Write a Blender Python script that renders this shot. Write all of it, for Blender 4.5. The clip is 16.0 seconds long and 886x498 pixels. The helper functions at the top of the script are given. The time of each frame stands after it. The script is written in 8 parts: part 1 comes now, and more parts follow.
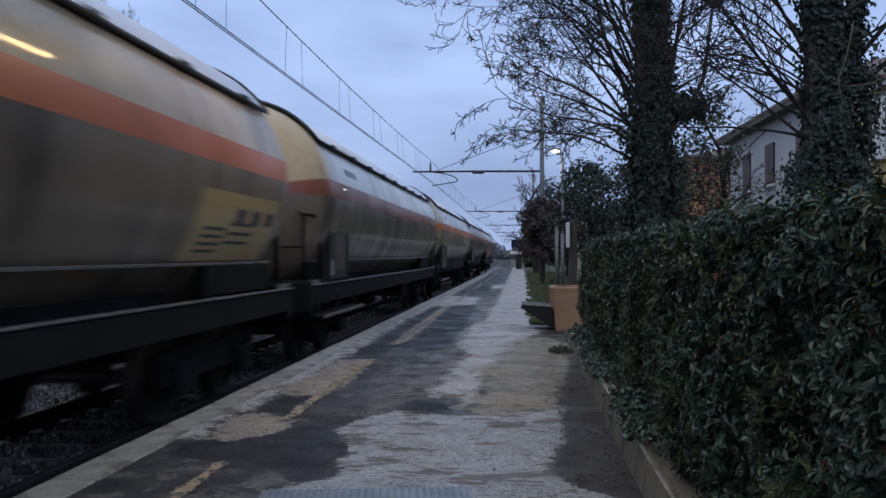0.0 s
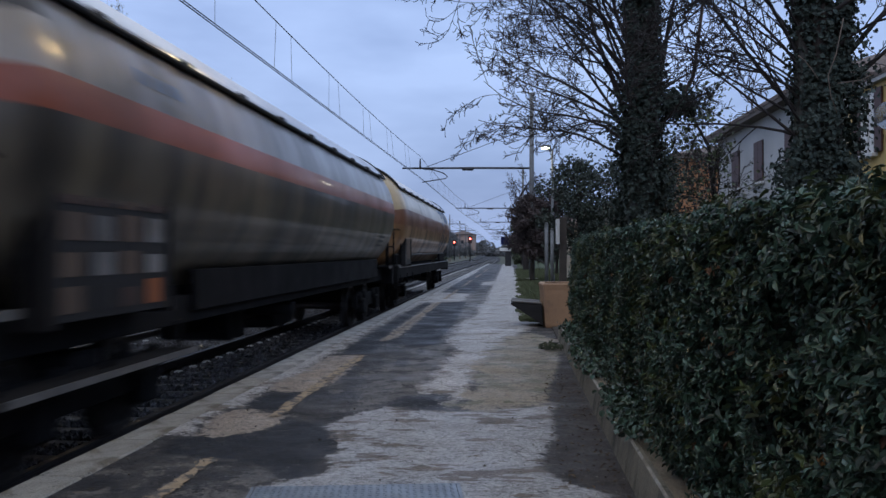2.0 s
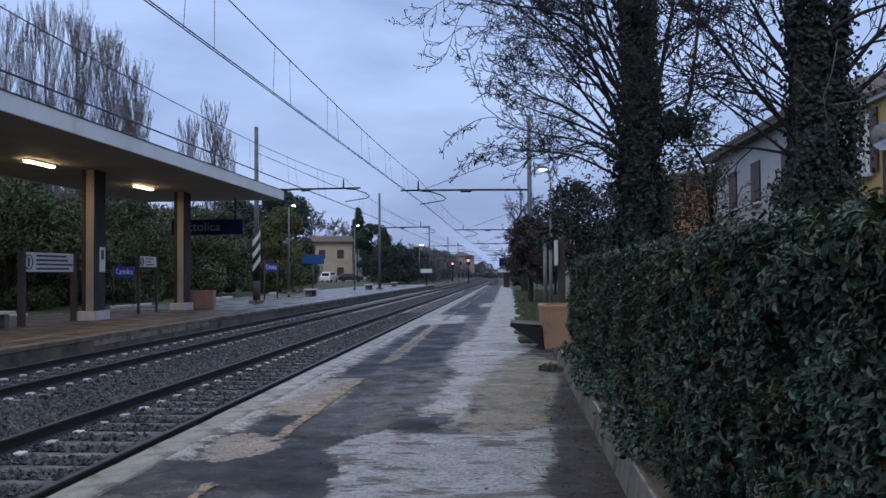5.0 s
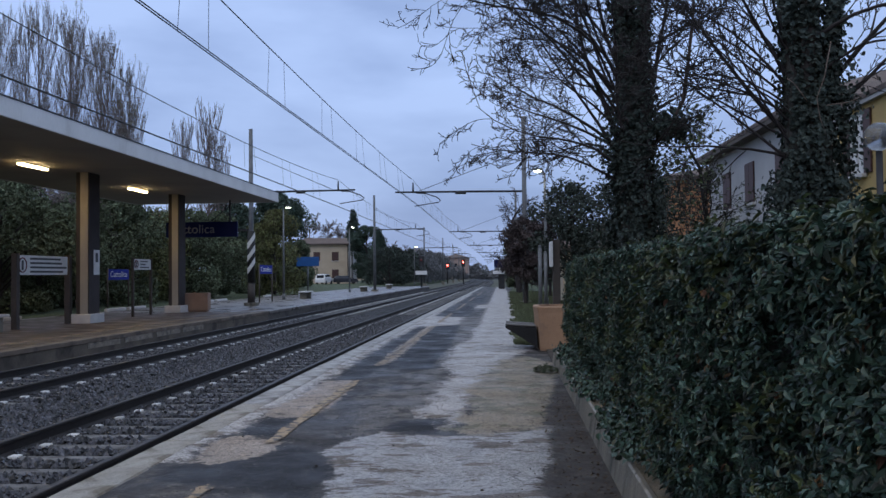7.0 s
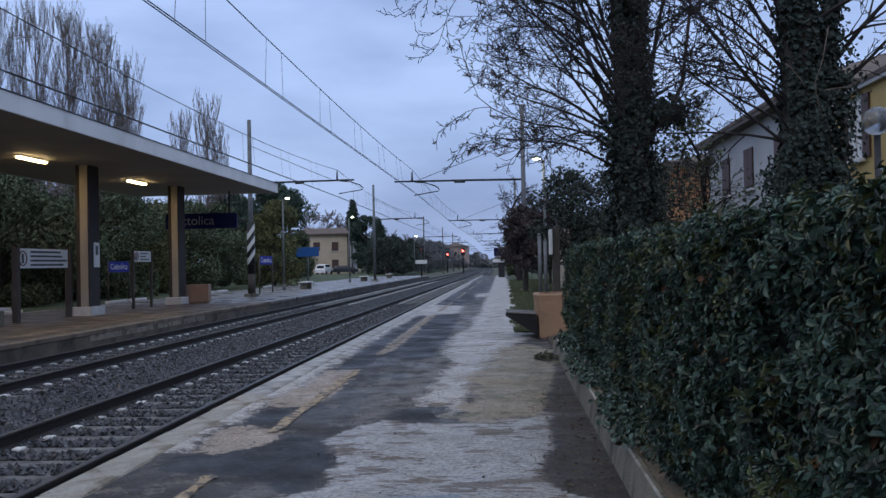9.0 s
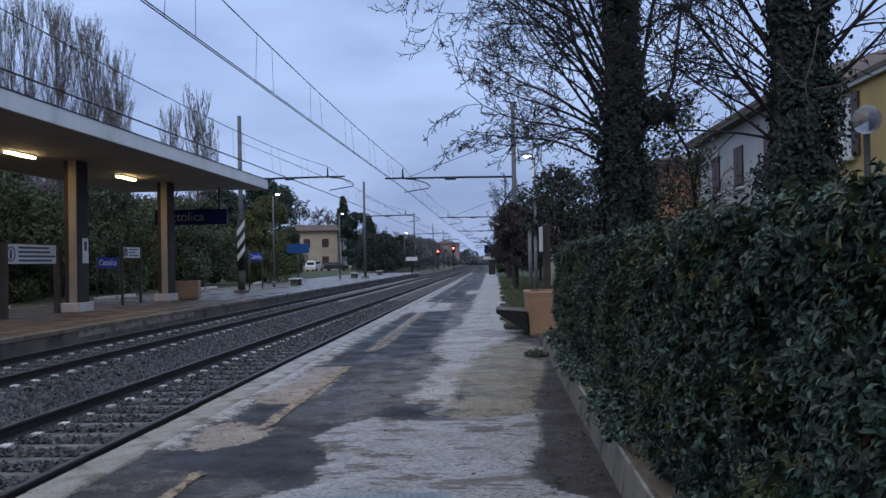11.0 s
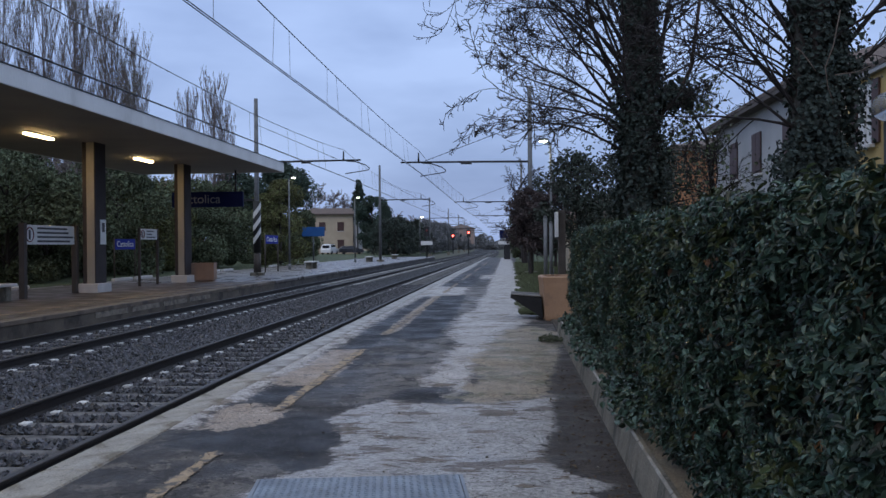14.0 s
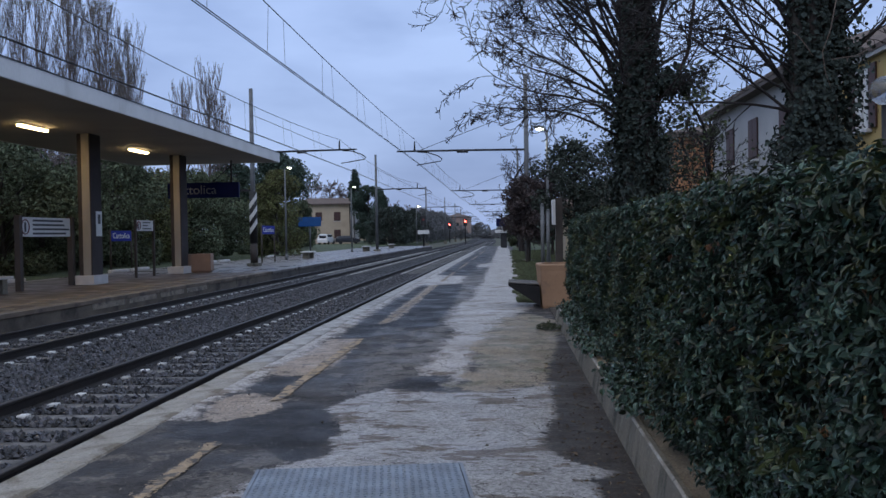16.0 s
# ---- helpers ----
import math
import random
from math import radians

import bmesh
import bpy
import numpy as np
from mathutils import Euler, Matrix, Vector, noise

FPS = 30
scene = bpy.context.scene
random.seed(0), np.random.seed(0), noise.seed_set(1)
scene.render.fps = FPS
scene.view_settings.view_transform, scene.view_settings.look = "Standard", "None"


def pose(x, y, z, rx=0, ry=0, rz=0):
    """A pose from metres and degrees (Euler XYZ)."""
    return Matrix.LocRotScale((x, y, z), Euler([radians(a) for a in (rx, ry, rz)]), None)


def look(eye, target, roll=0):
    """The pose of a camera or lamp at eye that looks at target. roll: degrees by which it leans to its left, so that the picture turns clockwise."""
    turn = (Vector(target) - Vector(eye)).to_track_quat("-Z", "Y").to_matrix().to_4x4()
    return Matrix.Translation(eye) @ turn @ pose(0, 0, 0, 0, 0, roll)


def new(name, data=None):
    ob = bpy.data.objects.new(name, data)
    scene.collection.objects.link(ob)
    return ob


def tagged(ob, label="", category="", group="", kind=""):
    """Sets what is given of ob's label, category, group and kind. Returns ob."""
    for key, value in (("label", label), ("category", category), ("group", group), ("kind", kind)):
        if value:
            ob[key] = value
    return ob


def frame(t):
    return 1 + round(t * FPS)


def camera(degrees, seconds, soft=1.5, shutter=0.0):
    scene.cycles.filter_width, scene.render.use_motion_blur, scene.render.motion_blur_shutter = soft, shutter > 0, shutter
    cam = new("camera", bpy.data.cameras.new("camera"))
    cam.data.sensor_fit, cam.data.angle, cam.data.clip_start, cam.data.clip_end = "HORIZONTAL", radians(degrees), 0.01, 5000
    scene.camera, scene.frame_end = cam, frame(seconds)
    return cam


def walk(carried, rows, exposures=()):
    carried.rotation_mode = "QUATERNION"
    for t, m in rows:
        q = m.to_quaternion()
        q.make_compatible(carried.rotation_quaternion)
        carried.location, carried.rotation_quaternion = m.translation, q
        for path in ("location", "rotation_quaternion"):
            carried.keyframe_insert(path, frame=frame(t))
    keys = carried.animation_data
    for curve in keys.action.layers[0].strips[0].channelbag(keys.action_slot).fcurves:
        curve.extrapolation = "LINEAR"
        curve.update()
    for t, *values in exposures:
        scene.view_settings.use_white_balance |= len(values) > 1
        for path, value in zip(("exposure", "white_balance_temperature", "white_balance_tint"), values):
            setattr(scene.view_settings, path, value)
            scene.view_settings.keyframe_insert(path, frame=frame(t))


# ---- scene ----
cam = camera(53.4, 16.0, shutter=0.4)
PATH = [
    (0, (0.023, 0.028, 1.329), (-0.161, 2.02, 1.342), -0.2),
    (0.5, (0.017, 0.012, 1.329), (-0.168, 2.004, 1.347), -0.2),
    (1, (0.013, 0.004, 1.329), (-0.149, 1.997, 1.347), -0.2),
    (1.5, (0.012, 0.029, 1.325), (-0.141, 2.023, 1.345), -0.4),
    (2, (0.012, 0.065, 1.317), (-0.148, 2.058, 1.323), -0.1),
    (2.5, (0.0, 0.068, 1.313), (-0.164, 2.061, 1.326), -0.2),
    (3, (0.003, 0.076, 1.313), (-0.164, 2.069, 1.334), -0.4),
    (3.5, (0.008, 0.074, 1.319), (-0.161, 2.067, 1.358), -0.5),
    (4, (0.007, 0.04, 1.325), (-0.158, 2.032, 1.372), -0.5),
    (6.5, (-0.004, 0.041, 1.323), (-0.149, 2.035, 1.384), -0.4),
    (7, (0.0, 0.039, 1.323), (-0.144, 2.032, 1.382), -0.6),
    (7.5, (0.004, 0.057, 1.322), (-0.141, 2.051, 1.365), -1.0),
    (8, (-0.001, 0.053, 1.325), (-0.146, 2.047, 1.354), -1.2),
    (8.5, (0.005, 0.042, 1.322), (-0.134, 2.037, 1.353), -1.1),
    (9, (0.005, 0.015, 1.321), (-0.139, 2.009, 1.355), -1.2),
    (11.5, (0.002, 0.031, 1.318), (-0.118, 2.027, 1.339), -1.0),
    (12, (0.004, 0.01, 1.32), (-0.122, 2.006, 1.333), -0.9),
    (12.5, (0.005, -0.002, 1.322), (-0.139, 1.993, 1.33), -0.8),
    (13, (-0.001, 0.0, 1.32), (-0.147, 1.995, 1.325), -0.8),
    (13.5, (0.0, 0.003, 1.319), (-0.151, 1.998, 1.316), -0.7),
    (14, (0.0, 0.013, 1.318), (-0.157, 2.007, 1.31), -0.5),
    (14.5, (-0.005, 0.028, 1.312), (-0.158, 2.022, 1.295), -0.4),
    (15, (-0.004, 0.027, 1.316), (-0.167, 2.021, 1.289), -1.0),
    (15.5, (-0.004, 0.035, 1.313), (-0.167, 2.028, 1.278), -1.2),
    (16, (-0.011, 0.047, 1.31), (-0.161, 2.041, 1.277), -1.0),
]
walk(cam, [(t, look(eye, target, roll)) for t, eye, target, roll in PATH],
     exposures=[(0, 0.06), (3.0, 0.07), (3.5, 0.16), (4.0, 0.13), (6.5, 0.03), (16, 0.02)])

# ---- world and large lights ----
SKY = dict(light=(4.95, 6.65, 10.9), dark=(2.6, 3.75, 7.0))
world = bpy.data.worlds.new("dusk_sky")
scene.world = world
world.use_nodes = True
wn, wl = world.node_tree.nodes, world.node_tree.links
wn.clear()
w_out = wn.new("ShaderNodeOutputWorld")
w_bg = wn.new("ShaderNodeBackground")
w_bg.inputs["Strength"].default_value = 0.1
w_sky = wn.new("ShaderNodeTexSky")
w_sky.sky_type = 'NISHITA'
w_sky.sun_disc = False
w_sky.sun_elevation = radians(4)
w_sky.sun_rotation = radians(200)
w_tc = wn.new("ShaderNodeTexCoord")
w_map = wn.new("ShaderNodeMapping")
w_map.inputs["Scale"].default_value = (1.0, 1.0, 3.2)
w_noise = wn.new("ShaderNodeTexNoise")
w_noise.inputs["Scale"].default_value = 2.6
w_noise.inputs["Detail"].default_value = 5
w_noise.inputs["Roughness"].default_value = 0.5
w_ramp = wn.new("ShaderNodeValToRGB")
w_ramp.color_ramp.elements[0].position, w_ramp.color_ramp.elements[1].position = 0.27, 0.58
w_ramp.color_ramp.elements[0].color = (*[c / 10 for c in SKY["dark"]], 1)
w_ramp.color_ramp.elements[1].color = (*[c / 10 for c in SKY["light"]], 1)
w_gain = wn.new("ShaderNodeVectorMath")
w_gain.operation = 'SCALE'
w_gain.inputs["Scale"].default_value = 10.0
w_mix = wn.new("ShaderNodeMix")
w_mix.data_type = 'RGBA'
w_mix.inputs[0].default_value = 0.86
wl.new(w_tc.outputs["Generated"], w_map.inputs["Vector"])
wl.new(w_map.outputs["Vector"], w_noise.inputs["Vector"])
wl.new(w_noise.outputs["Fac"], w_ramp.inputs["Fac"])
wl.new(w_ramp.outputs["Color"], w_gain.inputs[0])
wl.new(w_sky.outputs["Color"], w_mix.inputs[6])
wl.new(w_gain.outputs["Vector"], w_mix.inputs[7])
# the overcast grows brighter and greyer towards the zenith
w_sep = wn.new("ShaderNodeSeparateXYZ")
w_up = wn.new("ShaderNodeMapRange")
w_up.inputs["From Min"].default_value, w_up.inputs["From Max"].default_value = 0.3, 1.0
w_zen = wn.new("ShaderNodeMix")
w_zen.data_type = 'RGBA'
w_zen.inputs[7].default_value = (8.2, 9.5, 11.8, 1)
wl.new(w_tc.outputs["Generated"], w_sep.inputs["Vector"])
wl.new(w_sep.outputs["Z"], w_up.inputs["Value"])
wl.new(w_up.outputs["Result"], w_zen.inputs[0])
wl.new(w_mix.outputs[2], w_zen.inputs[6])
w_low = wn.new("ShaderNodeMapRange")
w_low.inputs["From Min"].default_value, w_low.inputs["From Max"].default_value = 0.0, 0.22
w_low.inputs["To Min"].default_value, w_low.inputs["To Max"].default_value = 0.82, 1.0
w_dim = wn.new("ShaderNodeVectorMath")
w_dim.operation = 'SCALE'
wl.new(w_sep.outputs["Z"], w_low.inputs["Value"])
wl.new(w_zen.outputs[2], w_dim.inputs[0])
wl.new(w_low.outputs["Result"], w_dim.inputs["Scale"])
wl.new(w_dim.outputs["Vector"], w_bg.inputs["Color"])
wl.new(w_bg.outputs["Background"], w_out.inputs["Surface"])

sun_data = bpy.data.lights.new("sun", 'SUN')
sun_data.energy, sun_data.angle, sun_data.color = 0.5, radians(40), (1.0, 0.93, 0.86)
sun = new("sun", sun_data)
sun.matrix_basis = look((0, 0, 40), (14, 34, 0))


# ---- materials ----
def material(name, base, second=None, scale=3.0, fine=40.0, rough=0.7, rough2=None, bump=0.3, bump_scale=None,
             metal=0.0, spec=0.5, third=None, third_scale=0.7, third_amount=(0.55, 0.75), island=0.0, obj_random=0.0,
             coat=0.0, stretch=(1, 1, 1), distance=0.01, emit=None, emit_strength=0.0, speck=None, speck_scale=30.0, speck_amount=(0.62, 0.68), grain=0.0, grain_scale=75.0, clear=0.0):
    m = bpy.data.materials.new(name)
    m.use_nodes = True
    n, l = m.node_tree.nodes, m.node_tree.links
    b = n["Principled BSDF"]
    second = second or tuple(c * 0.75 for c in base)
    tc = n.new("ShaderNodeTexCoord")
    mp = n.new("ShaderNodeMapping")
    mp.inputs["Scale"].default_value = stretch
    l.new(tc.outputs["Object"], mp.inputs["Vector"])
    big = n.new("ShaderNodeTexNoise")
    big.inputs["Scale"].default_value, big.inputs["Detail"].default_value = scale, 6
    small = n.new("ShaderNodeTexNoise")
    small.inputs["Scale"].default_value, small.inputs["Detail"].default_value = fine, 3
    l.new(mp.outputs["Vector"], big.inputs["Vector"])
    l.new(mp.outputs["Vector"], small.inputs["Vector"])
    add = n.new("ShaderNodeMath")
    add.operation = 'MULTIPLY_ADD'
    add.inputs[1].default_value = 0.45
    l.new(small.outputs["Fac"], add.inputs[0])
    l.new(big.outputs["Fac"], add.inputs[2])
    ramp = n.new("ShaderNodeMapRange")
    ramp.inputs["From Min"].default_value, ramp.inputs["From Max"].default_value = 0.5, 0.95
    l.new(add.outputs[0], ramp.inputs["Value"])
    mix = n.new("ShaderNodeMix")
    mix.data_type = 'RGBA'
    mix.inputs[6].default_value, mix.inputs[7].default_value = (*base, 1), (*second, 1)
    l.new(ramp.outputs["Result"], mix.inputs[0])
    colour = mix.outputs[2]
    if third:
        stain = n.new("ShaderNodeTexNoise")
        stain.inputs["Scale"].default_value, stain.inputs["Detail"].default_value = third_scale, 8
        stain.inputs["Roughness"].default_value = 0.65
        l.new(mp.outputs["Vector"], stain.inputs["Vector"])
        sr = n.new("ShaderNodeMapRange")
        sr.inputs["From Min"].default_value, sr.inputs["From Max"].default_value = third_amount
        l.new(stain.outputs["Fac"], sr.inputs["Value"])
        mix3 = n.new("ShaderNodeMix")
        mix3.data_type = 'RGBA'
        l.new(sr.outputs["Result"], mix3.inputs[0])
        l.new(colour, mix3.inputs[6])
        mix3.inputs[7].default_value = (*third, 1)
        colour = mix3.outputs[2]
    if speck:
        grit = n.new("ShaderNodeTexNoise")
        grit.inputs["Scale"].default_value, grit.inputs["Detail"].default_value = speck_scale, 4
        grit.inputs["Roughness"].default_value = 0.7
        l.new(mp.outputs["Vector"], grit.inputs["Vector"])
        gr = n.new("ShaderNodeMapRange")
        gr.inputs["From Min"].default_value, gr.inputs["From Max"].default_value = speck_amount
        l.new(grit.outputs["Fac"], gr.inputs["Value"])
        mix4 = n.new("ShaderNodeMix")
        mix4.data_type = 'RGBA'
        l.new(gr.outputs["Result"], mix4.inputs[0])
        l.new(colour, mix4.inputs[6])
        mix4.inputs[7].default_value = (*speck, 1)
        colour = mix4.outputs[2]
    if grain:
        gn = n.new("ShaderNodeTexNoise")
        gn.inputs["Scale"].default_value, gn.inputs["Detail"].default_value, gn.inputs["Roughness"].default_value = grain_scale, 3, 0.75
        l.new(mp.outputs["Vector"], gn.inputs["Vector"])
        gm = n.new("ShaderNodeMapRange")
        gm.inputs["From Min"].default_value, gm.inputs["From Max"].default_value = 0.35, 0.65
        gm.inputs["To Min"].default_value, gm.inputs["To Max"].default_value = 1 - grain, 1 + grain
        l.new(gn.outputs["Fac"], gm.inputs["Value"])
        gs = n.new("ShaderNodeVectorMath")
        gs.operation = 'SCALE'
        l.new(colour, gs.inputs[0])
        l.new(gm.outputs["Result"], gs.inputs["Scale"])
        colour = gs.outputs["Vector"]
    if island or obj_random:
        src = n.new("ShaderNodeNewGeometry").outputs["Random Per Island"] if island else n.new("ShaderNodeObjectInfo").outputs["Random"]
        hv = n.new("ShaderNodeHueSaturation")
        mr = n.new("ShaderNodeMapRange")
        k = island or obj_random
        mr.inputs["To Min"].default_value, mr.inputs["To Max"].default_value = 1 - k, 1 + k
        l.new(src, mr.inputs["Value"])
        l.new(mr.outputs["Result"], hv.inputs["Value"])
        mh = n.new("ShaderNodeMapRange")
        mh.inputs["To Min"].default_value, mh.inputs["To Max"].default_value = 0.5 - 0.04 * k, 0.5 + 0.04 * k
        l.new(src, mh.inputs["Value"])
        l.new(mh.outputs["Result"], hv.inputs["Hue"])
        l.new(colour, hv.inputs["Color"])
        colour = hv.outputs["Color"]
    l.new(colour, b.inputs["Base Color"])
    b.inputs["Metallic"].default_value = metal
    b.inputs["Specular IOR Level"].default_value = spec
    b.inputs["Coat Weight"].default_value = coat
    b.inputs["Transmission Weight"].default_value = clear
    b.inputs["Coat Roughness"].default_value = 0.05
    rr = n.new("ShaderNodeMapRange")
    rr.inputs["To Min"].default_value, rr.inputs["To Max"].default_value = rough, rough if rough2 is None else rough2
    l.new(big.outputs["Fac"], rr.inputs["Value"])
    rr.inputs["From Min"].default_value, rr.inputs["From Max"].default_value = 0.35, 0.65
    l.new(rr.outputs["Result"], b.inputs["Roughness"])
    if bump:
        bp = n.new("ShaderNodeBump")
        bp.inputs["Strength"].default_value, bp.inputs["Distance"].default_value = bump, distance
        src = small
        if bump_scale:
            src = n.new("ShaderNodeTexNoise")
            src.inputs["Scale"].default_value, src.inputs["Detail"].default_value = bump_scale, 4
            l.new(mp.outputs["Vector"], src.inputs["Vector"])
        l.new(src.outputs["Fac"], bp.inputs["Height"])
        l.new(bp.outputs["Normal"], b.inputs["Normal"])
    if emit:
        b.inputs["Emission Color"].default_value, b.inputs["Emission Strength"].default_value = (*emit, 1), emit_strength
    return m


ASPHALT = material("worn_asphalt", (0.078, 0.076, 0.078), (0.042, 0.042, 0.045), 2.2, 160, 0.55, 0.85, 0.6, spec=0.4, third=(0.155, 0.145, 0.135), third_scale=1.9, third_amount=(0.5, 0.66), speck=(0.026, 0.025, 0.026), speck_scale=14, speck_amount=(0.54, 0.66), distance=0.012, grain=0.4)
SANDY = material("sandy_screed", (0.25, 0.205, 0.145), (0.16, 0.134, 0.097), 4.5, 130, 0.6, 0.85, 0.6, third=(0.11, 0.108, 0.075), third_scale=2.4, third_amount=(0.5, 0.7), speck=(0.33, 0.30, 0.25), speck_scale=40, speck_amount=(0.6, 0.68), distance=0.015, grain=0.3)
TAN_SCREED = material("tan_screed", (0.30, 0.255, 0.20), (0.17, 0.145, 0.118), 6, 120, 0.5, 0.8, 0.6, third=(0.075, 0.07, 0.067), third_scale=4.0, third_amount=(0.5, 0.66), speck=(0.10, 0.09, 0.08), speck_scale=30, speck_amount=(0.58, 0.68), grain=0.3)
COPING_EARTHY = material("earth_stained_coping", (0.33, 0.315, 0.28), (0.22, 0.205, 0.175), 4.0, 120, 0.6, 0.85, 0.5, third=(0.15, 0.13, 0.10), third_scale=2.6, third_amount=(0.52, 0.6), obj_random=0.1, speck=(0.10, 0.09, 0.075), speck_scale=18, speck_amount=(0.6, 0.66), grain=0.3)
COPING = material("coping_stone", (0.35, 0.345, 0.33), (0.20, 0.193, 0.18), 4.0, 120, 0.45, 0.8, 0.5, third=(0.11, 0.10, 0.09), third_scale=3.0, third_amount=(0.5, 0.68), obj_random=0.14, speck=(0.09, 0.085, 0.075), speck_scale=20, speck_amount=(0.6, 0.7), grain=0.25)
YELLOW = material("worn_yellow_paint", (0.36, 0.265, 0.16), (0.27, 0.205, 0.13), 8, 90, 0.6, 0.8, 0.5, third=(0.09, 0.08, 0.07), third_scale=9, third_amount=(0.5, 0.55), grain=0.3)
YELLOW_FADED = material("faded_tan_line_paint", (0.34, 0.255, 0.17), (0.24, 0.185, 0.13), 6, 90, 0.6, 0.8, 0.5, third=(0.07, 0.066, 0.063), third_scale=3.5, third_amount=(0.5, 0.58), speck=(0.06, 0.058, 0.056), speck_scale=22, speck_amount=(0.54, 0.6), grain=0.3)
SOIL = material("soil_litter", (0.058, 0.047, 0.037), (0.032, 0.027, 0.023), 3, 60, 0.8, 0.95, 0.6, third=(0.09, 0.077, 0.063), third_scale=2.2, third_amount=(0.5, 0.68), speck=(0.11, 0.09, 0.07), speck_scale=34, speck_amount=(0.6, 0.66), distance=0.012, grain=0.45)
WALL_CONCRETE = material("weathered_concrete", (0.205, 0.185, 0.142), (0.115, 0.105, 0.082), 3.2, 70, 0.75, None, 0.7, third=(0.042, 0.042, 0.032), third_scale=2.0, third_amount=(0.48, 0.6), stretch=(1, 1.6, 0.6), speck=(0.27, 0.255, 0.22), speck_scale=12, speck_amount=(0.62, 0.7), grain=0.3, distance=0.015)
PLATFORM_FACE = material("stained_platform_concrete", (0.10, 0.088, 0.078), (0.05, 0.045, 0.041), 1.5, 60, 0.8, None, 0.5, third=(0.022, 0.02, 0.019), third_scale=0.8, third_amount=(0.48, 0.6), grain=0.25, stretch=(1, 1, 1.6))
BROWN_FACE = material("brown_stained_concrete", (0.155, 0.128, 0.10), (0.085, 0.07, 0.056), 1.5, 60, 0.8, None, 0.5, third=(0.04, 0.034, 0.029), third_scale=0.9, third_amount=(0.5, 0.62), grain=0.25)
BROWN_EDGE = material("brown_worn_edge", (0.20, 0.155, 0.115), (0.12, 0.094, 0.072), 1.8, 60, 0.5, 0.8, 0.4, third=(0.07, 0.056, 0.046), third_scale=1.2, third_amount=(0.5, 0.6), grain=0.25)
PAVING2 = material("wet_platform_paving", (0.17, 0.15, 0.135), (0.11, 0.1, 0.093), 0.8, 60, 0.2, 0.5, 0.12, third=(0.25, 0.24, 0.24), third_scale=0.25, grain=0.15)
RUSTY = material("rust_brown_paving", (0.076, 0.056, 0.044), (0.05, 0.039, 0.033), 1.5, 60, 0.4, 0.7, 0.2, third=(0.038, 0.034, 0.032), third_scale=0.7, grain=0.2)
# bed colour kept near black for the shaded gaps between loose stones
BALLAST = material("ballast_bed", (0.016, 0.015, 0.016), (0.007, 0.007, 0.008), 14, 45, 0.8, None, 1.0, third=(0.045, 0.043, 0.044), third_scale=22, third_amount=(0.58, 0.7), distance=0.06)
STONE = material("ballast_stone", (0.054, 0.055, 0.063), (0.022, 0.022, 0.026), 9, 60, 0.3, 0.6, 0.4, island=1.0)
SLEEPER = material("concrete_sleeper", (0.17, 0.168, 0.165), (0.10, 0.098, 0.096), 6, 90, 0.7, None, 0.4, third=(0.045, 0.041, 0.039), third_scale=5, third_amount=(0.46, 0.62), obj_random=0.25)
PAD = material("rail_fastening", (0.66, 0.66, 0.66), (0.45, 0.45, 0.44), 20, 90, 0.5, None, 0.2, obj_random=0.3)
RAIL = material("rusty_rail_side", (0.022, 0.018, 0.018), (0.012, 0.011, 0.012), 12, 80, 0.7, None, 0.3)
RAIL_TOP = material("worn_rail_head", (0.045, 0.044, 0.048), (0.026, 0.026, 0.028), 6, 60, 0.45, 0.6, 0.05, metal=0.4)
GRASS = material("rough_grass", (0.06, 0.08, 0.028), (0.036, 0.05, 0.02), 1.2, 25, 0.85, None, 0.8, third=(0.11, 0.10, 0.06), third_scale=0.6, distance=0.05)
EARTH = material("distant_ground", (0.075, 0.075, 0.05), (0.045, 0.05, 0.03), 0.05, 0.7, 0.9, None, 0.3)
LEAF = material("hedge_leaf", (0.046, 0.082, 0.053), (0.029, 0.057, 0.041), 6, 60, 0.28, 0.45, 0.1, island=0.85, spec=0.42)
LEAF_YOUNG = material("young_leaf", (0.062, 0.078, 0.026), (0.036, 0.05, 0.02), 6, 60, 0.3, 0.45, 0.1, island=0.5)
IVY = material("ivy_leaf", (0.04, 0.055, 0.045), (0.024, 0.037, 0.033), 6, 60, 0.5, 0.7, 0.1, island=0.6, spec=0.3)
OAK_LEAF = material("dark_oak_leaf", (0.044, 0.058, 0.044), (0.03, 0.04, 0.034), 2, 20, 0.6, None, 0, island=0.6, spec=0.3)
EVERGREEN = material("evergreen_leaf", (0.125, 0.142, 0.085), (0.078, 0.096, 0.062), 2, 20, 0.8, None, 0, island=0.6, spec=0.15)
OLIVE_LEAF = material("olive_green_leaf", (0.135, 0.135, 0.05), (0.08, 0.086, 0.036), 2, 20, 0.7, None, 0, island=0.6, spec=0.3)
# leaf colour paled to bluish grey to give the haze of distance
HAZED_WOOD = material("haze_paled_wood", (0.165, 0.168, 0.172), (0.11, 0.113, 0.115), 0.4, 5, 0.85, None, 0, island=0.5)
PINE = material("pine_needles", (0.048, 0.078, 0.052), (0.03, 0.054, 0.04), 2, 20, 0.7, None, 0, island=0.5)
PLUM_LEAF = material("purple_plum_leaf", (0.054, 0.037, 0.038), (0.036, 0.027, 0.028), 2, 20, 0.7, None, 0, island=0.5)
POPLAR_LEAF = material("thin_autumn_leaf", (0.20, 0.185, 0.115), (0.15, 0.135, 0.09), 2, 20, 0.7, None, 0, island=0.4)
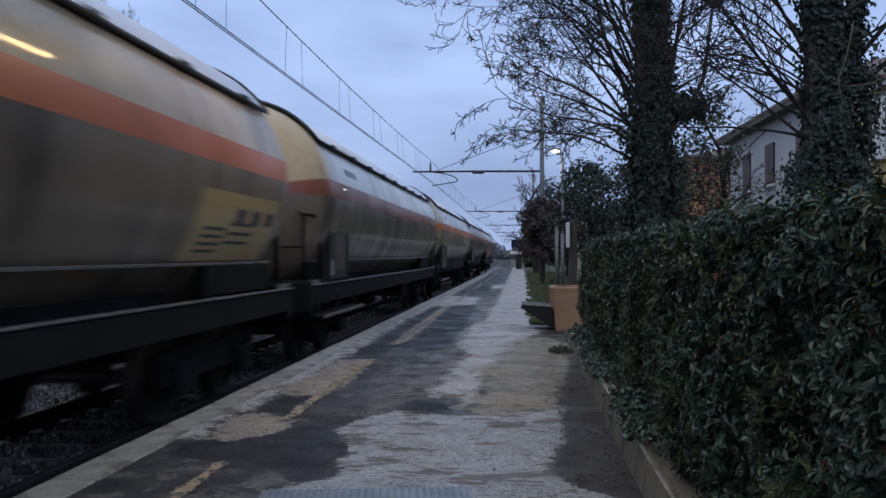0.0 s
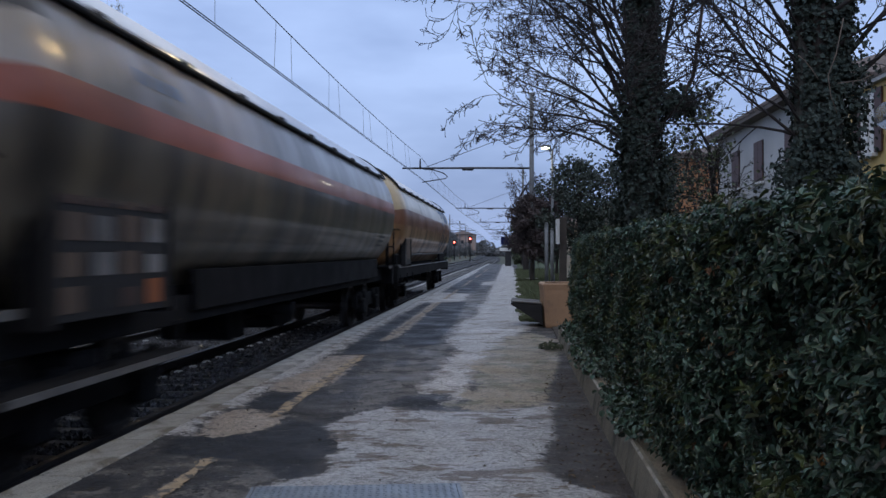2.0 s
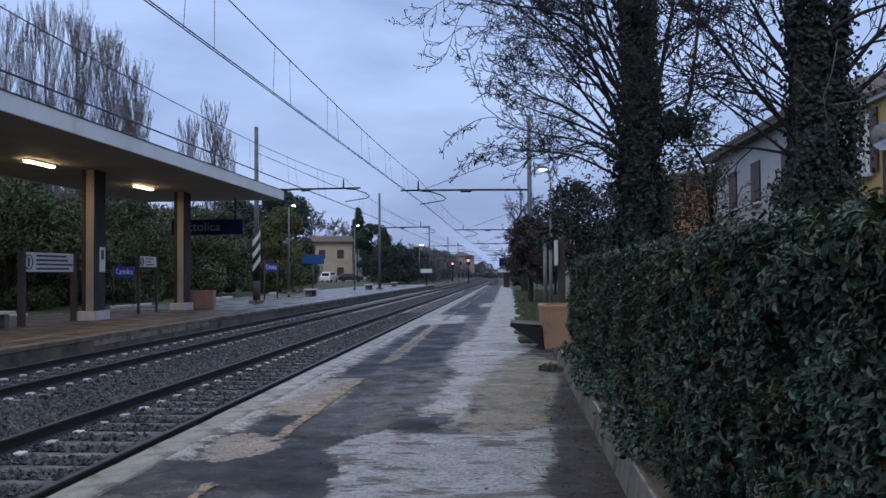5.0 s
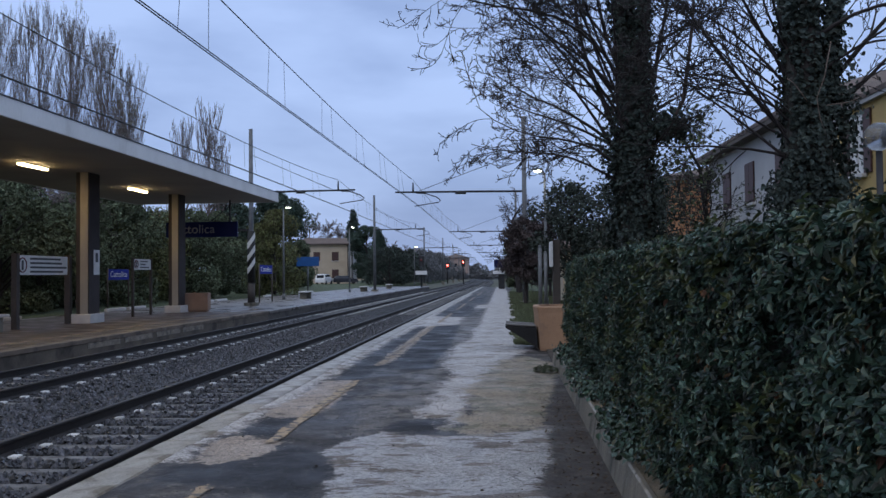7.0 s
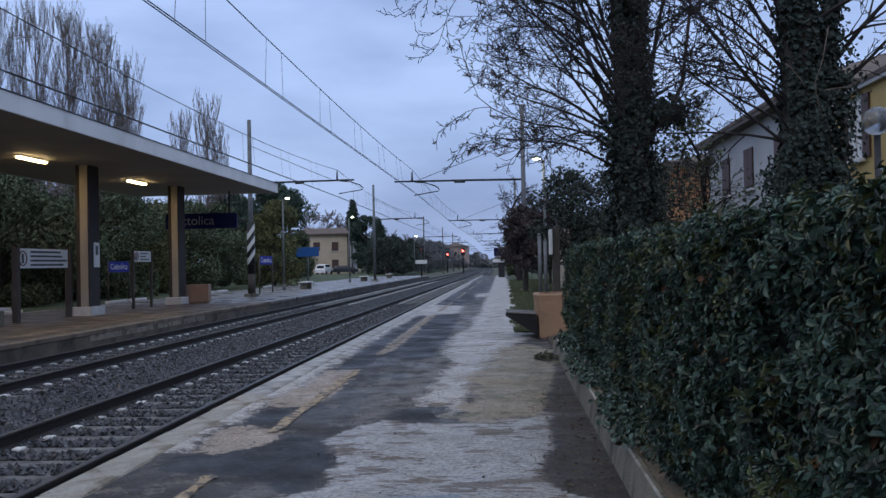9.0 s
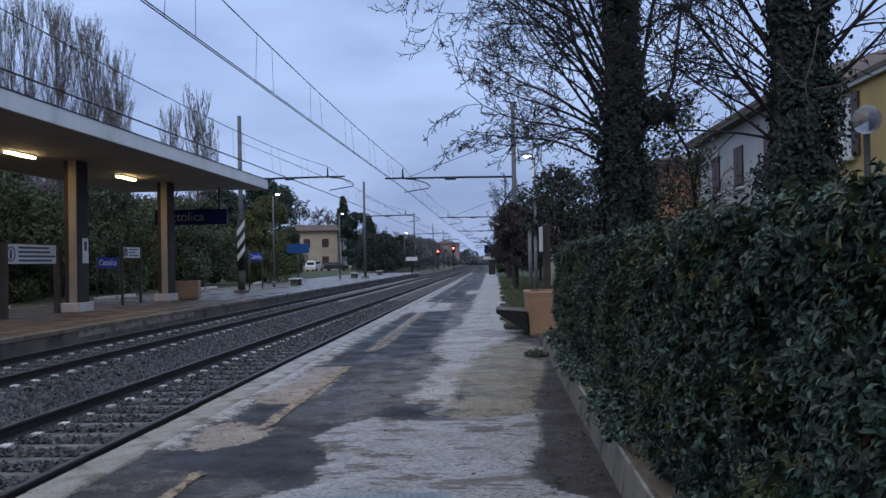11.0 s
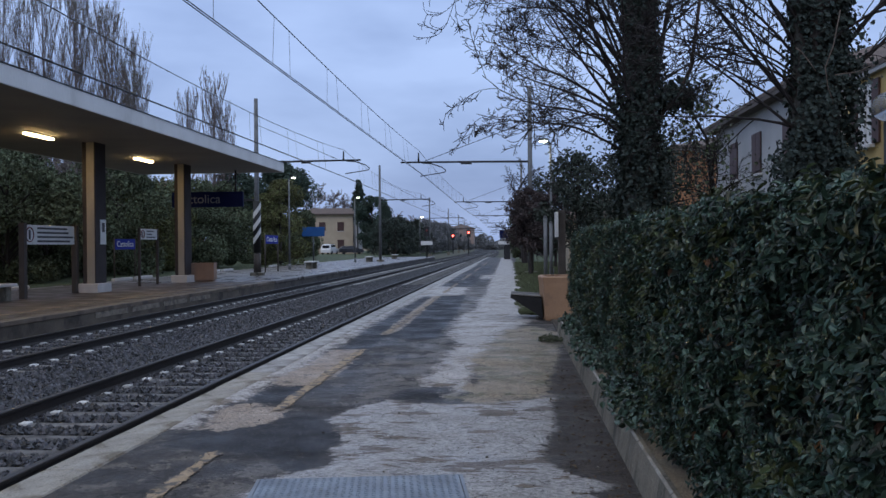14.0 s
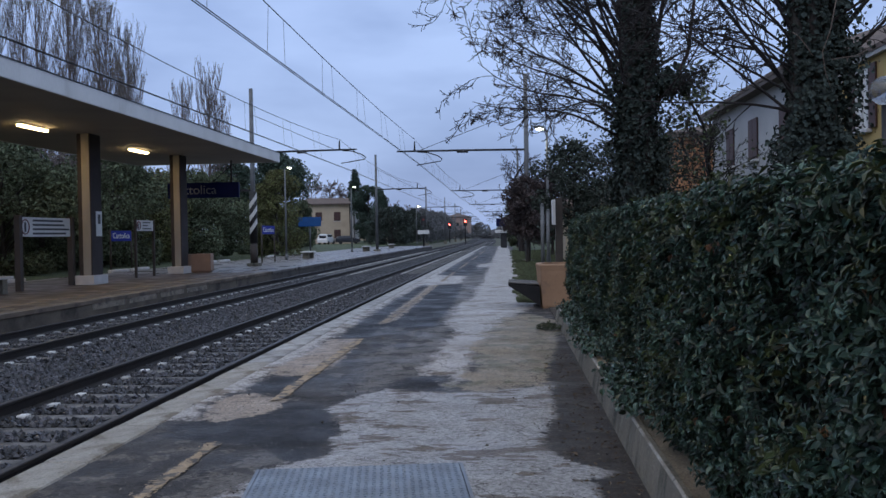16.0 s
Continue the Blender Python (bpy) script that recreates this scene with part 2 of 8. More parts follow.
WITHERED = material("withered_leaf", (0.13, 0.06, 0.026), (0.08, 0.04, 0.02), 6, 60, 0.7, None, 0, island=0.5)
CORE = material("hedge_core", (0.06, 0.06, 0.055), (0.038, 0.04, 0.038), 12, 60, 0.95, None, 0.8)
BARK = material("tree_bark", (0.045, 0.036, 0.031), (0.025, 0.021, 0.019), 5, 40, 0.85, None, 0.6)
TWIG = material("bare_twig", (0.028, 0.022, 0.021), (0.018, 0.015, 0.015), 5, 40, 0.85, None, 0)
POPLAR_BARK = material("poplar_bark", (0.185, 0.15, 0.145), (0.12, 0.098, 0.096), 2, 20, 0.85, None, 0)
STEEL = material("galvanised_steel", (0.16, 0.165, 0.17), (0.11, 0.115, 0.12), 4, 60, 0.5, 0.7, 0.1, metal=0.4)
DARK_STEEL = material("dark_steel", (0.035, 0.036, 0.04), (0.022, 0.022, 0.025), 5, 60, 0.5, 0.7, 0.1, metal=0.3)
WIRE = material("catenary_wire", (0.03, 0.032, 0.036), (0.02, 0.02, 0.022), 5, 60, 0.5, None, 0, metal=0.5)
CONCRETE_POST = material("weathered_brown_post", (0.075, 0.06, 0.05), (0.05, 0.041, 0.036), 4, 50, 0.75, None, 0.3)
TERRACOTTA = material("painted_terracotta_concrete", (0.36, 0.218, 0.128), (0.285, 0.172, 0.10), 3, 70, 0.7, None, 0.3, third=(0.19, 0.12, 0.083), third_scale=2.5, third_amount=(0.54, 0.7), grain=0.12)
TERRACOTTA_PALE = material("brown_planter", (0.30, 0.19, 0.13), (0.23, 0.145, 0.10), 3, 70, 0.7, None, 0.2)
SLAT_GREY = material("weathered_bench_slat", (0.13, 0.12, 0.11), (0.06, 0.056, 0.053), 6, 70, 0.7, None, 0.3, obj_random=0.4)
BENCH_DARK = material("dark_bench_concrete", (0.022, 0.021, 0.022), (0.013, 0.013, 0.014), 5, 70, 0.8, None, 0.3, spec=0.25)
WHITE_PAINT = material("white_fascia_paint", (0.74, 0.74, 0.73), (0.62, 0.62, 0.61), 0.8, 30, 0.55, 0.7, 0.1, third=(0.45, 0.44, 0.42), third_scale=0.5, third_amount=(0.6, 0.8), stretch=(1, 1, 0.3))
SOFFIT = material("grey_soffit_paint", (0.36, 0.33, 0.29), (0.29, 0.265, 0.235), 0.7, 20, 0.7, None, 0.1)
COLUMN_LIGHT = material("cream_column_render", (0.34, 0.318, 0.275), (0.265, 0.25, 0.22), 2, 60, 0.7, None, 0.2, third=(0.24, 0.21, 0.17), third_scale=0.9, stretch=(1, 1, 0.5))
COLUMN_DARK = material("brown_column_cladding", (0.062, 0.053, 0.053), (0.042, 0.037, 0.037), 2, 60, 0.7, None, 0.2, spec=0.2)
PLINTH = material("pale_plinth", (0.58, 0.57, 0.55), (0.46, 0.45, 0.44), 3, 60, 0.7, None, 0.2)
SIGN_WHITE = material("sign_white", (0.70, 0.70, 0.68), (0.62, 0.62, 0.60), 3, 60, 0.5, None, 0)
SIGN_BLUE = material("sign_blue", (0.015, 0.03, 0.28), (0.013, 0.026, 0.24), 3, 60, 0.6, None, 0, spec=0.12)
SIGN_NAVY = material("sign_navy", (0.010, 0.016, 0.075), (0.008, 0.013, 0.06), 3, 60, 0.6, None, 0, spec=0.12)
BOARD_BLUE = material("board_bright_blue", (0.008, 0.085, 0.27), (0.007, 0.07, 0.23), 3, 60, 0.4, None, 0)
LETTER = material("letter_white", (0.75, 0.75, 0.75), (0.68, 0.68, 0.68), 3, 60, 0.5, None, 0)
# white letters greyed in colour for the shade below the canopy
LETTER_SHADED = material("letter_white_shaded", (0.27, 0.27, 0.28), (0.22, 0.22, 0.23), 3, 60, 0.5, None, 0)
PRINT = material("print_dark", (0.06, 0.06, 0.065), (0.045, 0.045, 0.05), 8, 60, 0.6, None, 0)
SIGN_RED = material("sign_red", (0.15, 0.02, 0.02), (0.12, 0.018, 0.018), 3, 60, 0.5, None, 0)
BLACK = material("matt_black", (0.012, 0.012, 0.013), (0.008, 0.008, 0.009), 5, 60, 0.6, None, 0.1)
CHECKER = material("checker_plate_steel", (0.23, 0.27, 0.31), (0.17, 0.2, 0.235), 5, 50, 0.35, 0.5, 0.1, metal=0.55)
RENDER_WHITE = material("pale_house_render", (0.43, 0.425, 0.42), (0.34, 0.335, 0.33), 0.8, 20, 0.8, None, 0.2)
RENDER_YELLOW = material("yellow_house_render", (0.50, 0.35, 0.13), (0.42, 0.29, 0.11), 0.8, 20, 0.8, None, 0.2)
RENDER_CREAM = material("cream_house_render", (0.50, 0.41, 0.30), (0.41, 0.33, 0.24), 0.8, 20, 0.8, None, 0.2)
# pink dulled in colour for the haze over far buildings
RENDER_PINK = material("hazed_pink_house_render", (0.34, 0.25, 0.21), (0.28, 0.205, 0.175), 0.8, 20, 0.8, None, 0.2)
RENDER_ORANGE = material("orange_house_render", (0.36, 0.175, 0.085), (0.30, 0.145, 0.07), 0.8, 20, 0.8, None, 0.2)
SHUTTER = material("brown_shutter", (0.07, 0.03, 0.025), (0.05, 0.022, 0.02), 4, 40, 0.6, None, 0.2)
ROOF = material("clay_roof", (0.14, 0.10, 0.083), (0.09, 0.068, 0.058), 2, 12, 0.85, None, 0.6, distance=0.05)
ROOF_RED = material("red_clay_roof", (0.25, 0.105, 0.07), (0.17, 0.075, 0.055), 2, 12, 0.85, None, 0.6, distance=0.05)
EAVE = material("eave_timber", (0.11, 0.085, 0.07), (0.07, 0.055, 0.05), 2, 30, 0.8, None, 0.2)
GLASS_DARK = material("window_glass", (0.03, 0.035, 0.045), (0.02, 0.024, 0.032), 1, 10, 0.08, None, 0)
CAR_WHITE = material("car_white", (0.7, 0.7, 0.7), (0.65, 0.65, 0.65), 2, 20, 0.25, None, 0, coat=0.5)
CAR_DARK = material("car_dark", (0.025, 0.027, 0.035), (0.02, 0.021, 0.028), 2, 20, 0.25, None, 0, coat=0.5)
RUBBER = material("tyre_rubber", (0.015, 0.015, 0.016), (0.01, 0.01, 0.011), 5, 60, 0.85, None, 0.2)
TUBE_GLOW = material("fluorescent_glow", (0.9, 0.8, 0.6), (0.9, 0.8, 0.6), 1, 1, 0.5, None, 0, emit=(1.0, 0.72, 0.34), emit_strength=20)
GREENISH_GLOW = material("discharge_lamp_glow", (0.9, 0.9, 0.8), (0.9, 0.9, 0.8), 1, 1, 0.5, None, 0, emit=(0.93, 1.0, 0.72), emit_strength=7)
RED_GLOW = material("signal_red_glow", (0.8, 0.05, 0.03), (0.8, 0.05, 0.03), 1, 1, 0.5, None, 0, emit=(1.0, 0.08, 0.06), emit_strength=14)
GLOBE = material("clear_grey_globe", (0.42, 0.44, 0.47), (0.34, 0.36, 0.39), 2, 30, 0.12, None, 0, clear=0.8)
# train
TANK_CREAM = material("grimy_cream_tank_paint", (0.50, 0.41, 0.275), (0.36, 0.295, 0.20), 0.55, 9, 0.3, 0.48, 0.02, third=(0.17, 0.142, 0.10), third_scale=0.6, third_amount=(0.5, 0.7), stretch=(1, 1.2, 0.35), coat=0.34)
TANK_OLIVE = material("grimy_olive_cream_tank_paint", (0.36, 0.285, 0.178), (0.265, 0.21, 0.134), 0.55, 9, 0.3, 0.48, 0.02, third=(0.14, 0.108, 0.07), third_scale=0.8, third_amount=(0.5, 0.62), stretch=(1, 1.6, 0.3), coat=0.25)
TANK_WARM = material("warm_cream_tank_paint", (0.60, 0.53, 0.41), (0.48, 0.42, 0.33), 0.6, 9, 0.3, 0.48, 0.02, third=(0.30, 0.26, 0.20), third_scale=0.6, third_amount=(0.55, 0.8), stretch=(1, 1.2, 0.35), coat=0.34)
DOME_GREY = material("weathered_grey_dome_paint", (0.40, 0.345, 0.285), (0.30, 0.26, 0.215), 0.8, 9, 0.35, 0.5, 0.02, third=(0.17, 0.145, 0.12), third_scale=1.1, third_amount=(0.5, 0.68), coat=0.2)
BAND_RED = material("faded_red_band_paint", (0.32, 0.085, 0.04), (0.23, 0.064, 0.032), 0.8, 12, 0.35, 0.5, 0.03, third=(0.15, 0.05, 0.03), third_scale=0.8, coat=0.08)
TANK_DULL = material("dull_grey_cream_tank_paint", (0.255, 0.23, 0.205), (0.185, 0.17, 0.15), 0.6, 9, 0.3, 0.48, 0.02, third=(0.11, 0.098, 0.086), third_scale=0.7, third_amount=(0.48, 0.66), stretch=(1, 1.6, 0.3), coat=0.3)
TANK_DOME = material("tan_cream_dome_paint", (0.52, 0.38, 0.205), (0.40, 0.29, 0.16), 0.8, 9, 0.35, 0.5, 0.02, third=(0.22, 0.165, 0.105), third_scale=0.7, third_amount=(0.56, 0.76), coat=0.2)
BAND_EARTH = material("grimy_brown_band_paint", (0.20, 0.082, 0.04), (0.14, 0.06, 0.031), 0.8, 12, 0.35, 0.5, 0.03, third=(0.085, 0.042, 0.026), third_scale=0.8, coat=0.15)
# grimy tan and brown lower halves, darkened further for the platform they mirror
TANK_SHADED_TAN = material("grimy_shaded_tan_tank_paint", (0.225, 0.175, 0.118), (0.145, 0.113, 0.078), 0.7, 9, 0.3, 0.48, 0.02, third=(0.07, 0.054, 0.04), third_scale=0.8, third_amount=(0.5, 0.62), stretch=(1, 1.6, 0.3), coat=0.22)
TANK_SHADED_BROWN = material("grimy_shaded_brown_tank_paint", (0.155, 0.122, 0.079), (0.08, 0.064, 0.045), 0.7, 9, 0.3, 0.48, 0.02, third=(0.03, 0.025, 0.021), third_scale=0.8, third_amount=(0.46, 0.62), stretch=(1, 1.6, 0.3), coat=0.2)
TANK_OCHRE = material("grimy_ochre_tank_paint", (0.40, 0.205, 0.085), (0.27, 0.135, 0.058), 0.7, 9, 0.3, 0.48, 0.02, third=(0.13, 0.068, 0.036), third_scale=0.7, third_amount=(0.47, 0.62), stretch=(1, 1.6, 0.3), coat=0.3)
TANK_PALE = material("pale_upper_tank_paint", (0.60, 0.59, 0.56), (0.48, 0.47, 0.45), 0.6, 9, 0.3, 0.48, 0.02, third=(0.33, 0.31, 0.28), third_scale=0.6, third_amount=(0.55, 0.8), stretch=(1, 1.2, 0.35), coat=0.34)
BAND_ORANGE = material("orange_band_paint", (0.50, 0.14, 0.045), (0.42, 0.115, 0.04), 0.8, 12, 0.35, 0.5, 0.03, third=(0.26, 0.095, 0.05), third_scale=0.8)
BAND_BROWN = material("grimy_red_band_paint", (0.26, 0.078, 0.042), (0.175, 0.056, 0.033), 0.8, 12, 0.35, 0.5, 0.03, third=(0.11, 0.042, 0.028), third_scale=0.8, coat=0.08)
SHIELD = material("pale_metal_sunshield_sheet", (0.70, 0.70, 0.72), (0.58, 0.58, 0.60), 0.7, 12, 0.32, 0.45, 0.03, metal=0.75, third=(0.45, 0.44, 0.44), third_scale=0.8, third_amount=(0.55, 0.8))
# dark colour paints the shadow of the sunshield's overhang on the dome
DOME_SHADOW = material("dome_top_shadow", (0.06, 0.055, 0.05), (0.04, 0.037, 0.035), 1.5, 20, 0.6, None, 0.05)
UNDERFRAME = material("sooty_underframe", (0.014, 0.014, 0.0155), (0.008, 0.008, 0.009), 3, 40, 0.8, 0.95, 0.2, spec=0.15)
FRAME_GREY = material("sooty_frame_paint", (0.018, 0.0175, 0.018), (0.011, 0.011, 0.012), 2, 30, 0.85, 0.95, 0.1, spec=0.1)
# pale strips paint the white-lit upper edges of the dark frame
EDGE_PALE = material("pale_edge_strip", (0.16, 0.155, 0.15), (0.06, 0.058, 0.056), 3, 30, 0.3, 0.5, 0.05)
WHEEL = material("wheel_steel", (0.05, 0.045, 0.042), (0.03, 0.028, 0.027), 5, 40, 0.55, None, 0.1, metal=0.4)
TAG_BLUE = material("spray_dark_blue", (0.02, 0.03, 0.065), (0.015, 0.022, 0.05), 2, 30, 0.5, None, 0)
TAG_PALE = material("spray_pale_blue", (0.10, 0.16, 0.26), (0.08, 0.13, 0.22), 2, 30, 0.5, None, 0)
PAPER = material("pale_placard", (0.22, 0.21, 0.20), (0.10, 0.095, 0.09), 2.5, 60, 0.6, None, 0, obj_random=0.5)
PLACARD_BROWN = material("brown_placard", (0.10, 0.062, 0.045), (0.06, 0.04, 0.03), 3, 60, 0.6, None, 0, obj_random=0.4)
PLACARD_ORANGE = material("orange_placard", (0.33, 0.105, 0.035), (0.26, 0.082, 0.03), 6, 60, 0.5, None, 0)
PATCH_YELLOW = material("ochre_touch_up_paint", (0.45, 0.33, 0.14), (0.36, 0.26, 0.115), 1, 20, 0.35, None, 0)


# ---- mesh helpers ----
class Shape:
    """Collects vertices and faces of one mesh."""

    def __init__(self):
        self.v, self.f, self.m, self.s = [], [], [], []

    def add(self, verts, faces, mat=0, smooth=False):
        k = len(self.v)
        self.v.extend([tuple(p) for p in verts])
        self.f.extend([tuple(i + k for i in f) for f in faces])
        self.m.extend([mat] * len(faces))
        self.s.extend([smooth] * len(faces))
        return self

    def box(self, x0, x1, y0, y1, z0, z1, b=0.0, mat=0, turn=None):
        c = Vector(((x0 + x1) / 2, (y0 + y1) / 2, (z0 + z1) / 2))
        h = ((x1 - x0) / 2, (y1 - y0) / 2, (z1 - z0) / 2)
        b = min(b, 0.45 * min(h))
        sg = [(-1, -1, -1), (1, -1, -1), (1, 1, -1), (-1, 1, -1), (-1, -1, 1), (1, -1, 1), (1, 1, 1), (-1, 1, 1)]
        if b <= 0:
            vs = [Vector([s[i] * h[i] for i in range(3)]) for s in sg]
            fs = [(0, 3, 2, 1), (4, 5, 6, 7), (0, 1, 5, 4), (1, 2, 6, 5), (2, 3, 7, 6), (3, 0, 4, 7)]
        else:
            vs, at = [], {}
            for s in sg:
                for a in range(3):
                    at[s, a] = len(vs)
                    vs.append(Vector([s[i] * (h[i] - (0 if i == a else b)) for i in range(3)]))
            fs = []
            for a in range(3):
                p, q = (a + 1) % 3, (a + 2) % 3
                for s in (-1, 1):
                    ring = []
                    for u, w in ((-1, -1), (1, -1), (1, 1), (-1, 1)):
                        t = [0, 0, 0]
                        t[a], t[p], t[q] = s, u, w
                        ring.append(at[tuple(t), a])
                    fs.append(tuple(ring if s > 0 else ring[::-1]))
                for u in (-1, 1):
                    for w in (-1, 1):
                        t0, t1 = [0, 0, 0], [0, 0, 0]
                        t0[a], t0[p], t0[q] = -1, u, w
                        t1[a], t1[p], t1[q] = 1, u, w
                        e = [at[tuple(t0), p], at[tuple(t0), q], at[tuple(t1), q], at[tuple(t1), p]]
                        fs.append(tuple(e if u * w < 0 else e[::-1]))
            for s in sg:
                t = (at[s, 0], at[s, 1], at[s, 2])
                fs.append(t if s[0] * s[1] * s[2] > 0 else t[::-1])
        if turn is not None:
            vs = [turn @ p for p in vs]
        return self.add([p + c for p in vs], fs, mat)

    def cyl(self, p0, p1, r0, r1=None, n=12, mat=0, caps=True):
        return self.tube([p0, p1], [r0, r0 if r1 is None else r1], n, mat, caps)

    def tube(self, pts, radii, n=6, mat=0, caps=True):
        pts = [Vector(p) for p in pts]
        if not hasattr(radii, "__len__"):
            radii = [radii] * len(pts)
        vs, fs = [], []
        side = None
        for i, p in enumerate(pts):
            d = (pts[min(i + 1, len(pts) - 1)] - pts[max(i - 1, 0)]).normalized()
            if side is None:
                side = d.orthogonal().normalized()
            side = (side - d * side.dot(d)).normalized()
            up = d.cross(side)
            for k in range(n):
                a = 2 * math.pi * k / n
                vs.append(p + (side * math.cos(a) + up * math.sin(a)) * radii[i])
        for i in range(len(pts) - 1):
            for k in range(n):
                fs.append((i * n + k, i * n + (k + 1) % n, (i + 1) * n + (k + 1) % n, (i + 1) * n + k))
        self.add(vs, fs, mat, n > 4)
        if caps:
            self.add(vs[:n], [tuple(range(n))[::-1]], mat)
            self.add(vs[-n:], [tuple(range(n))], mat)
        return self

    def sweep(self, profile, y0, y1, mat=0, closed=True):
        """A profile of (x, z) drawn out along y."""
        n = len(profile)
        vs = [(x, y0, z) for x, z in profile] + [(x, y1, z) for x, z in profile]
        fs = [(i, (i + 1) % n, n + (i + 1) % n, n + i) for i in range(n if closed else n - 1)]
        self.add(vs, fs, mat)
        if closed:
            self.add(vs[:n], [tuple(range(n))[::-1]], mat)
            self.add(vs[n:], [tuple(range(n))], mat)
        return self

    def slab(self, outline, z0, z1, mat=0):
        n = len(outline)
        self.add([(x, y, z1) for x, y in outline], [tuple(range(n))], mat)
        vs = [(x, y, z0) for x, y in outline] + [(x, y, z1) for x, y in outline]
        return self.add(vs, [(i, (i + 1) % n, n + (i + 1) % n, n + i) for i in range(n)], mat)

    def ball(self, c, r, n=12, squash=(1, 1, 1), mat=0):
        vs, fs = [], []
        m = max(4, n // 2)
        for i in range(m + 1):
            for k in range(n):
                a, b = math.pi * i / m, 2 * math.pi * k / n
                vs.append((c[0] + r * squash[0] * math.sin(a) * math.cos(b), c[1] + r * squash[1] * math.sin(a) * math.sin(b), c[2] + r * squash[2] * math.cos(a)))
        for i in range(m):
            for k in range(n):
                fs.append((i * n + k, (i + 1) * n + k, (i + 1) * n + (k + 1) % n, i * n + (k + 1) % n))
        return self.add(vs, fs, mat, True)

    def mesh(self, name, mats, tidy=True):
        me = bpy.data.meshes.new(name)
        me.from_pydata(self.v, [], self.f)
        for m in (mats if isinstance(mats, (list, tuple)) else [mats]):
            me.materials.append(m)
        me.polygons.foreach_set("material_index", self.m)
        me.polygons.foreach_set("use_smooth", self.s)
        if tidy:
            bm = bmesh.new()
            bm.from_mesh(me)
            bmesh.ops.remove_doubles(bm, verts=bm.verts, dist=1e-5)
            bmesh.ops.recalc_face_normals(bm, faces=bm.faces)
            bm.to_mesh(me)
            bm.free()
        me.update()
        return me


def part(name, shape, mats, parent=None, label="", tidy=True):
    ob = new(name, shape.mesh(name, mats, tidy))
    ob.parent = parent
    if label:
        ob["label"] = label
    return ob


def thing(name, label, category, group="", kind="", at=None):
    ob = new(name)
    ob.empty_display_size = 0.2
    if at is not None:
        ob.matrix_basis = at
    return tagged(ob, label, category, group, kind)


def solid(name, shape, mats, label, category, group="", kind="", at=None, tidy=True):
    ob = part(name, shape, mats, None, "", tidy)
    if at is not None:
        ob.matrix_basis = at
    return tagged(ob, label, category, group, kind)


def array_mesh(name, verts, faces, mats, mat_index=None, smooth=False):
    """One mesh from arrays: verts n x 3, faces n x k."""
    me = bpy.data.meshes.new(name)
    verts, faces = np.asarray(verts, np.float32), np.asarray(faces, np.int32)
    k = faces.shape[1]
    me.vertices.add(len(verts))
    me.vertices.foreach_set("co", verts.ravel())
    me.loops.add(faces.size)
    me.loops.foreach_set("vertex_index", faces.ravel())
    me.polygons.add(len(faces))
    me.polygons.foreach_set("loop_start", np.arange(0, faces.size, k, dtype=np.int32))
    me.polygons.foreach_set("loop_total", np.full(len(faces), k, np.int32))
    for m in (mats if isinstance(mats, (list, tuple)) else [mats]):
        me.materials.append(m)
    if mat_index is not None:
        me.polygons.foreach_set("material_index", np.asarray(mat_index, np.int32))
    me.polygons.foreach_set("use_smooth", np.full(len(faces), smooth))
    me.update(calc_edges=True)
    return me


def leaf_arrays(points, normals, size, rng, wide=0.55, spread=0.8, fold=0.12):
    """A folded oval leaf at each point, roughly facing its normal."""
    n = len(points)
    nrm = normals + rng.normal(0, spread, (n, 3))
    t = rng.normal(0, 1, (n, 3))
    t[:, 2] -= 0.3
    return leaf_blades(points, nrm, t, size * rng.uniform(0.65, 1.3, n), rng, wide, fold)


def leaf_blades(points, nrm, t, length, rng, wide=0.55, fold=0.12):
    """Leaves that point along t and face nrm."""
    n = len(points)
    nrm /= np.linalg.norm(nrm, axis=1, keepdims=True) + 1e-9
    t = t - nrm * np.sum(t * nrm, axis=1, keepdims=True)
    t /= np.linalg.norm(t, axis=1, keepdims=True) + 1e-9
    b = np.cross(nrm, t)
    ln = length[:, None]
    wd = ln * wide * rng.uniform(0.8, 1.2, n)[:, None]
    root = points - t * ln * 0.5
    tip = points + t * ln * 0.5 - nrm * ln * fold
    rows = [root]
    for side in (1, -1):
        for along, k in ((-0.18, 0.46), (0.2, 0.42)):
            rows.append(points + t * ln * along + b * wd * k * side + nrm * ln * fold)
    rows.append(tip)
    verts = np.stack(rows, axis=1).reshape(-1, 3)
    i = np.arange(n)[:, None] * 6
    faces = np.stack([i + np.array([[0, 5, 2, 1]]), i + np.array([[0, 3, 4, 5]])], axis=1).reshape(-1, 4)
    return verts, faces


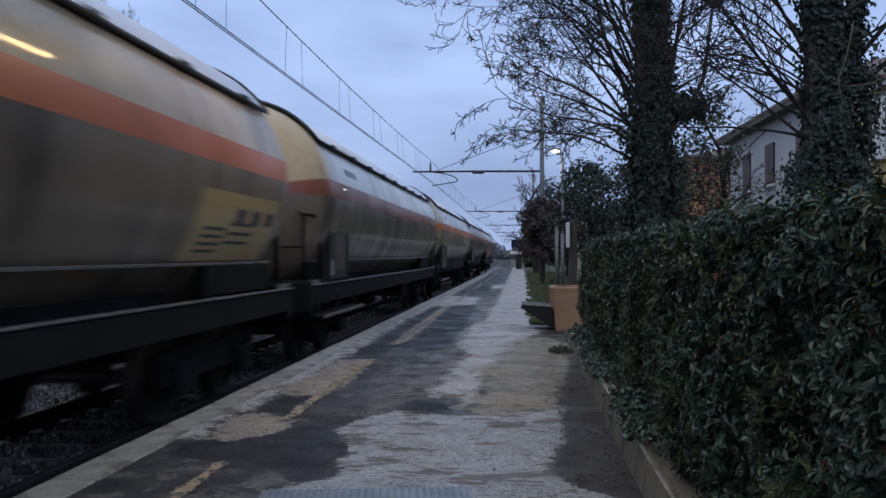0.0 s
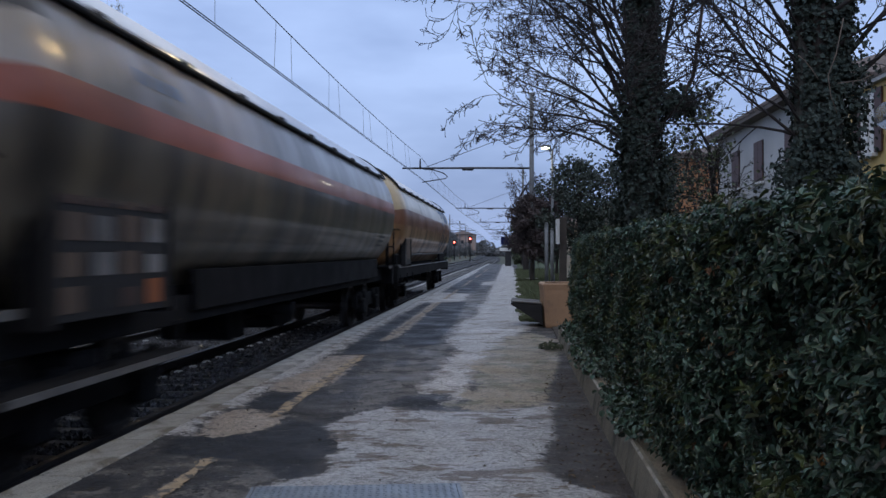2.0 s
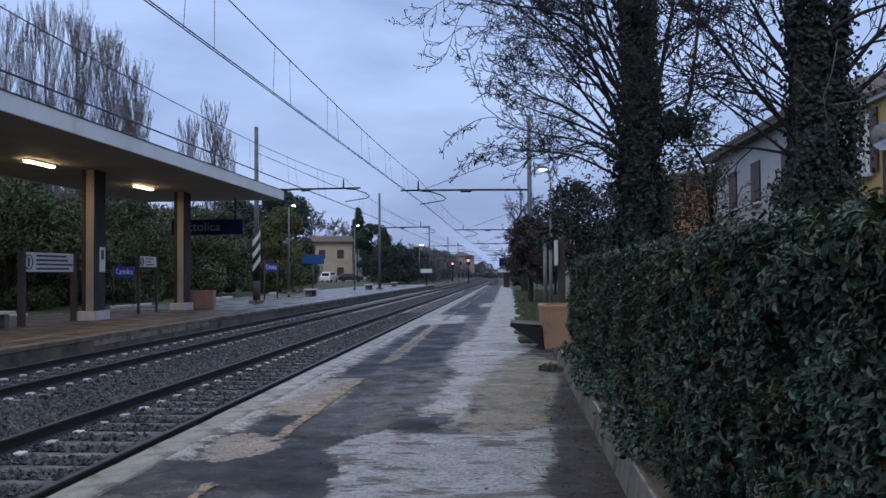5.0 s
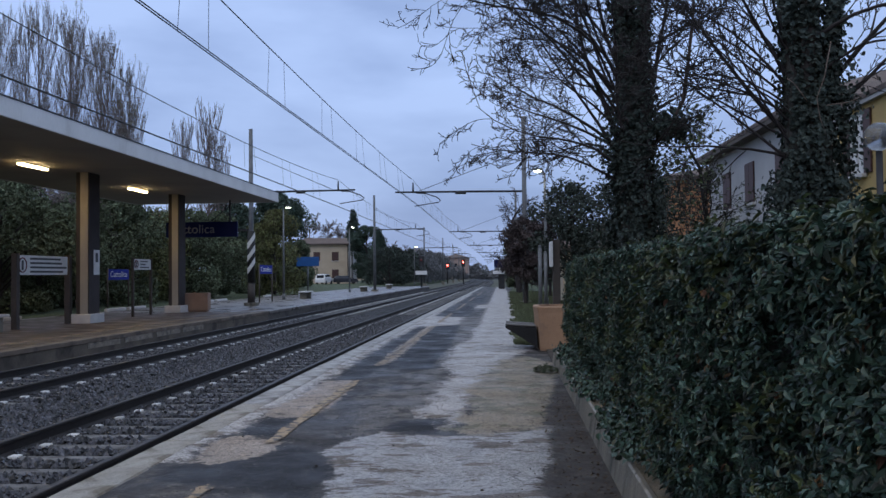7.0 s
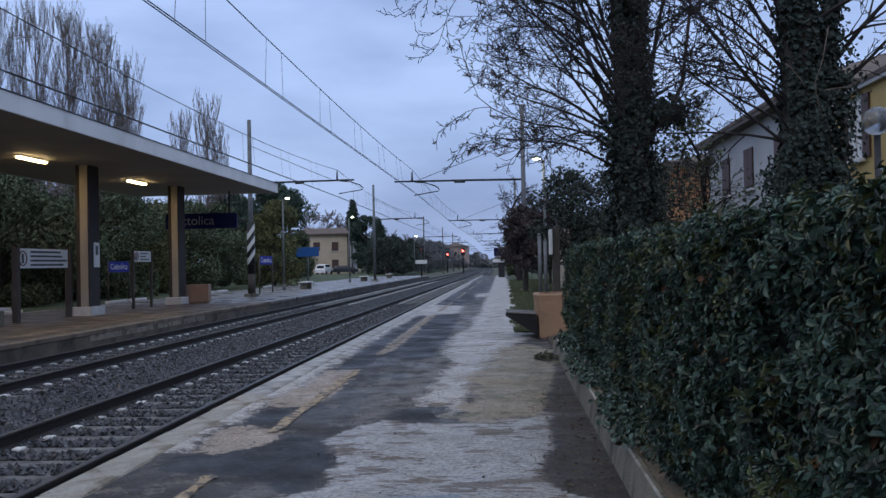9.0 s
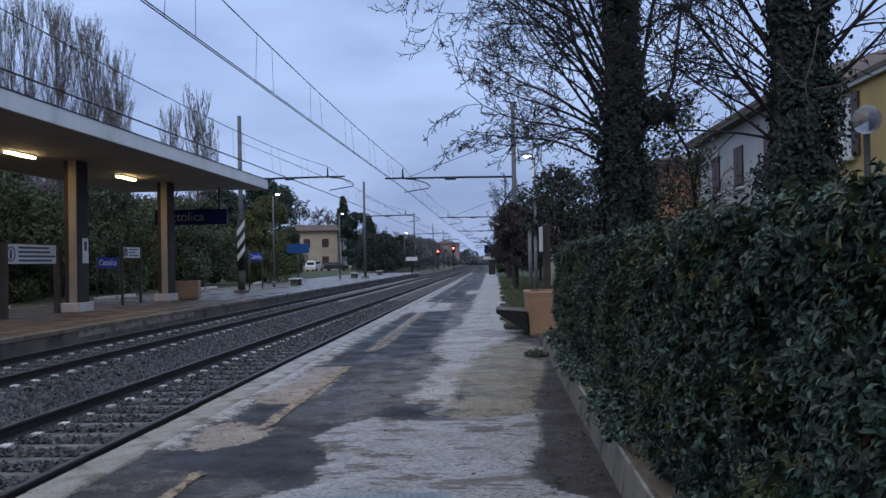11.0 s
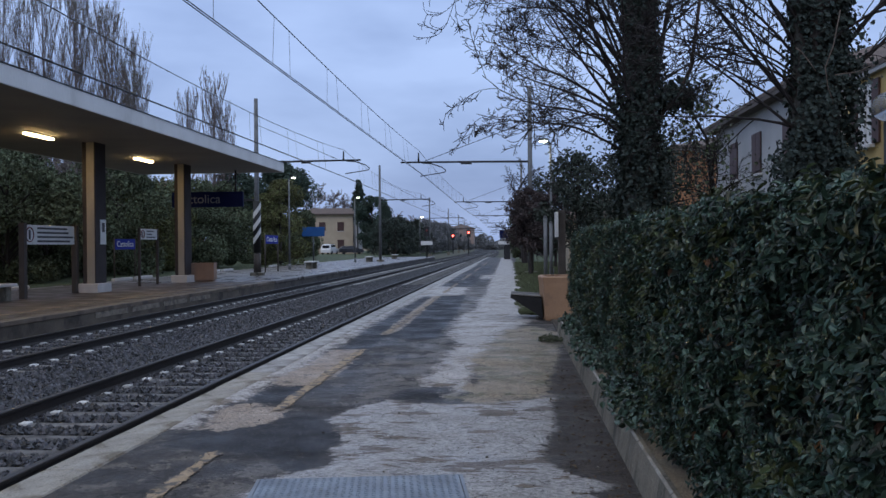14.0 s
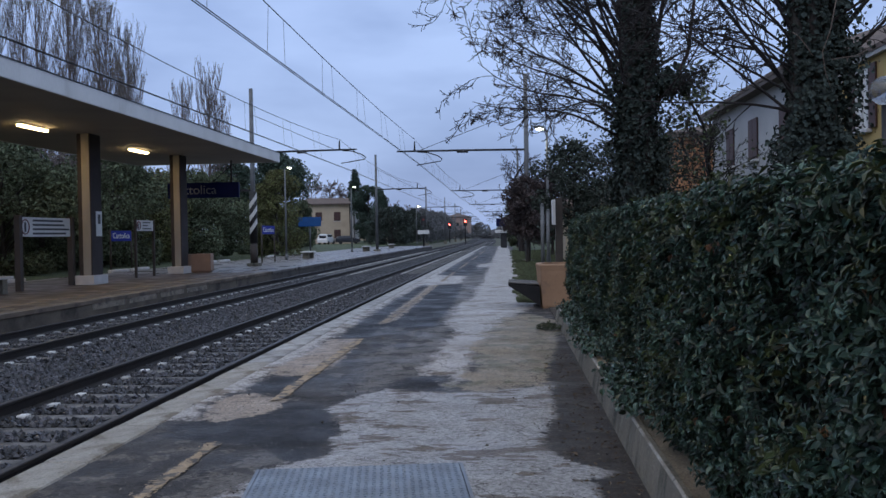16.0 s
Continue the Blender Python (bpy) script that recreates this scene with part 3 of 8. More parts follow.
def shoot_leaves(bases, axes, per, reach, size, rng, wide=0.5):
    """Leafy shoots: leaves set spirally round each axis, opening towards its tip."""
    n = len(bases)
    ax = axes / (np.linalg.norm(axes, axis=1, keepdims=True) + 1e-9)
    side = np.cross(ax, [0.31, 0.87, 0.38])
    side /= np.linalg.norm(side, axis=1, keepdims=True) + 1e-9
    up = np.cross(ax, side)
    turn0 = rng.uniform(0, 6.283, n)
    ln = reach * rng.uniform(0.6, 1.4, n)
    P, N, T, L = [], [], [], []
    for k in range(per):
        f = (k + 0.5) / per
        a = turn0 + 2.4 * k
        out = side * np.cos(a)[:, None] + up * np.sin(a)[:, None]
        open_k = 1.15 - 0.75 * f
        t = ax * (1.1 - 0.5 * open_k) + out * open_k + rng.normal(0, 0.16, (n, 3))
        leaf = size * rng.uniform(0.6, 1.45, n) * (1.0 - 0.35 * f)
        tn = t / np.linalg.norm(t, axis=1, keepdims=True)
        P.append(bases + ax * (ln * f)[:, None] + tn * (leaf * 0.5)[:, None])
        N.append(ax - out * 0.35 + rng.normal(0, 0.22, (n, 3)))
        T.append(tn)
        L.append(leaf)
    return leaf_blades(np.concatenate(P), np.concatenate(N), np.concatenate(T), np.concatenate(L), rng, wide)


def text_mesh(name, words, height, mat, width=None):
    cu = bpy.data.curves.new(name, 'FONT')
    cu.body, cu.size, cu.extrude, cu.align_x, cu.align_y = words, height * 1.4, 0.004, 'CENTER', 'CENTER'
    ob = bpy.data.objects.new(name, cu)
    scene.collection.objects.link(ob)
    dg = bpy.context.evaluated_depsgraph_get()
    me = bpy.data.meshes.new_from_object(ob.evaluated_get(dg))
    bpy.data.objects.remove(ob)
    me.materials.clear()
    me.materials.append(mat)
    if width:
        xs = [v.co.x for v in me.vertices]
        k = width / (max(xs) - min(xs))
        for v in me.vertices:
            v.co.x *= k
    return me


def bend(y):
    """How far the line has swung to the west at y."""
    return -max(0.0, y - 150) ** 2 / 9000


# ---- ground, tracks, platforms ----
TRACK1, TRACK2, RAIL_Z = -4.39, -8.27, -0.32
GROUND_Z = -0.55

g = Shape()
for x0, x1, y0, y1 in ((-1500, 1500, -700, 2500),):
    nx, ny = 60, 60
    xs = np.linspace(x0, x1, nx)
    ys = np.linspace(y0, y1, ny)
    g.add([(x, y, GROUND_Z - 0.12) for y in ys for x in xs], [(j * nx + i, j * nx + i + 1, (j + 1) * nx + i + 1, (j + 1) * nx + i) for j in range(ny - 1) for i in range(nx - 1)])
solid("ground", g, EARTH, "dull green-brown open ground reaching the horizon", "ground", kind="structure", tidy=False)

# ballast bed under both tracks
g = Shape()
prof = [(-10.4, -0.56), (-9.9, -0.52), (-7.0, -0.50), (-6.3, -0.53), (-5.7, -0.50), (-3.1, -0.50), (-2.7, -0.55)]
ys = list(range(-340, 101, 20)) + list(range(110, 420, 10))
vs, fs = [], []
for y in ys:
    vs += [(x + bend(y), y, z) for x, z in prof]
k = len(prof)
for j in range(len(ys) - 1):
    fs += [(j * k + i, j * k + i + 1, (j + 1) * k + i + 1, (j + 1) * k + i) for i in range(k - 1)]
g.add(vs, fs)
ballast = solid("ballast_bed", g, BALLAST, "dark grey crushed stone ballast bed under two tracks", "ballast", kind="structure", tidy=False)


def rail_shape(x):
    prof = [(-0.07, -0.16), (0.07, -0.16), (0.07, -0.148), (0.012, -0.125), (0.012, -0.045), (0.036, -0.03), (0.036, -0.006), (0.028, 0.0),
            (-0.028, 0.0), (-0.036, -0.006), (-0.036, -0.03), (-0.012, -0.045), (-0.012, -0.125), (-0.07, -0.148)]
    s = Shape()
    yy = [-340, -40, 0, 30, 60, 100] + list(range(110, 420, 10))
    n = len(prof)
    v = [(x + bend(y) + px, y, RAIL_Z + pz) for y in yy for px, pz in prof]
    for j in range(len(yy) - 1):
        for i in range(n):
            s.add([v[j * n + i], v[j * n + (i + 1) % n], v[(j + 1) * n + (i + 1) % n], v[(j + 1) * n + i]], [(0, 1, 2, 3)], 1 if i == 7 else 0)
    return s


sl = Shape()
half = [(-0.15, -0.13), (0.15, -0.13), (0.115, 0.0), (-0.115, 0.0)]
sl.add([(-1.2, y, z) for y, z in half] + [(1.2, y, z) for y, z in half], [(0, 1, 5, 4), (1, 2, 6, 5), (2, 3, 7, 6), (3, 0, 4, 7), (3, 2, 1, 0), (4, 5, 6, 7)])
for rx in (-0.75, 0.75):
    for sx in (-0.15, 0.15):
        sl.box(rx + sx - 0.05, rx + sx + 0.05, -0.06, 0.06, -0.005, 0.028, 0.012, 1)
sleeper_mesh = sl.mesh("sleeper", [SLEEPER, PAD])
SLEEPER_Y0 = 3.28
tracks = []
for name, cx in (("railway_track", TRACK1), ("railway_track", TRACK2)):
    tr = thing(name, "standard gauge railway track with rusty rails on concrete sleepers", "railway track", "tracks", "structure")
    for rx in (cx - 0.7525, cx + 0.7525):
        part("rail", rail_shape(rx), [RAIL, RAIL_TOP], tr, "rusty steel rail with polished head", tidy=False)
    tracks.append((tr, cx))


rng = random.Random(4)
pl = Shape()
pl.box(-2.70, 0.66, -30, 16.5, -0.9, 0.0)
pl.box(-2.70, 0.30, 16.5, 92, -0.9, 0.0)
platform = solid("platform", pl, ASPHALT, "near station platform of worn patched asphalt", "platform", kind="structure")
face = Shape()
face.box(-2.76, -2.70, -30, 92, -0.9, -0.09)
part("platform_wall", face, PLATFORM_FACE, platform, "stained concrete platform wall")
cop = Shape().box(-0.235, 0.06, -0.495, 0.495, -0.09, 0.014, 0.014).mesh("coping_slab", COPING)
cop_earthy = cop.copy()
cop_earthy.materials.clear()
cop_earthy.materials.append(COPING_EARTHY)
for i in range(110):
    o = new("coping_slab", cop_earthy if i < 25 else cop)
    o.parent = platform
    o.matrix_basis = pose(-2.535 + rng.uniform(-0.006, 0.006), -16 + i + 0.5, rng.uniform(-0.004, 0.004), 0, 0, rng.uniform(-0.25, 0.25))


# the worn surface: asphalt with repairs and skims that break up at their edges
REPAIRS_DARK = [
    [(-2.22, 11.35), (-2.29, 12.94), (-2.30, 17.0), (-2.32, 22.2), (-1.23, 23.1), (-1.15, 19.2), (-1.05, 16.2), (-1.09, 14.26), (-1.08, 12.37), (-1.37, 12.24), (-1.82, 12.58), (-1.82, 11.08)],
    [(-2.33, 27.0), (-2.34, 34.8), (-2.36, 38.6), (-1.22, 38.1), (-1.23, 30.7), (-1.38, 27.9), (-1.94, 26.9)],
    [(-1.04, 7.46), (-1.06, 7.81), (-0.96, 8.06), (-0.78, 8.05), (-0.54, 8.17), (-0.51, 7.86), (-0.54, 7.24), (-0.7, 7.25), (-0.84, 7.46)],
    [(-2.35, 7.41), (-2.37, 8.16), (-1.9, 8.21), (-1.83, 7.21), (-2.21, 7.27)]]
REPAIRS_DARK_NEAR = [
    [(-2.3, 5.66), (-2.42, 6.06), (-2.22, 6.19), (-2.03, 6.25), (-1.78, 6.55), (-1.66, 6.89), (-1.39, 6.55), (-1.24, 6.24), (-1.12, 6.06), (-1.13, 5.79), (-1.21, 5.63), (-1.17, 5.26), (-1.24, 5.04), (-1.35, 5.09), (-1.49, 5.33), (-1.71, 5.47), (-2.07, 5.55)],
    [(-2.28, 42), (-1.15, 41), (-1.2, 56), (-2.25, 58)]]
REPAIRS_TAN = [
    [(-2.28, 6.25), (-2.4, 6.78), (-2.34, 7.22), (-2.05, 7.21), (-1.82, 6.96), (-1.83, 6.45), (-1.99, 6.25), (-2.11, 6.19)],
    [(-2.36, 8.33), (-2.42, 8.96), (-2.34, 9.73), (-2.32, 11.05), (-1.89, 11.08), (-1.81, 8.86), (-1.9, 8.21), (-2.1, 8.15)],
    [(-1.92, 12.74), (-1.98, 14.4), (-2.02, 18.8), (-2.06, 23.0), (-1.9, 23.0), (-1.78, 16.9), (-1.76, 13.4)]]
REPAIRS_PATH = [
    [(-1.1, 92), (-0.3, 92), (0.1, 60), (0.24, 30), (0.3, 20), (0.45, 16.9), (0.35, 15.38), (0.1, 14.2), (0.05, 13.0), (-0.25, 10.9), (-0.4, 9.2), (-0.4, 7.9), (-0.52, 7.6), (-0.56, 8.2), (-0.78, 8.18), (-0.86, 8.63), (-0.84, 9.66), (-0.78, 10.66), (-0.72, 11.9), (-0.95, 13.07), (-0.98, 14.98), (-0.97, 16.16), (-0.74, 18.3), (-0.81, 21.14), (-0.72, 23.55), (-0.77, 28.46), (-0.81, 39.4), (-0.95, 64)],
    [(-2.6, 22.8), (-2.49, 25.43), (-2.49, 28.18), (-1.36, 27.49), (-1.3, 23.15), (-2.09, 22.81)],
    [(-1.27, 38.13), (-0.6, 39.29), (-0.59, 35.24), (-1.26, 34.32)]]
REPAIRS_EDGE = [
    [(-2.6, 6.0), (-2.51, 6.19), (-2.3, 6.31), (-2.42, 6.87), (-2.35, 7.54), (-2.33, 8.22), (-2.4, 8.88), (-2.31, 9.5), (-2.34, 12.0), (-2.38, 17), (-2.34, 24), (-2.38, 35), (-2.36, 60), (-2.6, 60)]]
REPAIRS_WORN = [
    [(-1.16, 7.93), (-1.25, 9.24), (-1.24, 10.69), (-1.2, 12.08), (-0.92, 12.5), (-0.67, 11.24), (-0.77, 9.56), (-0.81, 8.38), (-0.81, 8.05)],
    [(-1.29, 23.14), (-1.36, 27.49), (-0.72, 27.68), (-0.72, 23.55), (-0.85, 21.15), (-0.77, 17.52), (-1.0, 15.79), (-1.15, 19.22)],
    [(-1.34, 7.53), (-1.52, 9.25), (-1.48, 10.71), (-1.28, 9.91), (-1.23, 8.47), (-1.1, 7.52)],
    [(-1.75, 3.2), (-1.61, 4.93), (-1.52, 5.33), (-1.35, 5.09), (-1.3, 4.2), (-1.3, 3.2)]]
REPAIRS_CEMENT = [
    [(-1.5, 0.2), (-0.9, -0.6), (-0.2, -0.3), (0.3, -1.1), (0.45, 0.4), (0.47, 4.3), (0.43, 4.66), (0.58, 4.85), (0.41, 5.02), (0.27, 5.21), (0.2, 5.49), (0.25, 5.97), (0.33, 6.34), (0.34, 7.23), (0.40, 7.69), (0.11, 7.5), (-0.26, 7.36), (-0.53, 7.27), (-0.77, 7.3), (-1.08, 7.47), (-1.33, 6.97), (-1.42, 6.57), (-1.15, 5.98), (-1.13, 5.17), (-1.37, 4.98), (-1.45, 4.5), (-1.75, 3.9)]]
REPAIRS_SANDY = [
    [(-0.46, 7.29), (-0.45, 8.11), (-0.37, 8.8), (-0.45, 10.12), (-0.33, 11.54), (-0.12, 13.41), (0.28, 14.31), (0.65, 13.17), (0.6, 11.16), (0.5, 9.82), (0.39, 8.78), (0.33, 8.02), (0.4, 7.69), (0.11, 7.5), (-0.26, 7.36)]]
REPAIRS_SOIL = [
    [(0.46, 0.5), (0.5, -6.0), (0.75, -6.0), (0.75, 11.2), (0.6, 11.1), (0.5, 9.82), (0.39, 8.78), (0.33, 8.02), (0.4, 7.69), (0.34, 7.23), (0.33, 6.34), (0.25, 5.97), (0.2, 5.49), (0.27, 5.21), (0.41, 5.02), (0.58, 4.85), (0.43, 4.66)]]
REPAIRS = {"worn": REPAIRS_WORN, "dark": REPAIRS_DARK + REPAIRS_DARK_NEAR, "tan": REPAIRS_TAN, "path": REPAIRS_PATH + REPAIRS_EDGE,
           "cement": REPAIRS_CEMENT, "sandy": REPAIRS_SANDY, "soil": REPAIRS_SOIL}


def inside_depth(px, py, poly):
    """Signed distance to an outline, positive inside."""
    best = np.full(px.shape, 1e9)
    odd = np.zeros(px.shape, bool)
    n = len(poly)
    for i in range(n):
        (ax, ay), (bx, by) = poly[i], poly[(i + 1) % n]
        ex, ey = bx - ax, by - ay
        t = np.clip(((px - ax) * ex + (py - ay) * ey) / (ex * ex + ey * ey), 0, 1)
        best = np.minimum(best, np.hypot(px - ax - ex * t, py - ay - ey * t))
        odd ^= ((ay > py) != (by > py)) & (px < ex * (py - ay) / (ey if abs(ey) > 1e-9 else 1e-9) + ax)
    return np.where(odd, best, -best)


def worn_surface_material():
    m = bpy.data.materials.new("patched_platform_surface")
    m.use_nodes = True
    n, l = m.node_tree.nodes, m.node_tree.links
    b = n["Principled BSDF"]
    tc = n.new("ShaderNodeTexCoord").outputs["Object"]

    def fog(scale, detail=5, rough=0.6, stretch=None):
        t = n.new("ShaderNodeTexNoise")
        t.inputs["Scale"].default_value, t.inputs["Detail"].default_value, t.inputs["Roughness"].default_value = scale, detail, rough
        if stretch:
            mp = n.new("ShaderNodeMapping")
            mp.inputs["Scale"].default_value = stretch
            l.new(tc, mp.inputs["Vector"])
            l.new(mp.outputs["Vector"], t.inputs["Vector"])
        else:
            l.new(tc, t.inputs["Vector"])
        return t.outputs["Fac"]

    def span(value, a, c, lo=0.0, hi=1.0):
        r = n.new("ShaderNodeMapRange")
        r.inputs["From Min"].default_value, r.inputs["From Max"].default_value = a, c
        r.inputs["To Min"].default_value, r.inputs["To Max"].default_value = lo, hi
        l.new(value, r.inputs["Value"])
        return r.outputs["Result"]

    def blend(fac, a, c):
        x = n.new("ShaderNodeMix")
        x.data_type = 'RGBA'
        l.new(fac, x.inputs[0])
        for k, v in ((6, a), (7, c)):
            if isinstance(v, tuple):
                x.inputs[k].default_value = (*v, 1)
            else:
                l.new(v, x.inputs[k])
        return x.outputs[2]

    def sums(a, c, k):
        x = n.new("ShaderNodeMath")
        x.operation = 'MULTIPLY_ADD'
        l.new(c, x.inputs[0])
        x.inputs[1].default_value = k
        l.new(a, x.inputs[2])
        return x.outputs[0]

    edge_a, edge_b, edge_c = fog(4, 6, 0.65), fog(20, 5, 0.7), fog(1.6, 3)
    # old asphalt: grey-brown, with worn pale scabs, dark tar and fine cracks
    colour = blend(span(fog(1.7), 0.38, 0.62), (0.056, 0.052, 0.05), (0.027, 0.0265, 0.029))
    colour = blend(span(fog(3.4, 6, 0.66, (1.2, 0.9, 1)), 0.55, 0.575), colour, (0.11, 0.10, 0.09))
    colour = blend(span(fog(6, 6, 0.68), 0.565, 0.585), colour, (0.023, 0.023, 0.025))
    looks = {
        "worn": ((0.145, 0.132, 0.118), (0.085, 0.08, 0.075), (0.045, 0.043, 0.043), 3.2, 0.56),
        "dark": ((0.012, 0.0135, 0.0175), (0.02, 0.0215, 0.026), (0.055, 0.053, 0.052), 7, 0.63),
        "tan": ((0.33, 0.275, 0.225), (0.235, 0.195, 0.16), (0.10, 0.09, 0.08), 6, 0.6),
        "path": ((0.42, 0.405, 0.395), (0.31, 0.293, 0.277), (0.17, 0.142, 0.115), 2.2, 0.58),
        "cement": ((0.36, 0.362, 0.37), (0.285, 0.28, 0.275), (0.15, 0.125, 0.103), 3.4, 0.61),
        "sandy": ((0.285, 0.24, 0.18), (0.2, 0.172, 0.13), (0.15, 0.142, 0.098), 2.4, 0.54),
        "soil": ((0.058, 0.048, 0.04), (0.034, 0.029, 0.026), (0.088, 0.074, 0.06), 12, 0.6),
    }
    for name, (c0, c1, c2, sc, cut) in looks.items():
        at = n.new("ShaderNodeAttribute")
        at.attribute_name = "depth_" + name
        d = sums(at.outputs["Fac"], span(edge_a, 0, 1, -0.5, 0.5), {"dark": 0.22, "cement": 0.42, "path": 0.6, "worn": 0.9, "sandy": 0.9}.get(name, 0.45))
        d = sums(d, span(edge_b, 0, 1, -0.5, 0.5), {"path": 0.5, "worn": 0.6, "sandy": 0.6, "dark": 0.16}.get(name, 0.26))
        lo, hi = {"soil": (-0.03, 0.04), "path": (-0.06, -0.02), "worn": (-0.03, 0.03), "sandy": (-0.05, 0.03)}.get(name, (-0.008, 0.010))
        mask = span(d, lo, hi)
        c = blend(span(fog(sc * 0.6, 5), 0.36, 0.64), c0, c1)
        streak = fog(sc, 6, 0.62, (0.85, 1.5, 1) if name in ("cement", "path") else None)
        c = blend(span(streak, cut, cut + 0.022), c, c2)
        if name == "cement":
            # ripples where the skim has worn through to grit
            worn = sums(fog(0.9, 3), fog(4.2, 7, 0.62, (0.7, 1.9, 1)), 0.9)
            c = blend(span(worn, 1.015, 1.035, 0.0, 0.9), c, (0.12, 0.098, 0.08))
        if name in ("cement", "path", "dark"):
            # a thin dirty rim where the skim feathers out
            c = blend(span(d, 0.0, 0.05, 0.55, 0.0), c, (0.12, 0.10, 0.085) if name != "dark" else (0.05, 0.048, 0.047))
        if name in ("cement", "path", "tan"):
            c = blend(span(fog(17, 8, 0.75), 0.63, 0.67), c, (0.075, 0.064, 0.055))
        colour = blend(mask, colour, c)
    for crack_scale, width in ((0.9, 0.011), (2.6, 0.006)):
        cell = n.new("ShaderNodeTexVoronoi")
        cell.feature = 'DISTANCE_TO_EDGE'
        cell.inputs["Scale"].default_value = crack_scale
        warp = n.new("ShaderNodeVectorMath")
        warp.operation = 'MULTIPLY_ADD'
        wn2 = n.new("ShaderNodeTexNoise")
        wn2.inputs["Scale"].default_value, wn2.inputs["Detail"].default_value = 3.5, 6
        l.new(tc, wn2.inputs["Vector"])
        l.new(wn2.outputs["Color"], warp.inputs[0])
        warp.inputs[1].default_value = (0.45, 0.45, 0.0)
        l.new(tc, warp.inputs[2])
        l.new(warp.outputs["Vector"], cell.inputs["Vector"])
        line = span(cell.outputs["Distance"], 0.0, width * crack_scale, 0.75, 0.0)
        gate = n.new("ShaderNodeMath")
        gate.operation = 'MULTIPLY'
        l.new(line, gate.inputs[0])
        l.new(span(fog(0.8 if crack_scale < 1 else 1.4, 3), 0.47, 0.56), gate.inputs[1])
        colour = blend(gate.outputs[0], colour, (0.022, 0.02, 0.019))
    colour = blend(span(fog(6.5, 10, 0.8, (0.8, 1.5, 1)), 0.585, 0.605, 0.0, 0.55), colour, (0.03, 0.028, 0.027))
    colour = blend(span(fog(7.5, 10, 0.82, (0.9, 1.4, 1)), 0.60, 0.62, 0.0, 0.5), colour, (0.17, 0.155, 0.14))
    mottle = span(fog(8, 9, 0.78), 0.36, 0.64, 0.87, 1.13)
    vm = n.new("ShaderNodeVectorMath")
    vm.operation = 'SCALE'
    l.new(colour, vm.inputs[0])
    l.new(mottle, vm.inputs["Scale"])
    grain = span(fog(38, 5, 0.85), 0.39, 0.61, 0.55, 1.45)
    vs = n.new("ShaderNodeVectorMath")
    vs.operation = 'SCALE'
    l.new(vm.outputs["Vector"], vs.inputs[0])
    l.new(grain, vs.inputs["Scale"])
    colour = blend(span(fog(40, 2, 0.6), 0.69, 0.72), vs.outputs["Vector"], (0.24, 0.225, 0.2))
    l.new(colour, b.inputs["Base Color"])
    l.new(span(edge_c, 0.35, 0.65, 0.42, 0.75), b.inputs["Roughness"])
    b.inputs["Specular IOR Level"].default_value = 0.22
    bp = n.new("ShaderNodeBump")
    bp.inputs["Strength"].default_value, bp.inputs["Distance"].default_value = 0.55, 0.012
    hb = sums(fog(60, 4, 0.7), fog(7, 6, 0.7), 2.0)
    l.new(hb, bp.inputs["Height"])
    l.new(bp.outputs["Normal"], b.inputs["Normal"])
    return m


SURFACE = worn_surface_material()
for y0, y1, x1, label in ((1.2, 16.5, 0.675, "patched asphalt and cement surface"), (16.5, 92.0, 0.295, "patched asphalt and cement surface farther along")):
    ys = [y0]
    while ys[-1] < y1:
        ys.append(min(y1, ys[-1] * 1.0062))
    if y0 < 5:
        ys = list(np.linspace(-14, y0, 70))[:-1] + ys
    ys = np.array(ys)
    xs = np.linspace(-2.50, x1, 158 if y0 < 5 else 90)
    gx, gy = np.meshgrid(xs, ys)
    px, py = gx.ravel(), gy.ravel()
    depth = {k: np.max([inside_depth(px, py, q) for q in polys], axis=0) for k, polys in REPAIRS.items()}
    wave = np.sin(px * 5.1 + np.sin(py * 2.3)) * np.sin(py * 3.7 + 1.3 * np.sin(px * 4)) * 0.0016
    pz = 0.006 + wave + 0.006 * np.clip(depth["cement"] / 0.08, 0, 1) + 0.004 * np.clip(depth["path"] / 0.08, 0, 1) - 0.004 * np.clip(depth["soil"] / 0.08, 0, 1)
    nx, ny = len(xs), len(ys)
    idx = np.arange(nx * ny).reshape(ny, nx)
    quads = np.stack([idx[:-1, :-1], idx[:-1, 1:], idx[1:, 1:], idx[1:, :-1]], axis=-1).reshape(-1, 4)
    me = array_mesh("paving_surface", np.stack([px, py, pz], axis=1), quads, SURFACE, smooth=True)
    for k, v in depth.items():
        me.attributes.new("depth_" + k, 'FLOAT', 'POINT').data.foreach_set("value", v.astype(np.float32))
    o = new("paving_surface", me)
    o.parent = platform
    o["label"] = label

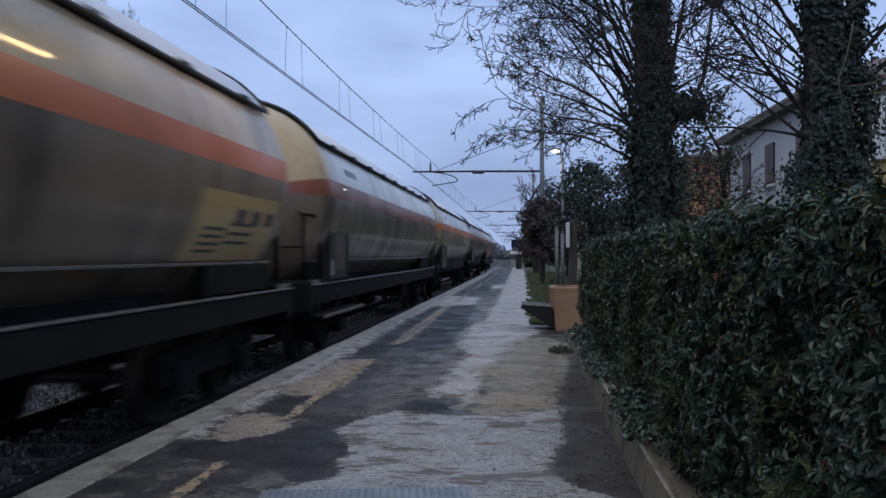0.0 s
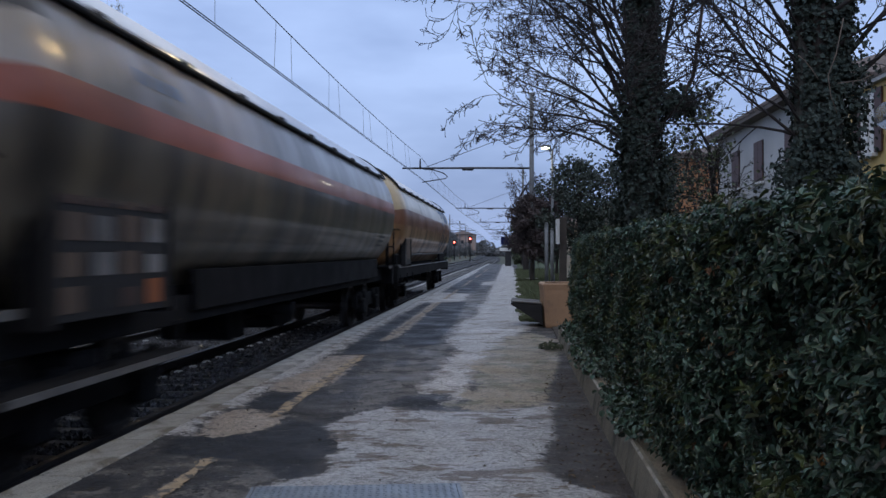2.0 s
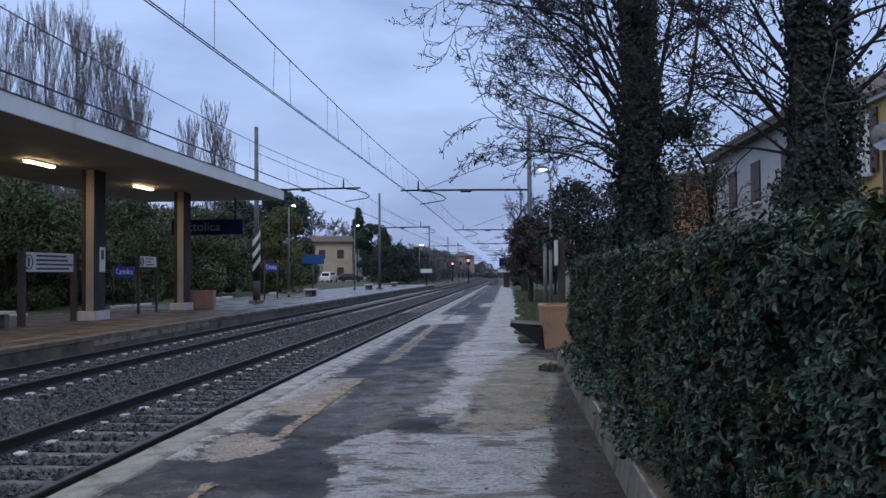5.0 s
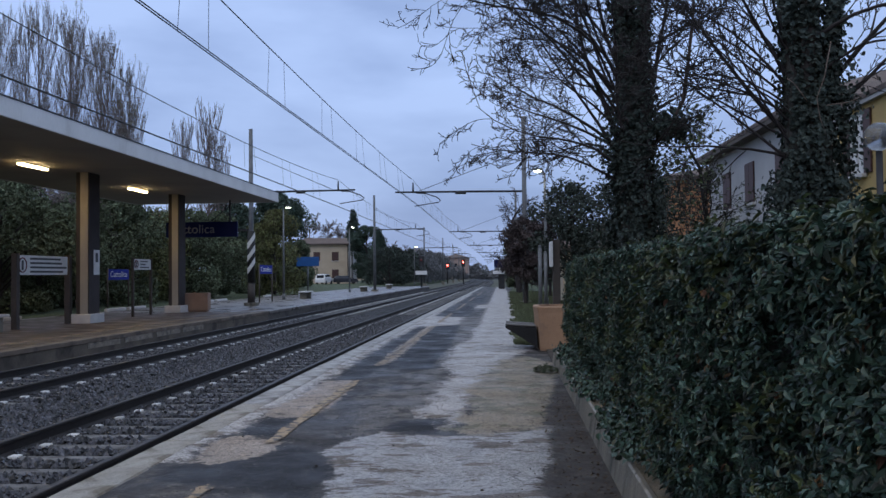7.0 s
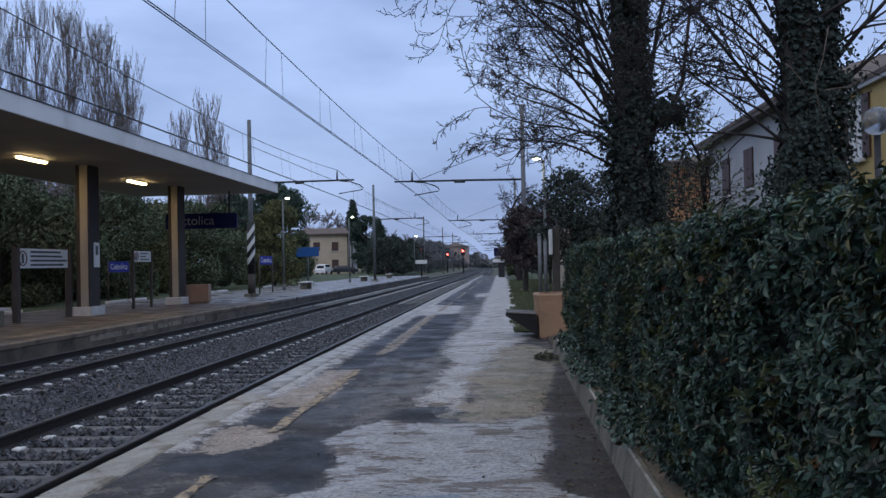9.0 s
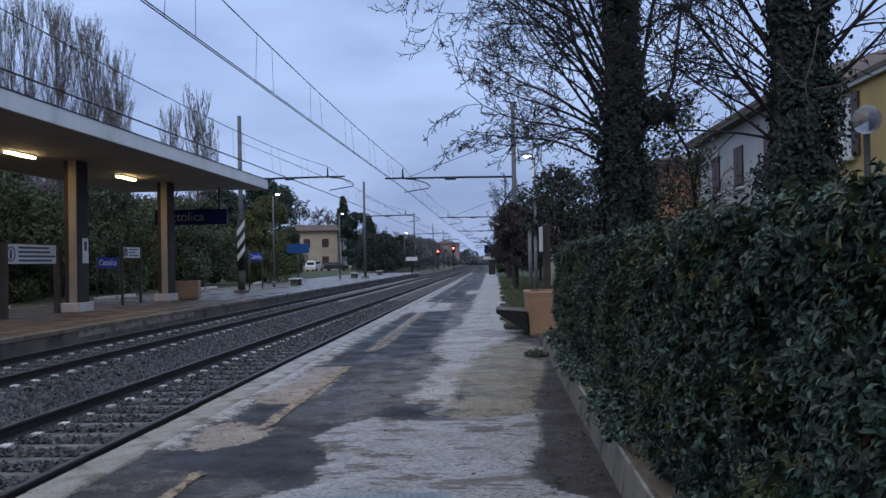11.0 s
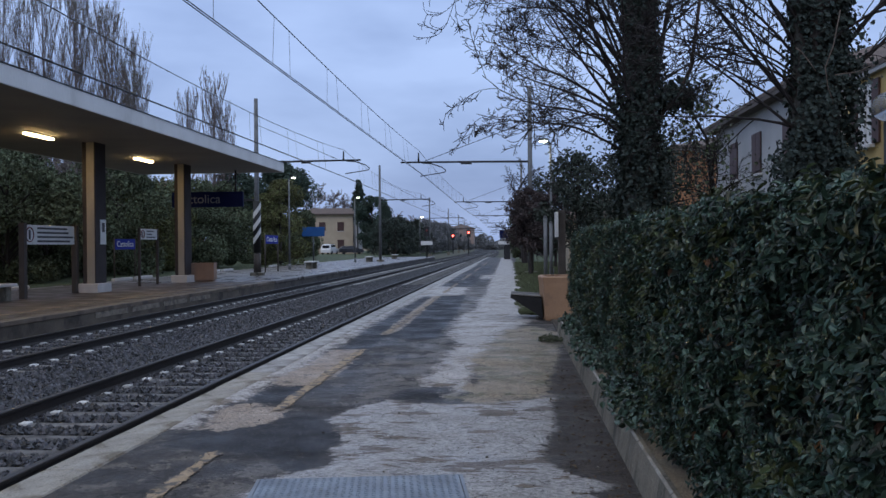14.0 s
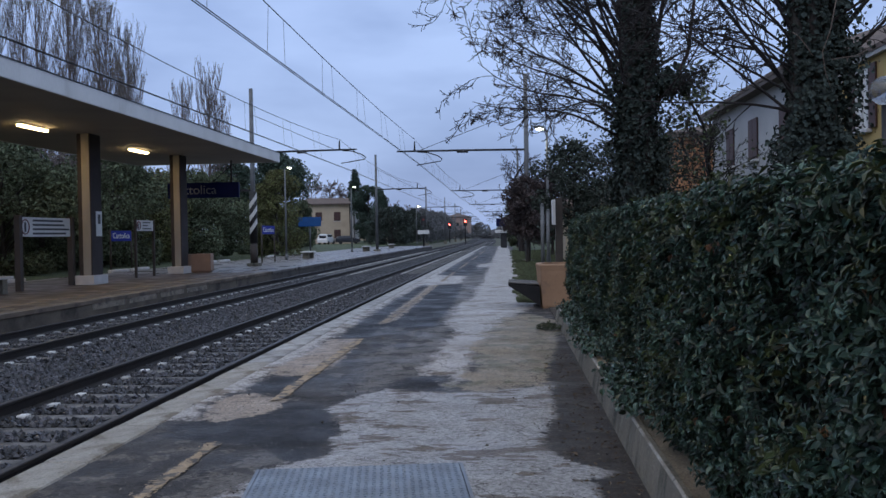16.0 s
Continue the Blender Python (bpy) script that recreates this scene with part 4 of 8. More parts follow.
for y0, y1 in ((3.4, 5.5), (6.9, 11.05), (12.8, 22.6), (24.2, 30), (33, 40), (44, 52), (56, 66)):
    cell = 0.009 if y0 < 12 else 0.022
    nx, ny = int(0.2 / cell), int((y1 - y0 + 0.1) / cell)
    gx, gy = np.meshgrid(-1.99 + cell * np.arange(nx + 1), y0 - 0.05 + cell * np.arange(ny + 1))
    idx = np.arange(gx.size).reshape(gx.shape)
    quads = np.stack([idx[:-1, :-1], idx[:-1, 1:], idx[1:, 1:], idx[1:, :-1]], axis=-1).reshape(-1, 4)
    keep = []
    for q in quads:
        x, y = gx.flat[q[0]] + cell / 2, gy.flat[q[0]] + cell / 2
        inside = min(x + 1.95, -1.835 - x, y - y0, y1 - y)
        wear = 0.05 * noise.noise(Vector((x * 7, y * 3, 1))) + 0.06 * noise.noise(Vector((x * 24, y * 9, 5))) + 0.05 * noise.noise(Vector((x * 60, y * 55, 9)))
        keep.append(inside + wear * (0.75 if y0 < 5 else 0.5) - (0.02 if y0 < 5 else 0.008) > 0)
    flat = np.stack([gx.ravel(), gy.ravel(), np.full(gx.size, 0.0145)], axis=1)
    o = new("yellow_line", array_mesh("yellow_line", flat, quads[np.array(keep)], YELLOW if y0 < 12 else YELLOW_FADED))
    o.parent = platform
    o["label"] = "worn yellow safety line"

# loose grit scattered on the platform
r = np.random.default_rng(29)
n = 2600
gx, gy = r.uniform(-2.5, 0.64, n), 3.4 + 11 * r.random(n) ** 1.7
gs = r.uniform(0.002, 0.0052, n) * (1 + (r.random(n) > 0.97) * 1.2)
octa = np.array([[1, 0, 0], [0, 1, 0], [-1, 0, 0], [0, -1, 0], [0, 0, 0.8], [0, 0, -0.8]])
v = octa[None] * gs[:, None, None] * r.uniform(0.6, 1.3, (n, 6, 1)) + np.stack([gx, gy, np.full(n, 0.016)], axis=1)[:, None, :]
f = (np.array([[0, 1, 4], [1, 2, 4], [2, 3, 4], [3, 0, 4], [1, 0, 5], [2, 1, 5], [3, 2, 5], [0, 3, 5]])[None] + np.arange(n)[:, None, None] * 6).reshape(-1, 3)
GRIT = material("loose_grit", (0.11, 0.09, 0.075), (0.05, 0.043, 0.037), 9, 60, 0.8, None, 0, island=0.95)
tagged(new("loose_grit", array_mesh("loose_grit", v.reshape(-1, 3), f, GRIT)), "loose grit and crumbs on the platform", "grit", kind="stuff")

# steel access cover set in the platform
hatch = thing("access_cover", "blue-grey checker plate steel access cover in the platform", "access cover", at=pose(-0.80, 4.47, 0.016, 0, 0, 8))
part("plate", Shape().box(-0.55, 0.55, -0.42, 0.42, 0, 0.012, 0.003), CHECKER, hatch)
stud = Shape()
for i in range(27):
    for j in range(21):
        a = 0.7 if (i + j) % 2 else -0.7
        stud.box(-0.52 + i * 0.04 - 0.012, -0.52 + i * 0.04 + 0.012, -0.4 + j * 0.04 - 0.0035, -0.4 + j * 0.04 + 0.0035, 0.011, 0.0145, 0.001, turn=Matrix.Rotation(a, 3, 'Z'))
part("tread_pattern", stud, CHECKER, hatch, tidy=False)
part("rim", Shape().box(-0.575, -0.555, -0.44, 0.44, -0.02, 0.006).box(0.555, 0.575, -0.44, 0.44, -0.02, 0.006).box(-0.575, 0.575, 0.425, 0.445, -0.02, 0.006), CHECKER, hatch)

# second platform across the tracks
P2Z = -0.10
pl = Shape().box(-17.3, -9.95, -20, 112, -0.9, P2Z)
platform2 = solid("platform_far", pl, PAVING2, "far island platform with wet worn paving", "platform", kind="structure")
part("platform_wall", Shape().box(-9.95, -9.89, 36, 112, -0.9, P2Z - 0.1), PLATFORM_FACE, platform2, "dark stained concrete platform wall")
part("platform_wall", Shape().box(-9.95, -9.89, -20, 36, -0.9, P2Z - 0.1), BROWN_FACE, platform2, "brown stained concrete platform wall")
part("edge_line", Shape().box(-11.0, -10.86, -20, 38, P2Z + 0.006, P2Z + 0.010), YELLOW_FADED, platform2, "worn safety line")
part("paving_band", Shape().box(-17.0, -10.3, -20, 35, P2Z, P2Z + 0.006), RUSTY, platform2, "rust-brown paving under the canopy")
part("edge_band", Shape().box(-10.25, -9.87, -20, 36, P2Z - 0.1, P2Z + 0.008, 0.01), BROWN_EDGE, platform2, "brown worn platform edge")
part("edge_band", Shape().box(-10.25, -9.87, 36, 112, P2Z - 0.1, P2Z + 0.008, 0.01), PAVING2, platform2, "pale platform edge")
for i in range(4):
    part("worn_panel", Shape().box(-9.89, -9.878, 20.2 + i * 2.05, 22.0 + i * 2.05, -0.34, -0.16), TAN_SCREED, platform2, "pale repair on the platform wall")
kerb = Shape().box(-0.09, 0.09, -0.9, 0.9, 0, 0.13, 0.02).mesh("kerb_block", PLINTH)
for y in (21.5, 26.5, 29.0, 37.5, 39.7, 49.4, 51.8, 62.0):
    k0 = tagged(new("kerb_block", kerb), "white painted low kerb block behind the platform", "kerb", "kerb blocks", "structure")
    k0.matrix_basis = pose(-17.1, y, P2Z)
verge = solid("grass_verge", Shape().box(-60, -17.3, -30, 260, -0.9, -0.12), GRASS, "rough grass verge behind the far platform", "grass", kind="structure")
lawn = solid("lawn", Shape().box(0.30, 30, 16.5, 260, -0.9, -0.02), GRASS, "rough lawn beside the platform path", "grass", kind="structure")
garden = solid("garden_soil", Shape().box(0.80, 30, -30, 13.4, -0.9, 0.1).box(0.66, 30, 13.4, 16.5, -0.9, 0.03), SOIL, "bare garden soil behind the low wall", "soil", kind="structure")

# ---- low wall and hedge ----
wall = solid("low_wall", Shape().sweep([(0.655, -0.3), (0.73, -0.3), (0.735, 0.20), (0.728, 0.212), (0.704, 0.212), (0.693, 0.20), (0.662, 0.0)], -6, 13.4), WALL_CONCRETE, "low weathered concrete retaining wall under the hedge", "wall", kind="structure")
part("lip", Shape().sweep([(0.692, 0.2), (0.696, 0.2), (0.706, 0.2132), (0.702, 0.2135), (0.6915, 0.204)], -6, 13.39), COPING_EARTHY, wall, "thin pale upper edge")
part("ledge", Shape().box(0.733, 1.3, -6, 13.38, -0.3, 0.196, 0.01), SANDY, wall, "dirty ledge behind the wall lip")


def hedge_front(y, z):
    lump = 0.09 * noise.noise(Vector((0, y * 0.9, z * 0.8))) + 0.10 * noise.noise(Vector((5, y * 2.4, z * 1.9))) + 0.09 * noise.noise(Vector((9, y * 5.0, z * 4.4)))
    return 0.92 + lump - 0.05 * math.exp(-((z - 0.75) / 0.3) ** 2) + 0.03 * math.exp(-((z - 0.2) / 0.1) ** 2) - 0.07 * math.exp(-((y - 4.0) / 1.3) ** 2)


def hedge_top(x, y):
    return 1.50 + 0.05 * noise.noise(Vector((x * 1.4, y * 1.4, 3))) + 0.03 * noise.noise(Vector((x * 4, y * 4, 9)))


def build_hedge():
    r = np.random.default_rng(11)
    h = thing("hedge", "clipped dark evergreen hedge with glossy oval leaves", "hedge")
    core = Shape()
    ys = np.linspace(-2.0, 12.7, 60)
    zs = np.linspace(0.2, 1.0, 9)
    vs = []
    for y in ys:
        for z in zs:
            vs.append((hedge_front(y, 0.2 + (z - 0.2) * 1.6) + 0.13, y, 0.2 + (z - 0.2) * 1.6))
        for x in (1.4, 1.9, 2.3):
            vs.append((x, y, hedge_top(x, y) - 0.08))
        vs.append((2.3, y, 0.1))
    k = len(zs) + 4
    core.add(vs, [(j * k + i, j * k + i + 1, (j + 1) * k + i + 1, (j + 1) * k + i) for j in range(len(ys) - 1) for i in range(k - 1)])
    core.add(vs[-k:], [tuple(range(k))])
    core.add(vs[:k], [tuple(range(k))[::-1]])
    part("inner_growth", core, CORE, h, tidy=False)

    def put(name, pts, nrm, size, mat, label, **kw):
        v, f = leaf_arrays(np.array(pts), np.array(nrm), size, r, **kw)
        o = new(name, array_mesh(name, v, f, mat))
        o.parent = h
        tagged(o, label, kind="stuff")

    def put_mesh(name, v, f, mat, label):
        o = new(name, array_mesh(name, v, f, mat))
        o.parent = h
        tagged(o, label, kind="stuff")

    pts, nrm = [], []
    for i in range(34000):
        y = -2.0 + 14.8 * r.random() ** 1.2
        z = 0.2 + 1.3 * r.random()
        pts.append((hedge_front(y, z) + 0.02 + min(r.exponential(0.04), 0.12), y, z))
        nrm.append((-1.0, -0.25, 0.55))
    for i in range(9000):
        x, y = 0.95 + 1.3 * r.random(), -2 + 14.8 * r.random() ** 1.2
        pts.append((x, y, hedge_top(x, y) - 0.07 + 0.06 * r.random()))
        nrm.append((-0.2, -0.2, 1))
    for i in range(3500):
        x, z = 0.95 + 1.3 * r.random(), 0.2 + 1.4 * r.random()
        pts.append((x, 12.72 + 0.08 * r.random(), z))
        nrm.append((0, 1, 0.3))
    for i in range(2500):
        x, z = 0.95 + 1.3 * r.random(), 0.2 + 1.4 * r.random()
        pts.append((x, -2.03 - 0.07 * r.random(), z))
        nrm.append((0, -1, 0.3))
    put("inner_foliage", pts, nrm, 0.042, LEAF, "dark inner leaves", spread=0.95)
    # leafy shoots growing out and up from the face, in drifts with dark hollows between
    base, axis = [], []
    while len(base) < 15000:
        y = -1.0 + 13.8 * r.random() ** 1.15
        z = 0.24 + 1.22 * r.random()
        thin = noise.noise(Vector((21, y * 4.2, z * 3.6))) + 0.5 * noise.noise(Vector((33, y * 9, z * 8)))
        if r.random() > 0.62 + 1.1 * thin:
            continue
        base.append((hedge_front(y, z) + 0.03 - 0.05 * r.random(), y, z))
        axis.append((-0.75 + r.normal(0, 0.3), -0.15 + r.normal(0, 0.4), 0.55 + r.normal(0, 0.4)))
    for i in range(4600):
        x, y = 0.9 + 1.3 * r.random() ** 1.2, -1 + 13.6 * r.random() ** 1.1
        base.append((x, y, hedge_top(x, y) - 0.06))
        axis.append((-0.2 + r.normal(0, 0.35), -0.1 + r.normal(0, 0.35), 1.0))
    v, f = shoot_leaves(np.array(base), np.array(axis), 7, 0.05, 0.041, r)
    put_mesh("foliage", v, f, LEAF, "dark glossy leaves on short shoots")
    base, axis = [], []
    while len(base) < 620:
        y, z = 2.0 + 10.6 * r.random(), 0.3 + 1.15 * r.random() ** 0.7
        if noise.noise(Vector((3, y * 1.6, z * 1.6))) < 0.05:
            continue
        base.append((hedge_front(y, z) - 0.03, y, z))
        axis.append((-0.7, -0.1 + r.normal(0, 0.4), 0.7 + r.normal(0, 0.3)))
    for i in range(420):
        x, y = 0.95 + 0.9 * r.random(), 1.5 + 11.0 * r.random()
        base.append((x, y, hedge_top(x, y) - 0.02))
        axis.append((-0.2 + r.normal(0, 0.3), r.normal(0, 0.3), 1.0))
    v, f = shoot_leaves(np.array(base), np.array(axis), 6, 0.06, 0.05, r, 0.42)
    put_mesh("new_growth", v, f, LEAF_YOUNG, "paler yellow-green young shoots")
    # a few withered leaves caught in the face
    pts, nrm = [], []
    for i in range(260):
        y, z = 2.0 + 9.0 * r.random(), 0.25 + 1.2 * r.random()
        pts.append((hedge_front(y, z) - 0.02, y, z))
        nrm.append((-1, -0.2, 0.4))
    put("withered_leaves", pts, nrm, 0.045, WITHERED, "withered rust-brown leaves")
    pts, nrm = [], []
    for c in range(66):
        y0 = r.choice((5.6, 6.1, 6.6, 8.0, 8.6, 9.4, 10.4, 11.4, 12.2)) + r.normal(0, 0.16)
        z0, x0 = 0.21 + 0.06 * r.random(), 0.78 + r.normal(0, 0.05)
        for i in range(44):
            pts.append((x0 + r.normal(0, 0.05), y0 + r.normal(0, 0.13), z0 + abs(r.normal(0, 0.05))))
            nrm.append((-0.6, -0.3, 0.8))
    put("creeping_ivy", pts, nrm, 0.045, LEAF, "ivy leaves spilling over the wall top", wide=0.8)
    # single larger shoots above the clipped top
    pts, nrm = [], []
    for y0, x0, hgt in ((3.05, 1.55, 0.24), (3.5, 1.75, 0.16), (4.6, 1.5, 0.14), (2.75, 1.3, 0.20), (5.2, 1.15, 0.11), (6.2, 1.6, 0.12), (7.6, 1.3, 0.12), (9.0, 1.2, 0.13), (10.5, 1.15, 0.12)):
        base = Vector((x0, y0, hedge_top(x0, y0) - 0.1))
        tip = base + Vector((r.uniform(-0.06, 0.06), r.uniform(-0.05, 0.05), hgt + 0.1))
        part("shoot_stem", Shape().tube([base, base.lerp(tip, 0.5) + Vector((0.01, 0, 0)), tip], [0.004, 0.003, 0.002], 4), TWIG, h, tidy=False)
        for i in range(16):
            p = base.lerp(tip, 0.3 + 0.7 * i / 15)
            pts.append((p.x + r.normal(0, 0.025), p.y + r.normal(0, 0.025), p.z))
            nrm.append((-0.5, -0.6, 0.6))
        put("shoot_foliage", pts, nrm, 0.05, LEAF_YOUNG, "long pale shoots", wide=0.4)


build_hedge()

# leaf litter and weeds along the soil strip
r = np.random.default_rng(3)
n = 420
pts = np.stack([0.62 - 0.34 * r.random(n) ** 1.6, r.uniform(3.5, 9.5, n), np.full(n, 0.022)], axis=1)
v, f = leaf_arrays(pts, np.tile([0.0, 0, 1.0], (n, 1)), 0.026, r, spread=0.25)
LITTER = material("dead_leaf", (0.12, 0.085, 0.055), (0.07, 0.05, 0.035), 5, 40, 0.85, None, 0, island=0.5)
tagged(new("leaf_litter", array_mesh("leaf_litter", v, f, LITTER)), "scattered dead brown leaves on the soil", "leaf litter", kind="stuff")


WEED = material("weed_leaf", (0.055, 0.07, 0.032), (0.035, 0.047, 0.024), 6, 60, 0.7, None, 0, island=0.5)


def weed_tuft(x, y, size, count, seed):
    q = np.random.default_rng(seed)
    a = q.uniform(0, 6.283, count)
    rad = size * np.sqrt(q.random(count))
    pts = np.stack([x + rad * np.cos(a), y + rad * np.sin(a), 0.015 + q.random(count) * size * 0.75 * (1 - rad / size * 0.6)], axis=1)
    v, f = leaf_arrays(pts, np.tile([0.0, -0.4, 1.0], (count, 1)), 0.03, q, spread=0.6)
    tagged(new("weed_tuft", array_mesh("weed_tuft", v, f, WEED)), "small green weed tuft at the wall foot", "weed", "weeds", "stuff")


weed_tuft(0.50, 11.9, 0.17, 420, 5)

# fine grass blades on the lawn edge
n = 26000
gy = 16.6 + 50 * r.random(n) ** 1.8
pts = np.stack([0.16 + 3.3 * r.random(n) ** 1.2 + 0.14 * np.sin(gy * 1.7) * np.sin(gy * 0.53), gy, np.full(n, 0.0)], axis=1)
hgt = r.uniform(0.03, 0.09, n)
wd = 0.006 + gy * 0.0006
dx = r.normal(0, 0.03, n)
base0 = pts + np.stack([-wd, np.zeros(n), np.full(n, -0.03)], axis=1)
base1 = pts + np.stack([wd, np.zeros(n), np.full(n, -0.03)], axis=1)
tip = pts + np.stack([dx, r.normal(0, 0.03, n), hgt], axis=1)
v = np.stack([base0, base1, tip], axis=1).reshape(-1, 3)
f = np.arange(3 * n).reshape(-1, 3)
BLADE = material("grass_blade", (0.095, 0.11, 0.055), (0.062, 0.078, 0.038), 2, 20, 0.7, None, 0, island=0.45)
tagged(new("grass_blades", array_mesh("grass_blades", v, f, BLADE)), "short rough grass beside the path", "grass", kind="stuff")

# ---- planter with cantilever bench ----
planter = thing("planter", "terracotta coloured concrete planter with a built-in bench", "planter", at=pose(1.02, 15.85, 0))
hexa = [(-0.56, -0.02), (-0.50, -0.60), (0.30, -0.62), (0.60, -0.2), (0.52, 0.5), (-0.30, 0.62), (-0.52, 0.45)]
sh = Shape()
ring = []
for i, (z, k) in enumerate(((-0.02, 0.90), (0.05, 0.93), (0.65, 0.99), (0.745, 1.02), (0.765, 1.0))):
    ring += [(x * k, y * k, z) for x, y in hexa]
nh = len(hexa)
sh.add(ring, [(j * nh + i, j * nh + (i + 1) % nh, (j + 1) * nh + (i + 1) % nh, (j + 1) * nh + i) for j in range(4) for i in range(nh)])
inner = [(x * 0.85, y * 0.85, 0.765) for x, y in hexa] + [(x * 0.85, y * 0.85, 0.66) for x, y in hexa]
sh.add([(x, y, 0.765) for x, y in hexa] + inner[:nh], [(i, (i + 1) % nh, nh + (i + 1) % nh, nh + i) for i in range(nh)])
sh.add(inner, [(i, (i + 1) % nh, nh + (i + 1) % nh, nh + i) for i in range(nh)])
part("body", sh, TERRACOTTA, planter)
part("soil", Shape().slab([(x * 0.86, y * 0.86) for x, y in hexa], 0.64, 0.685), SOIL, planter)
bench = Shape()
bp = [(-0.52, 0.39), (-1.05, 0.43), (-1.06, 0.40), (-0.82, 0.25), (-0.62, 0.12), (-0.50, 0.03)]
bench.add([(x, -0.48, z) for x, z in bp] + [(x, 0.55, z) for x, z in bp], [(i, (i + 1) % 6, 6 + (i + 1) % 6, 6 + i) for i in range(6)] + [tuple(range(6))[::-1], tuple(range(6, 12))])
part("bench_seat", bench, BENCH_DARK, planter, "dark cantilever bench wedge")
for i in range(5):
    part("seat_slat", Shape().box(-1.05, -0.53, -0.47 + i * 0.2, -0.31 + i * 0.2, 0.428, 0.448, 0.008, turn=Matrix.Rotation(radians(4), 3, 'Y')), SLAT_GREY, planter)


# ---- trees ----
def grow(out, rg, p, d, length, r0, level, droop, spread, kids):
    """A limb of a few bent segments; side shoots at the levels below."""
    steps = (4, 6, 7, 8)[level]
    pts, rad = [p.copy()], [r0]
    curl = Vector((rg.gauss(0, 1), rg.gauss(0, 1), rg.gauss(0, 0.8))) * (0.2, 0.14, 0.08, 0.05)[level]
    for i in range(steps):
        f = (i + 0.5) / steps
        curl = curl * 0.72 + Vector((rg.gauss(0, 1), rg.gauss(0, 1), rg.gauss(0, 1))) * (0.19, 0.14, 0.09, 0.06)[level]
        lift = (droop if level > 1 else -0.06) if f < 0.62 else 0.13
        d = (d + curl + Vector((0, 0, lift * f))).normalized()
        p = p + d * (length / steps)
        pts.append(p.copy())
        rad.append(max(r0 * (1 - 0.78 * (i + 1) / steps), 0.0022))
    out.append((pts, rad))
    if level == 0:
        return
    n = kids[level]
    for k in range(n):
        t = 0.22 + 0.78 * (k + rg.random()) / n
        i = min(int(t * steps), steps - 1)
        a = pts[i].lerp(pts[i + 1], t * steps - i)
        axis = (pts[i + 1] - pts[i]).normalized()
        side = axis.orthogonal().normalized()
        side.rotate(Matrix.Rotation(rg.uniform(0, 6.283), 3, axis))
        nd = (axis * rg.uniform(0.55, 1.0) + side * spread * rg.uniform(0.6, 1.1)).normalized()
        grow(out, rg, a, nd, length * rg.uniform(0.26, 0.48) * (1.2 - 0.5 * t), rad[i] * rg.uniform(0.42, 0.62), level - 1, droop, spread, kids)


def limbs_mesh(limbs, name, mat, thin=0.0):
    V, F = [], []
    base = 0
    for pts, rad in limbs:
        n = 7 if rad[0] > 0.05 else (5 if rad[0] > 0.015 else 3)
        P = np.array([tuple(q) for q in pts])
        D = np.gradient(P, axis=0)
        D /= np.linalg.norm(D, axis=1, keepdims=True) + 1e-9
        s = np.cross(D, [0.31, 0.87, 0.38])
        s /= np.linalg.norm(s, axis=1, keepdims=True) + 1e-9
        u = np.cross(D, s)
        a = np.arange(n) * 2 * math.pi / n
        R = np.maximum(np.array(rad), thin)[:, None, None]
        ring = P[:, None, :] + R * (s[:, None, :] * np.cos(a)[None, :, None] + u[:, None, :] * np.sin(a)[None, :, None])
        V.append(ring.reshape(-1, 3))
        m = len(P)
        idx = np.arange(m * n).reshape(m, n)
        nx = np.roll(idx, -1, axis=1)
        F.append(np.stack([idx[:-1], nx[:-1], nx[1:], idx[1:]], axis=-1).reshape(-1, 4) + base)
        base += m * n
    return array_mesh(name, np.concatenate(V), np.concatenate(F), mat, smooth=True)


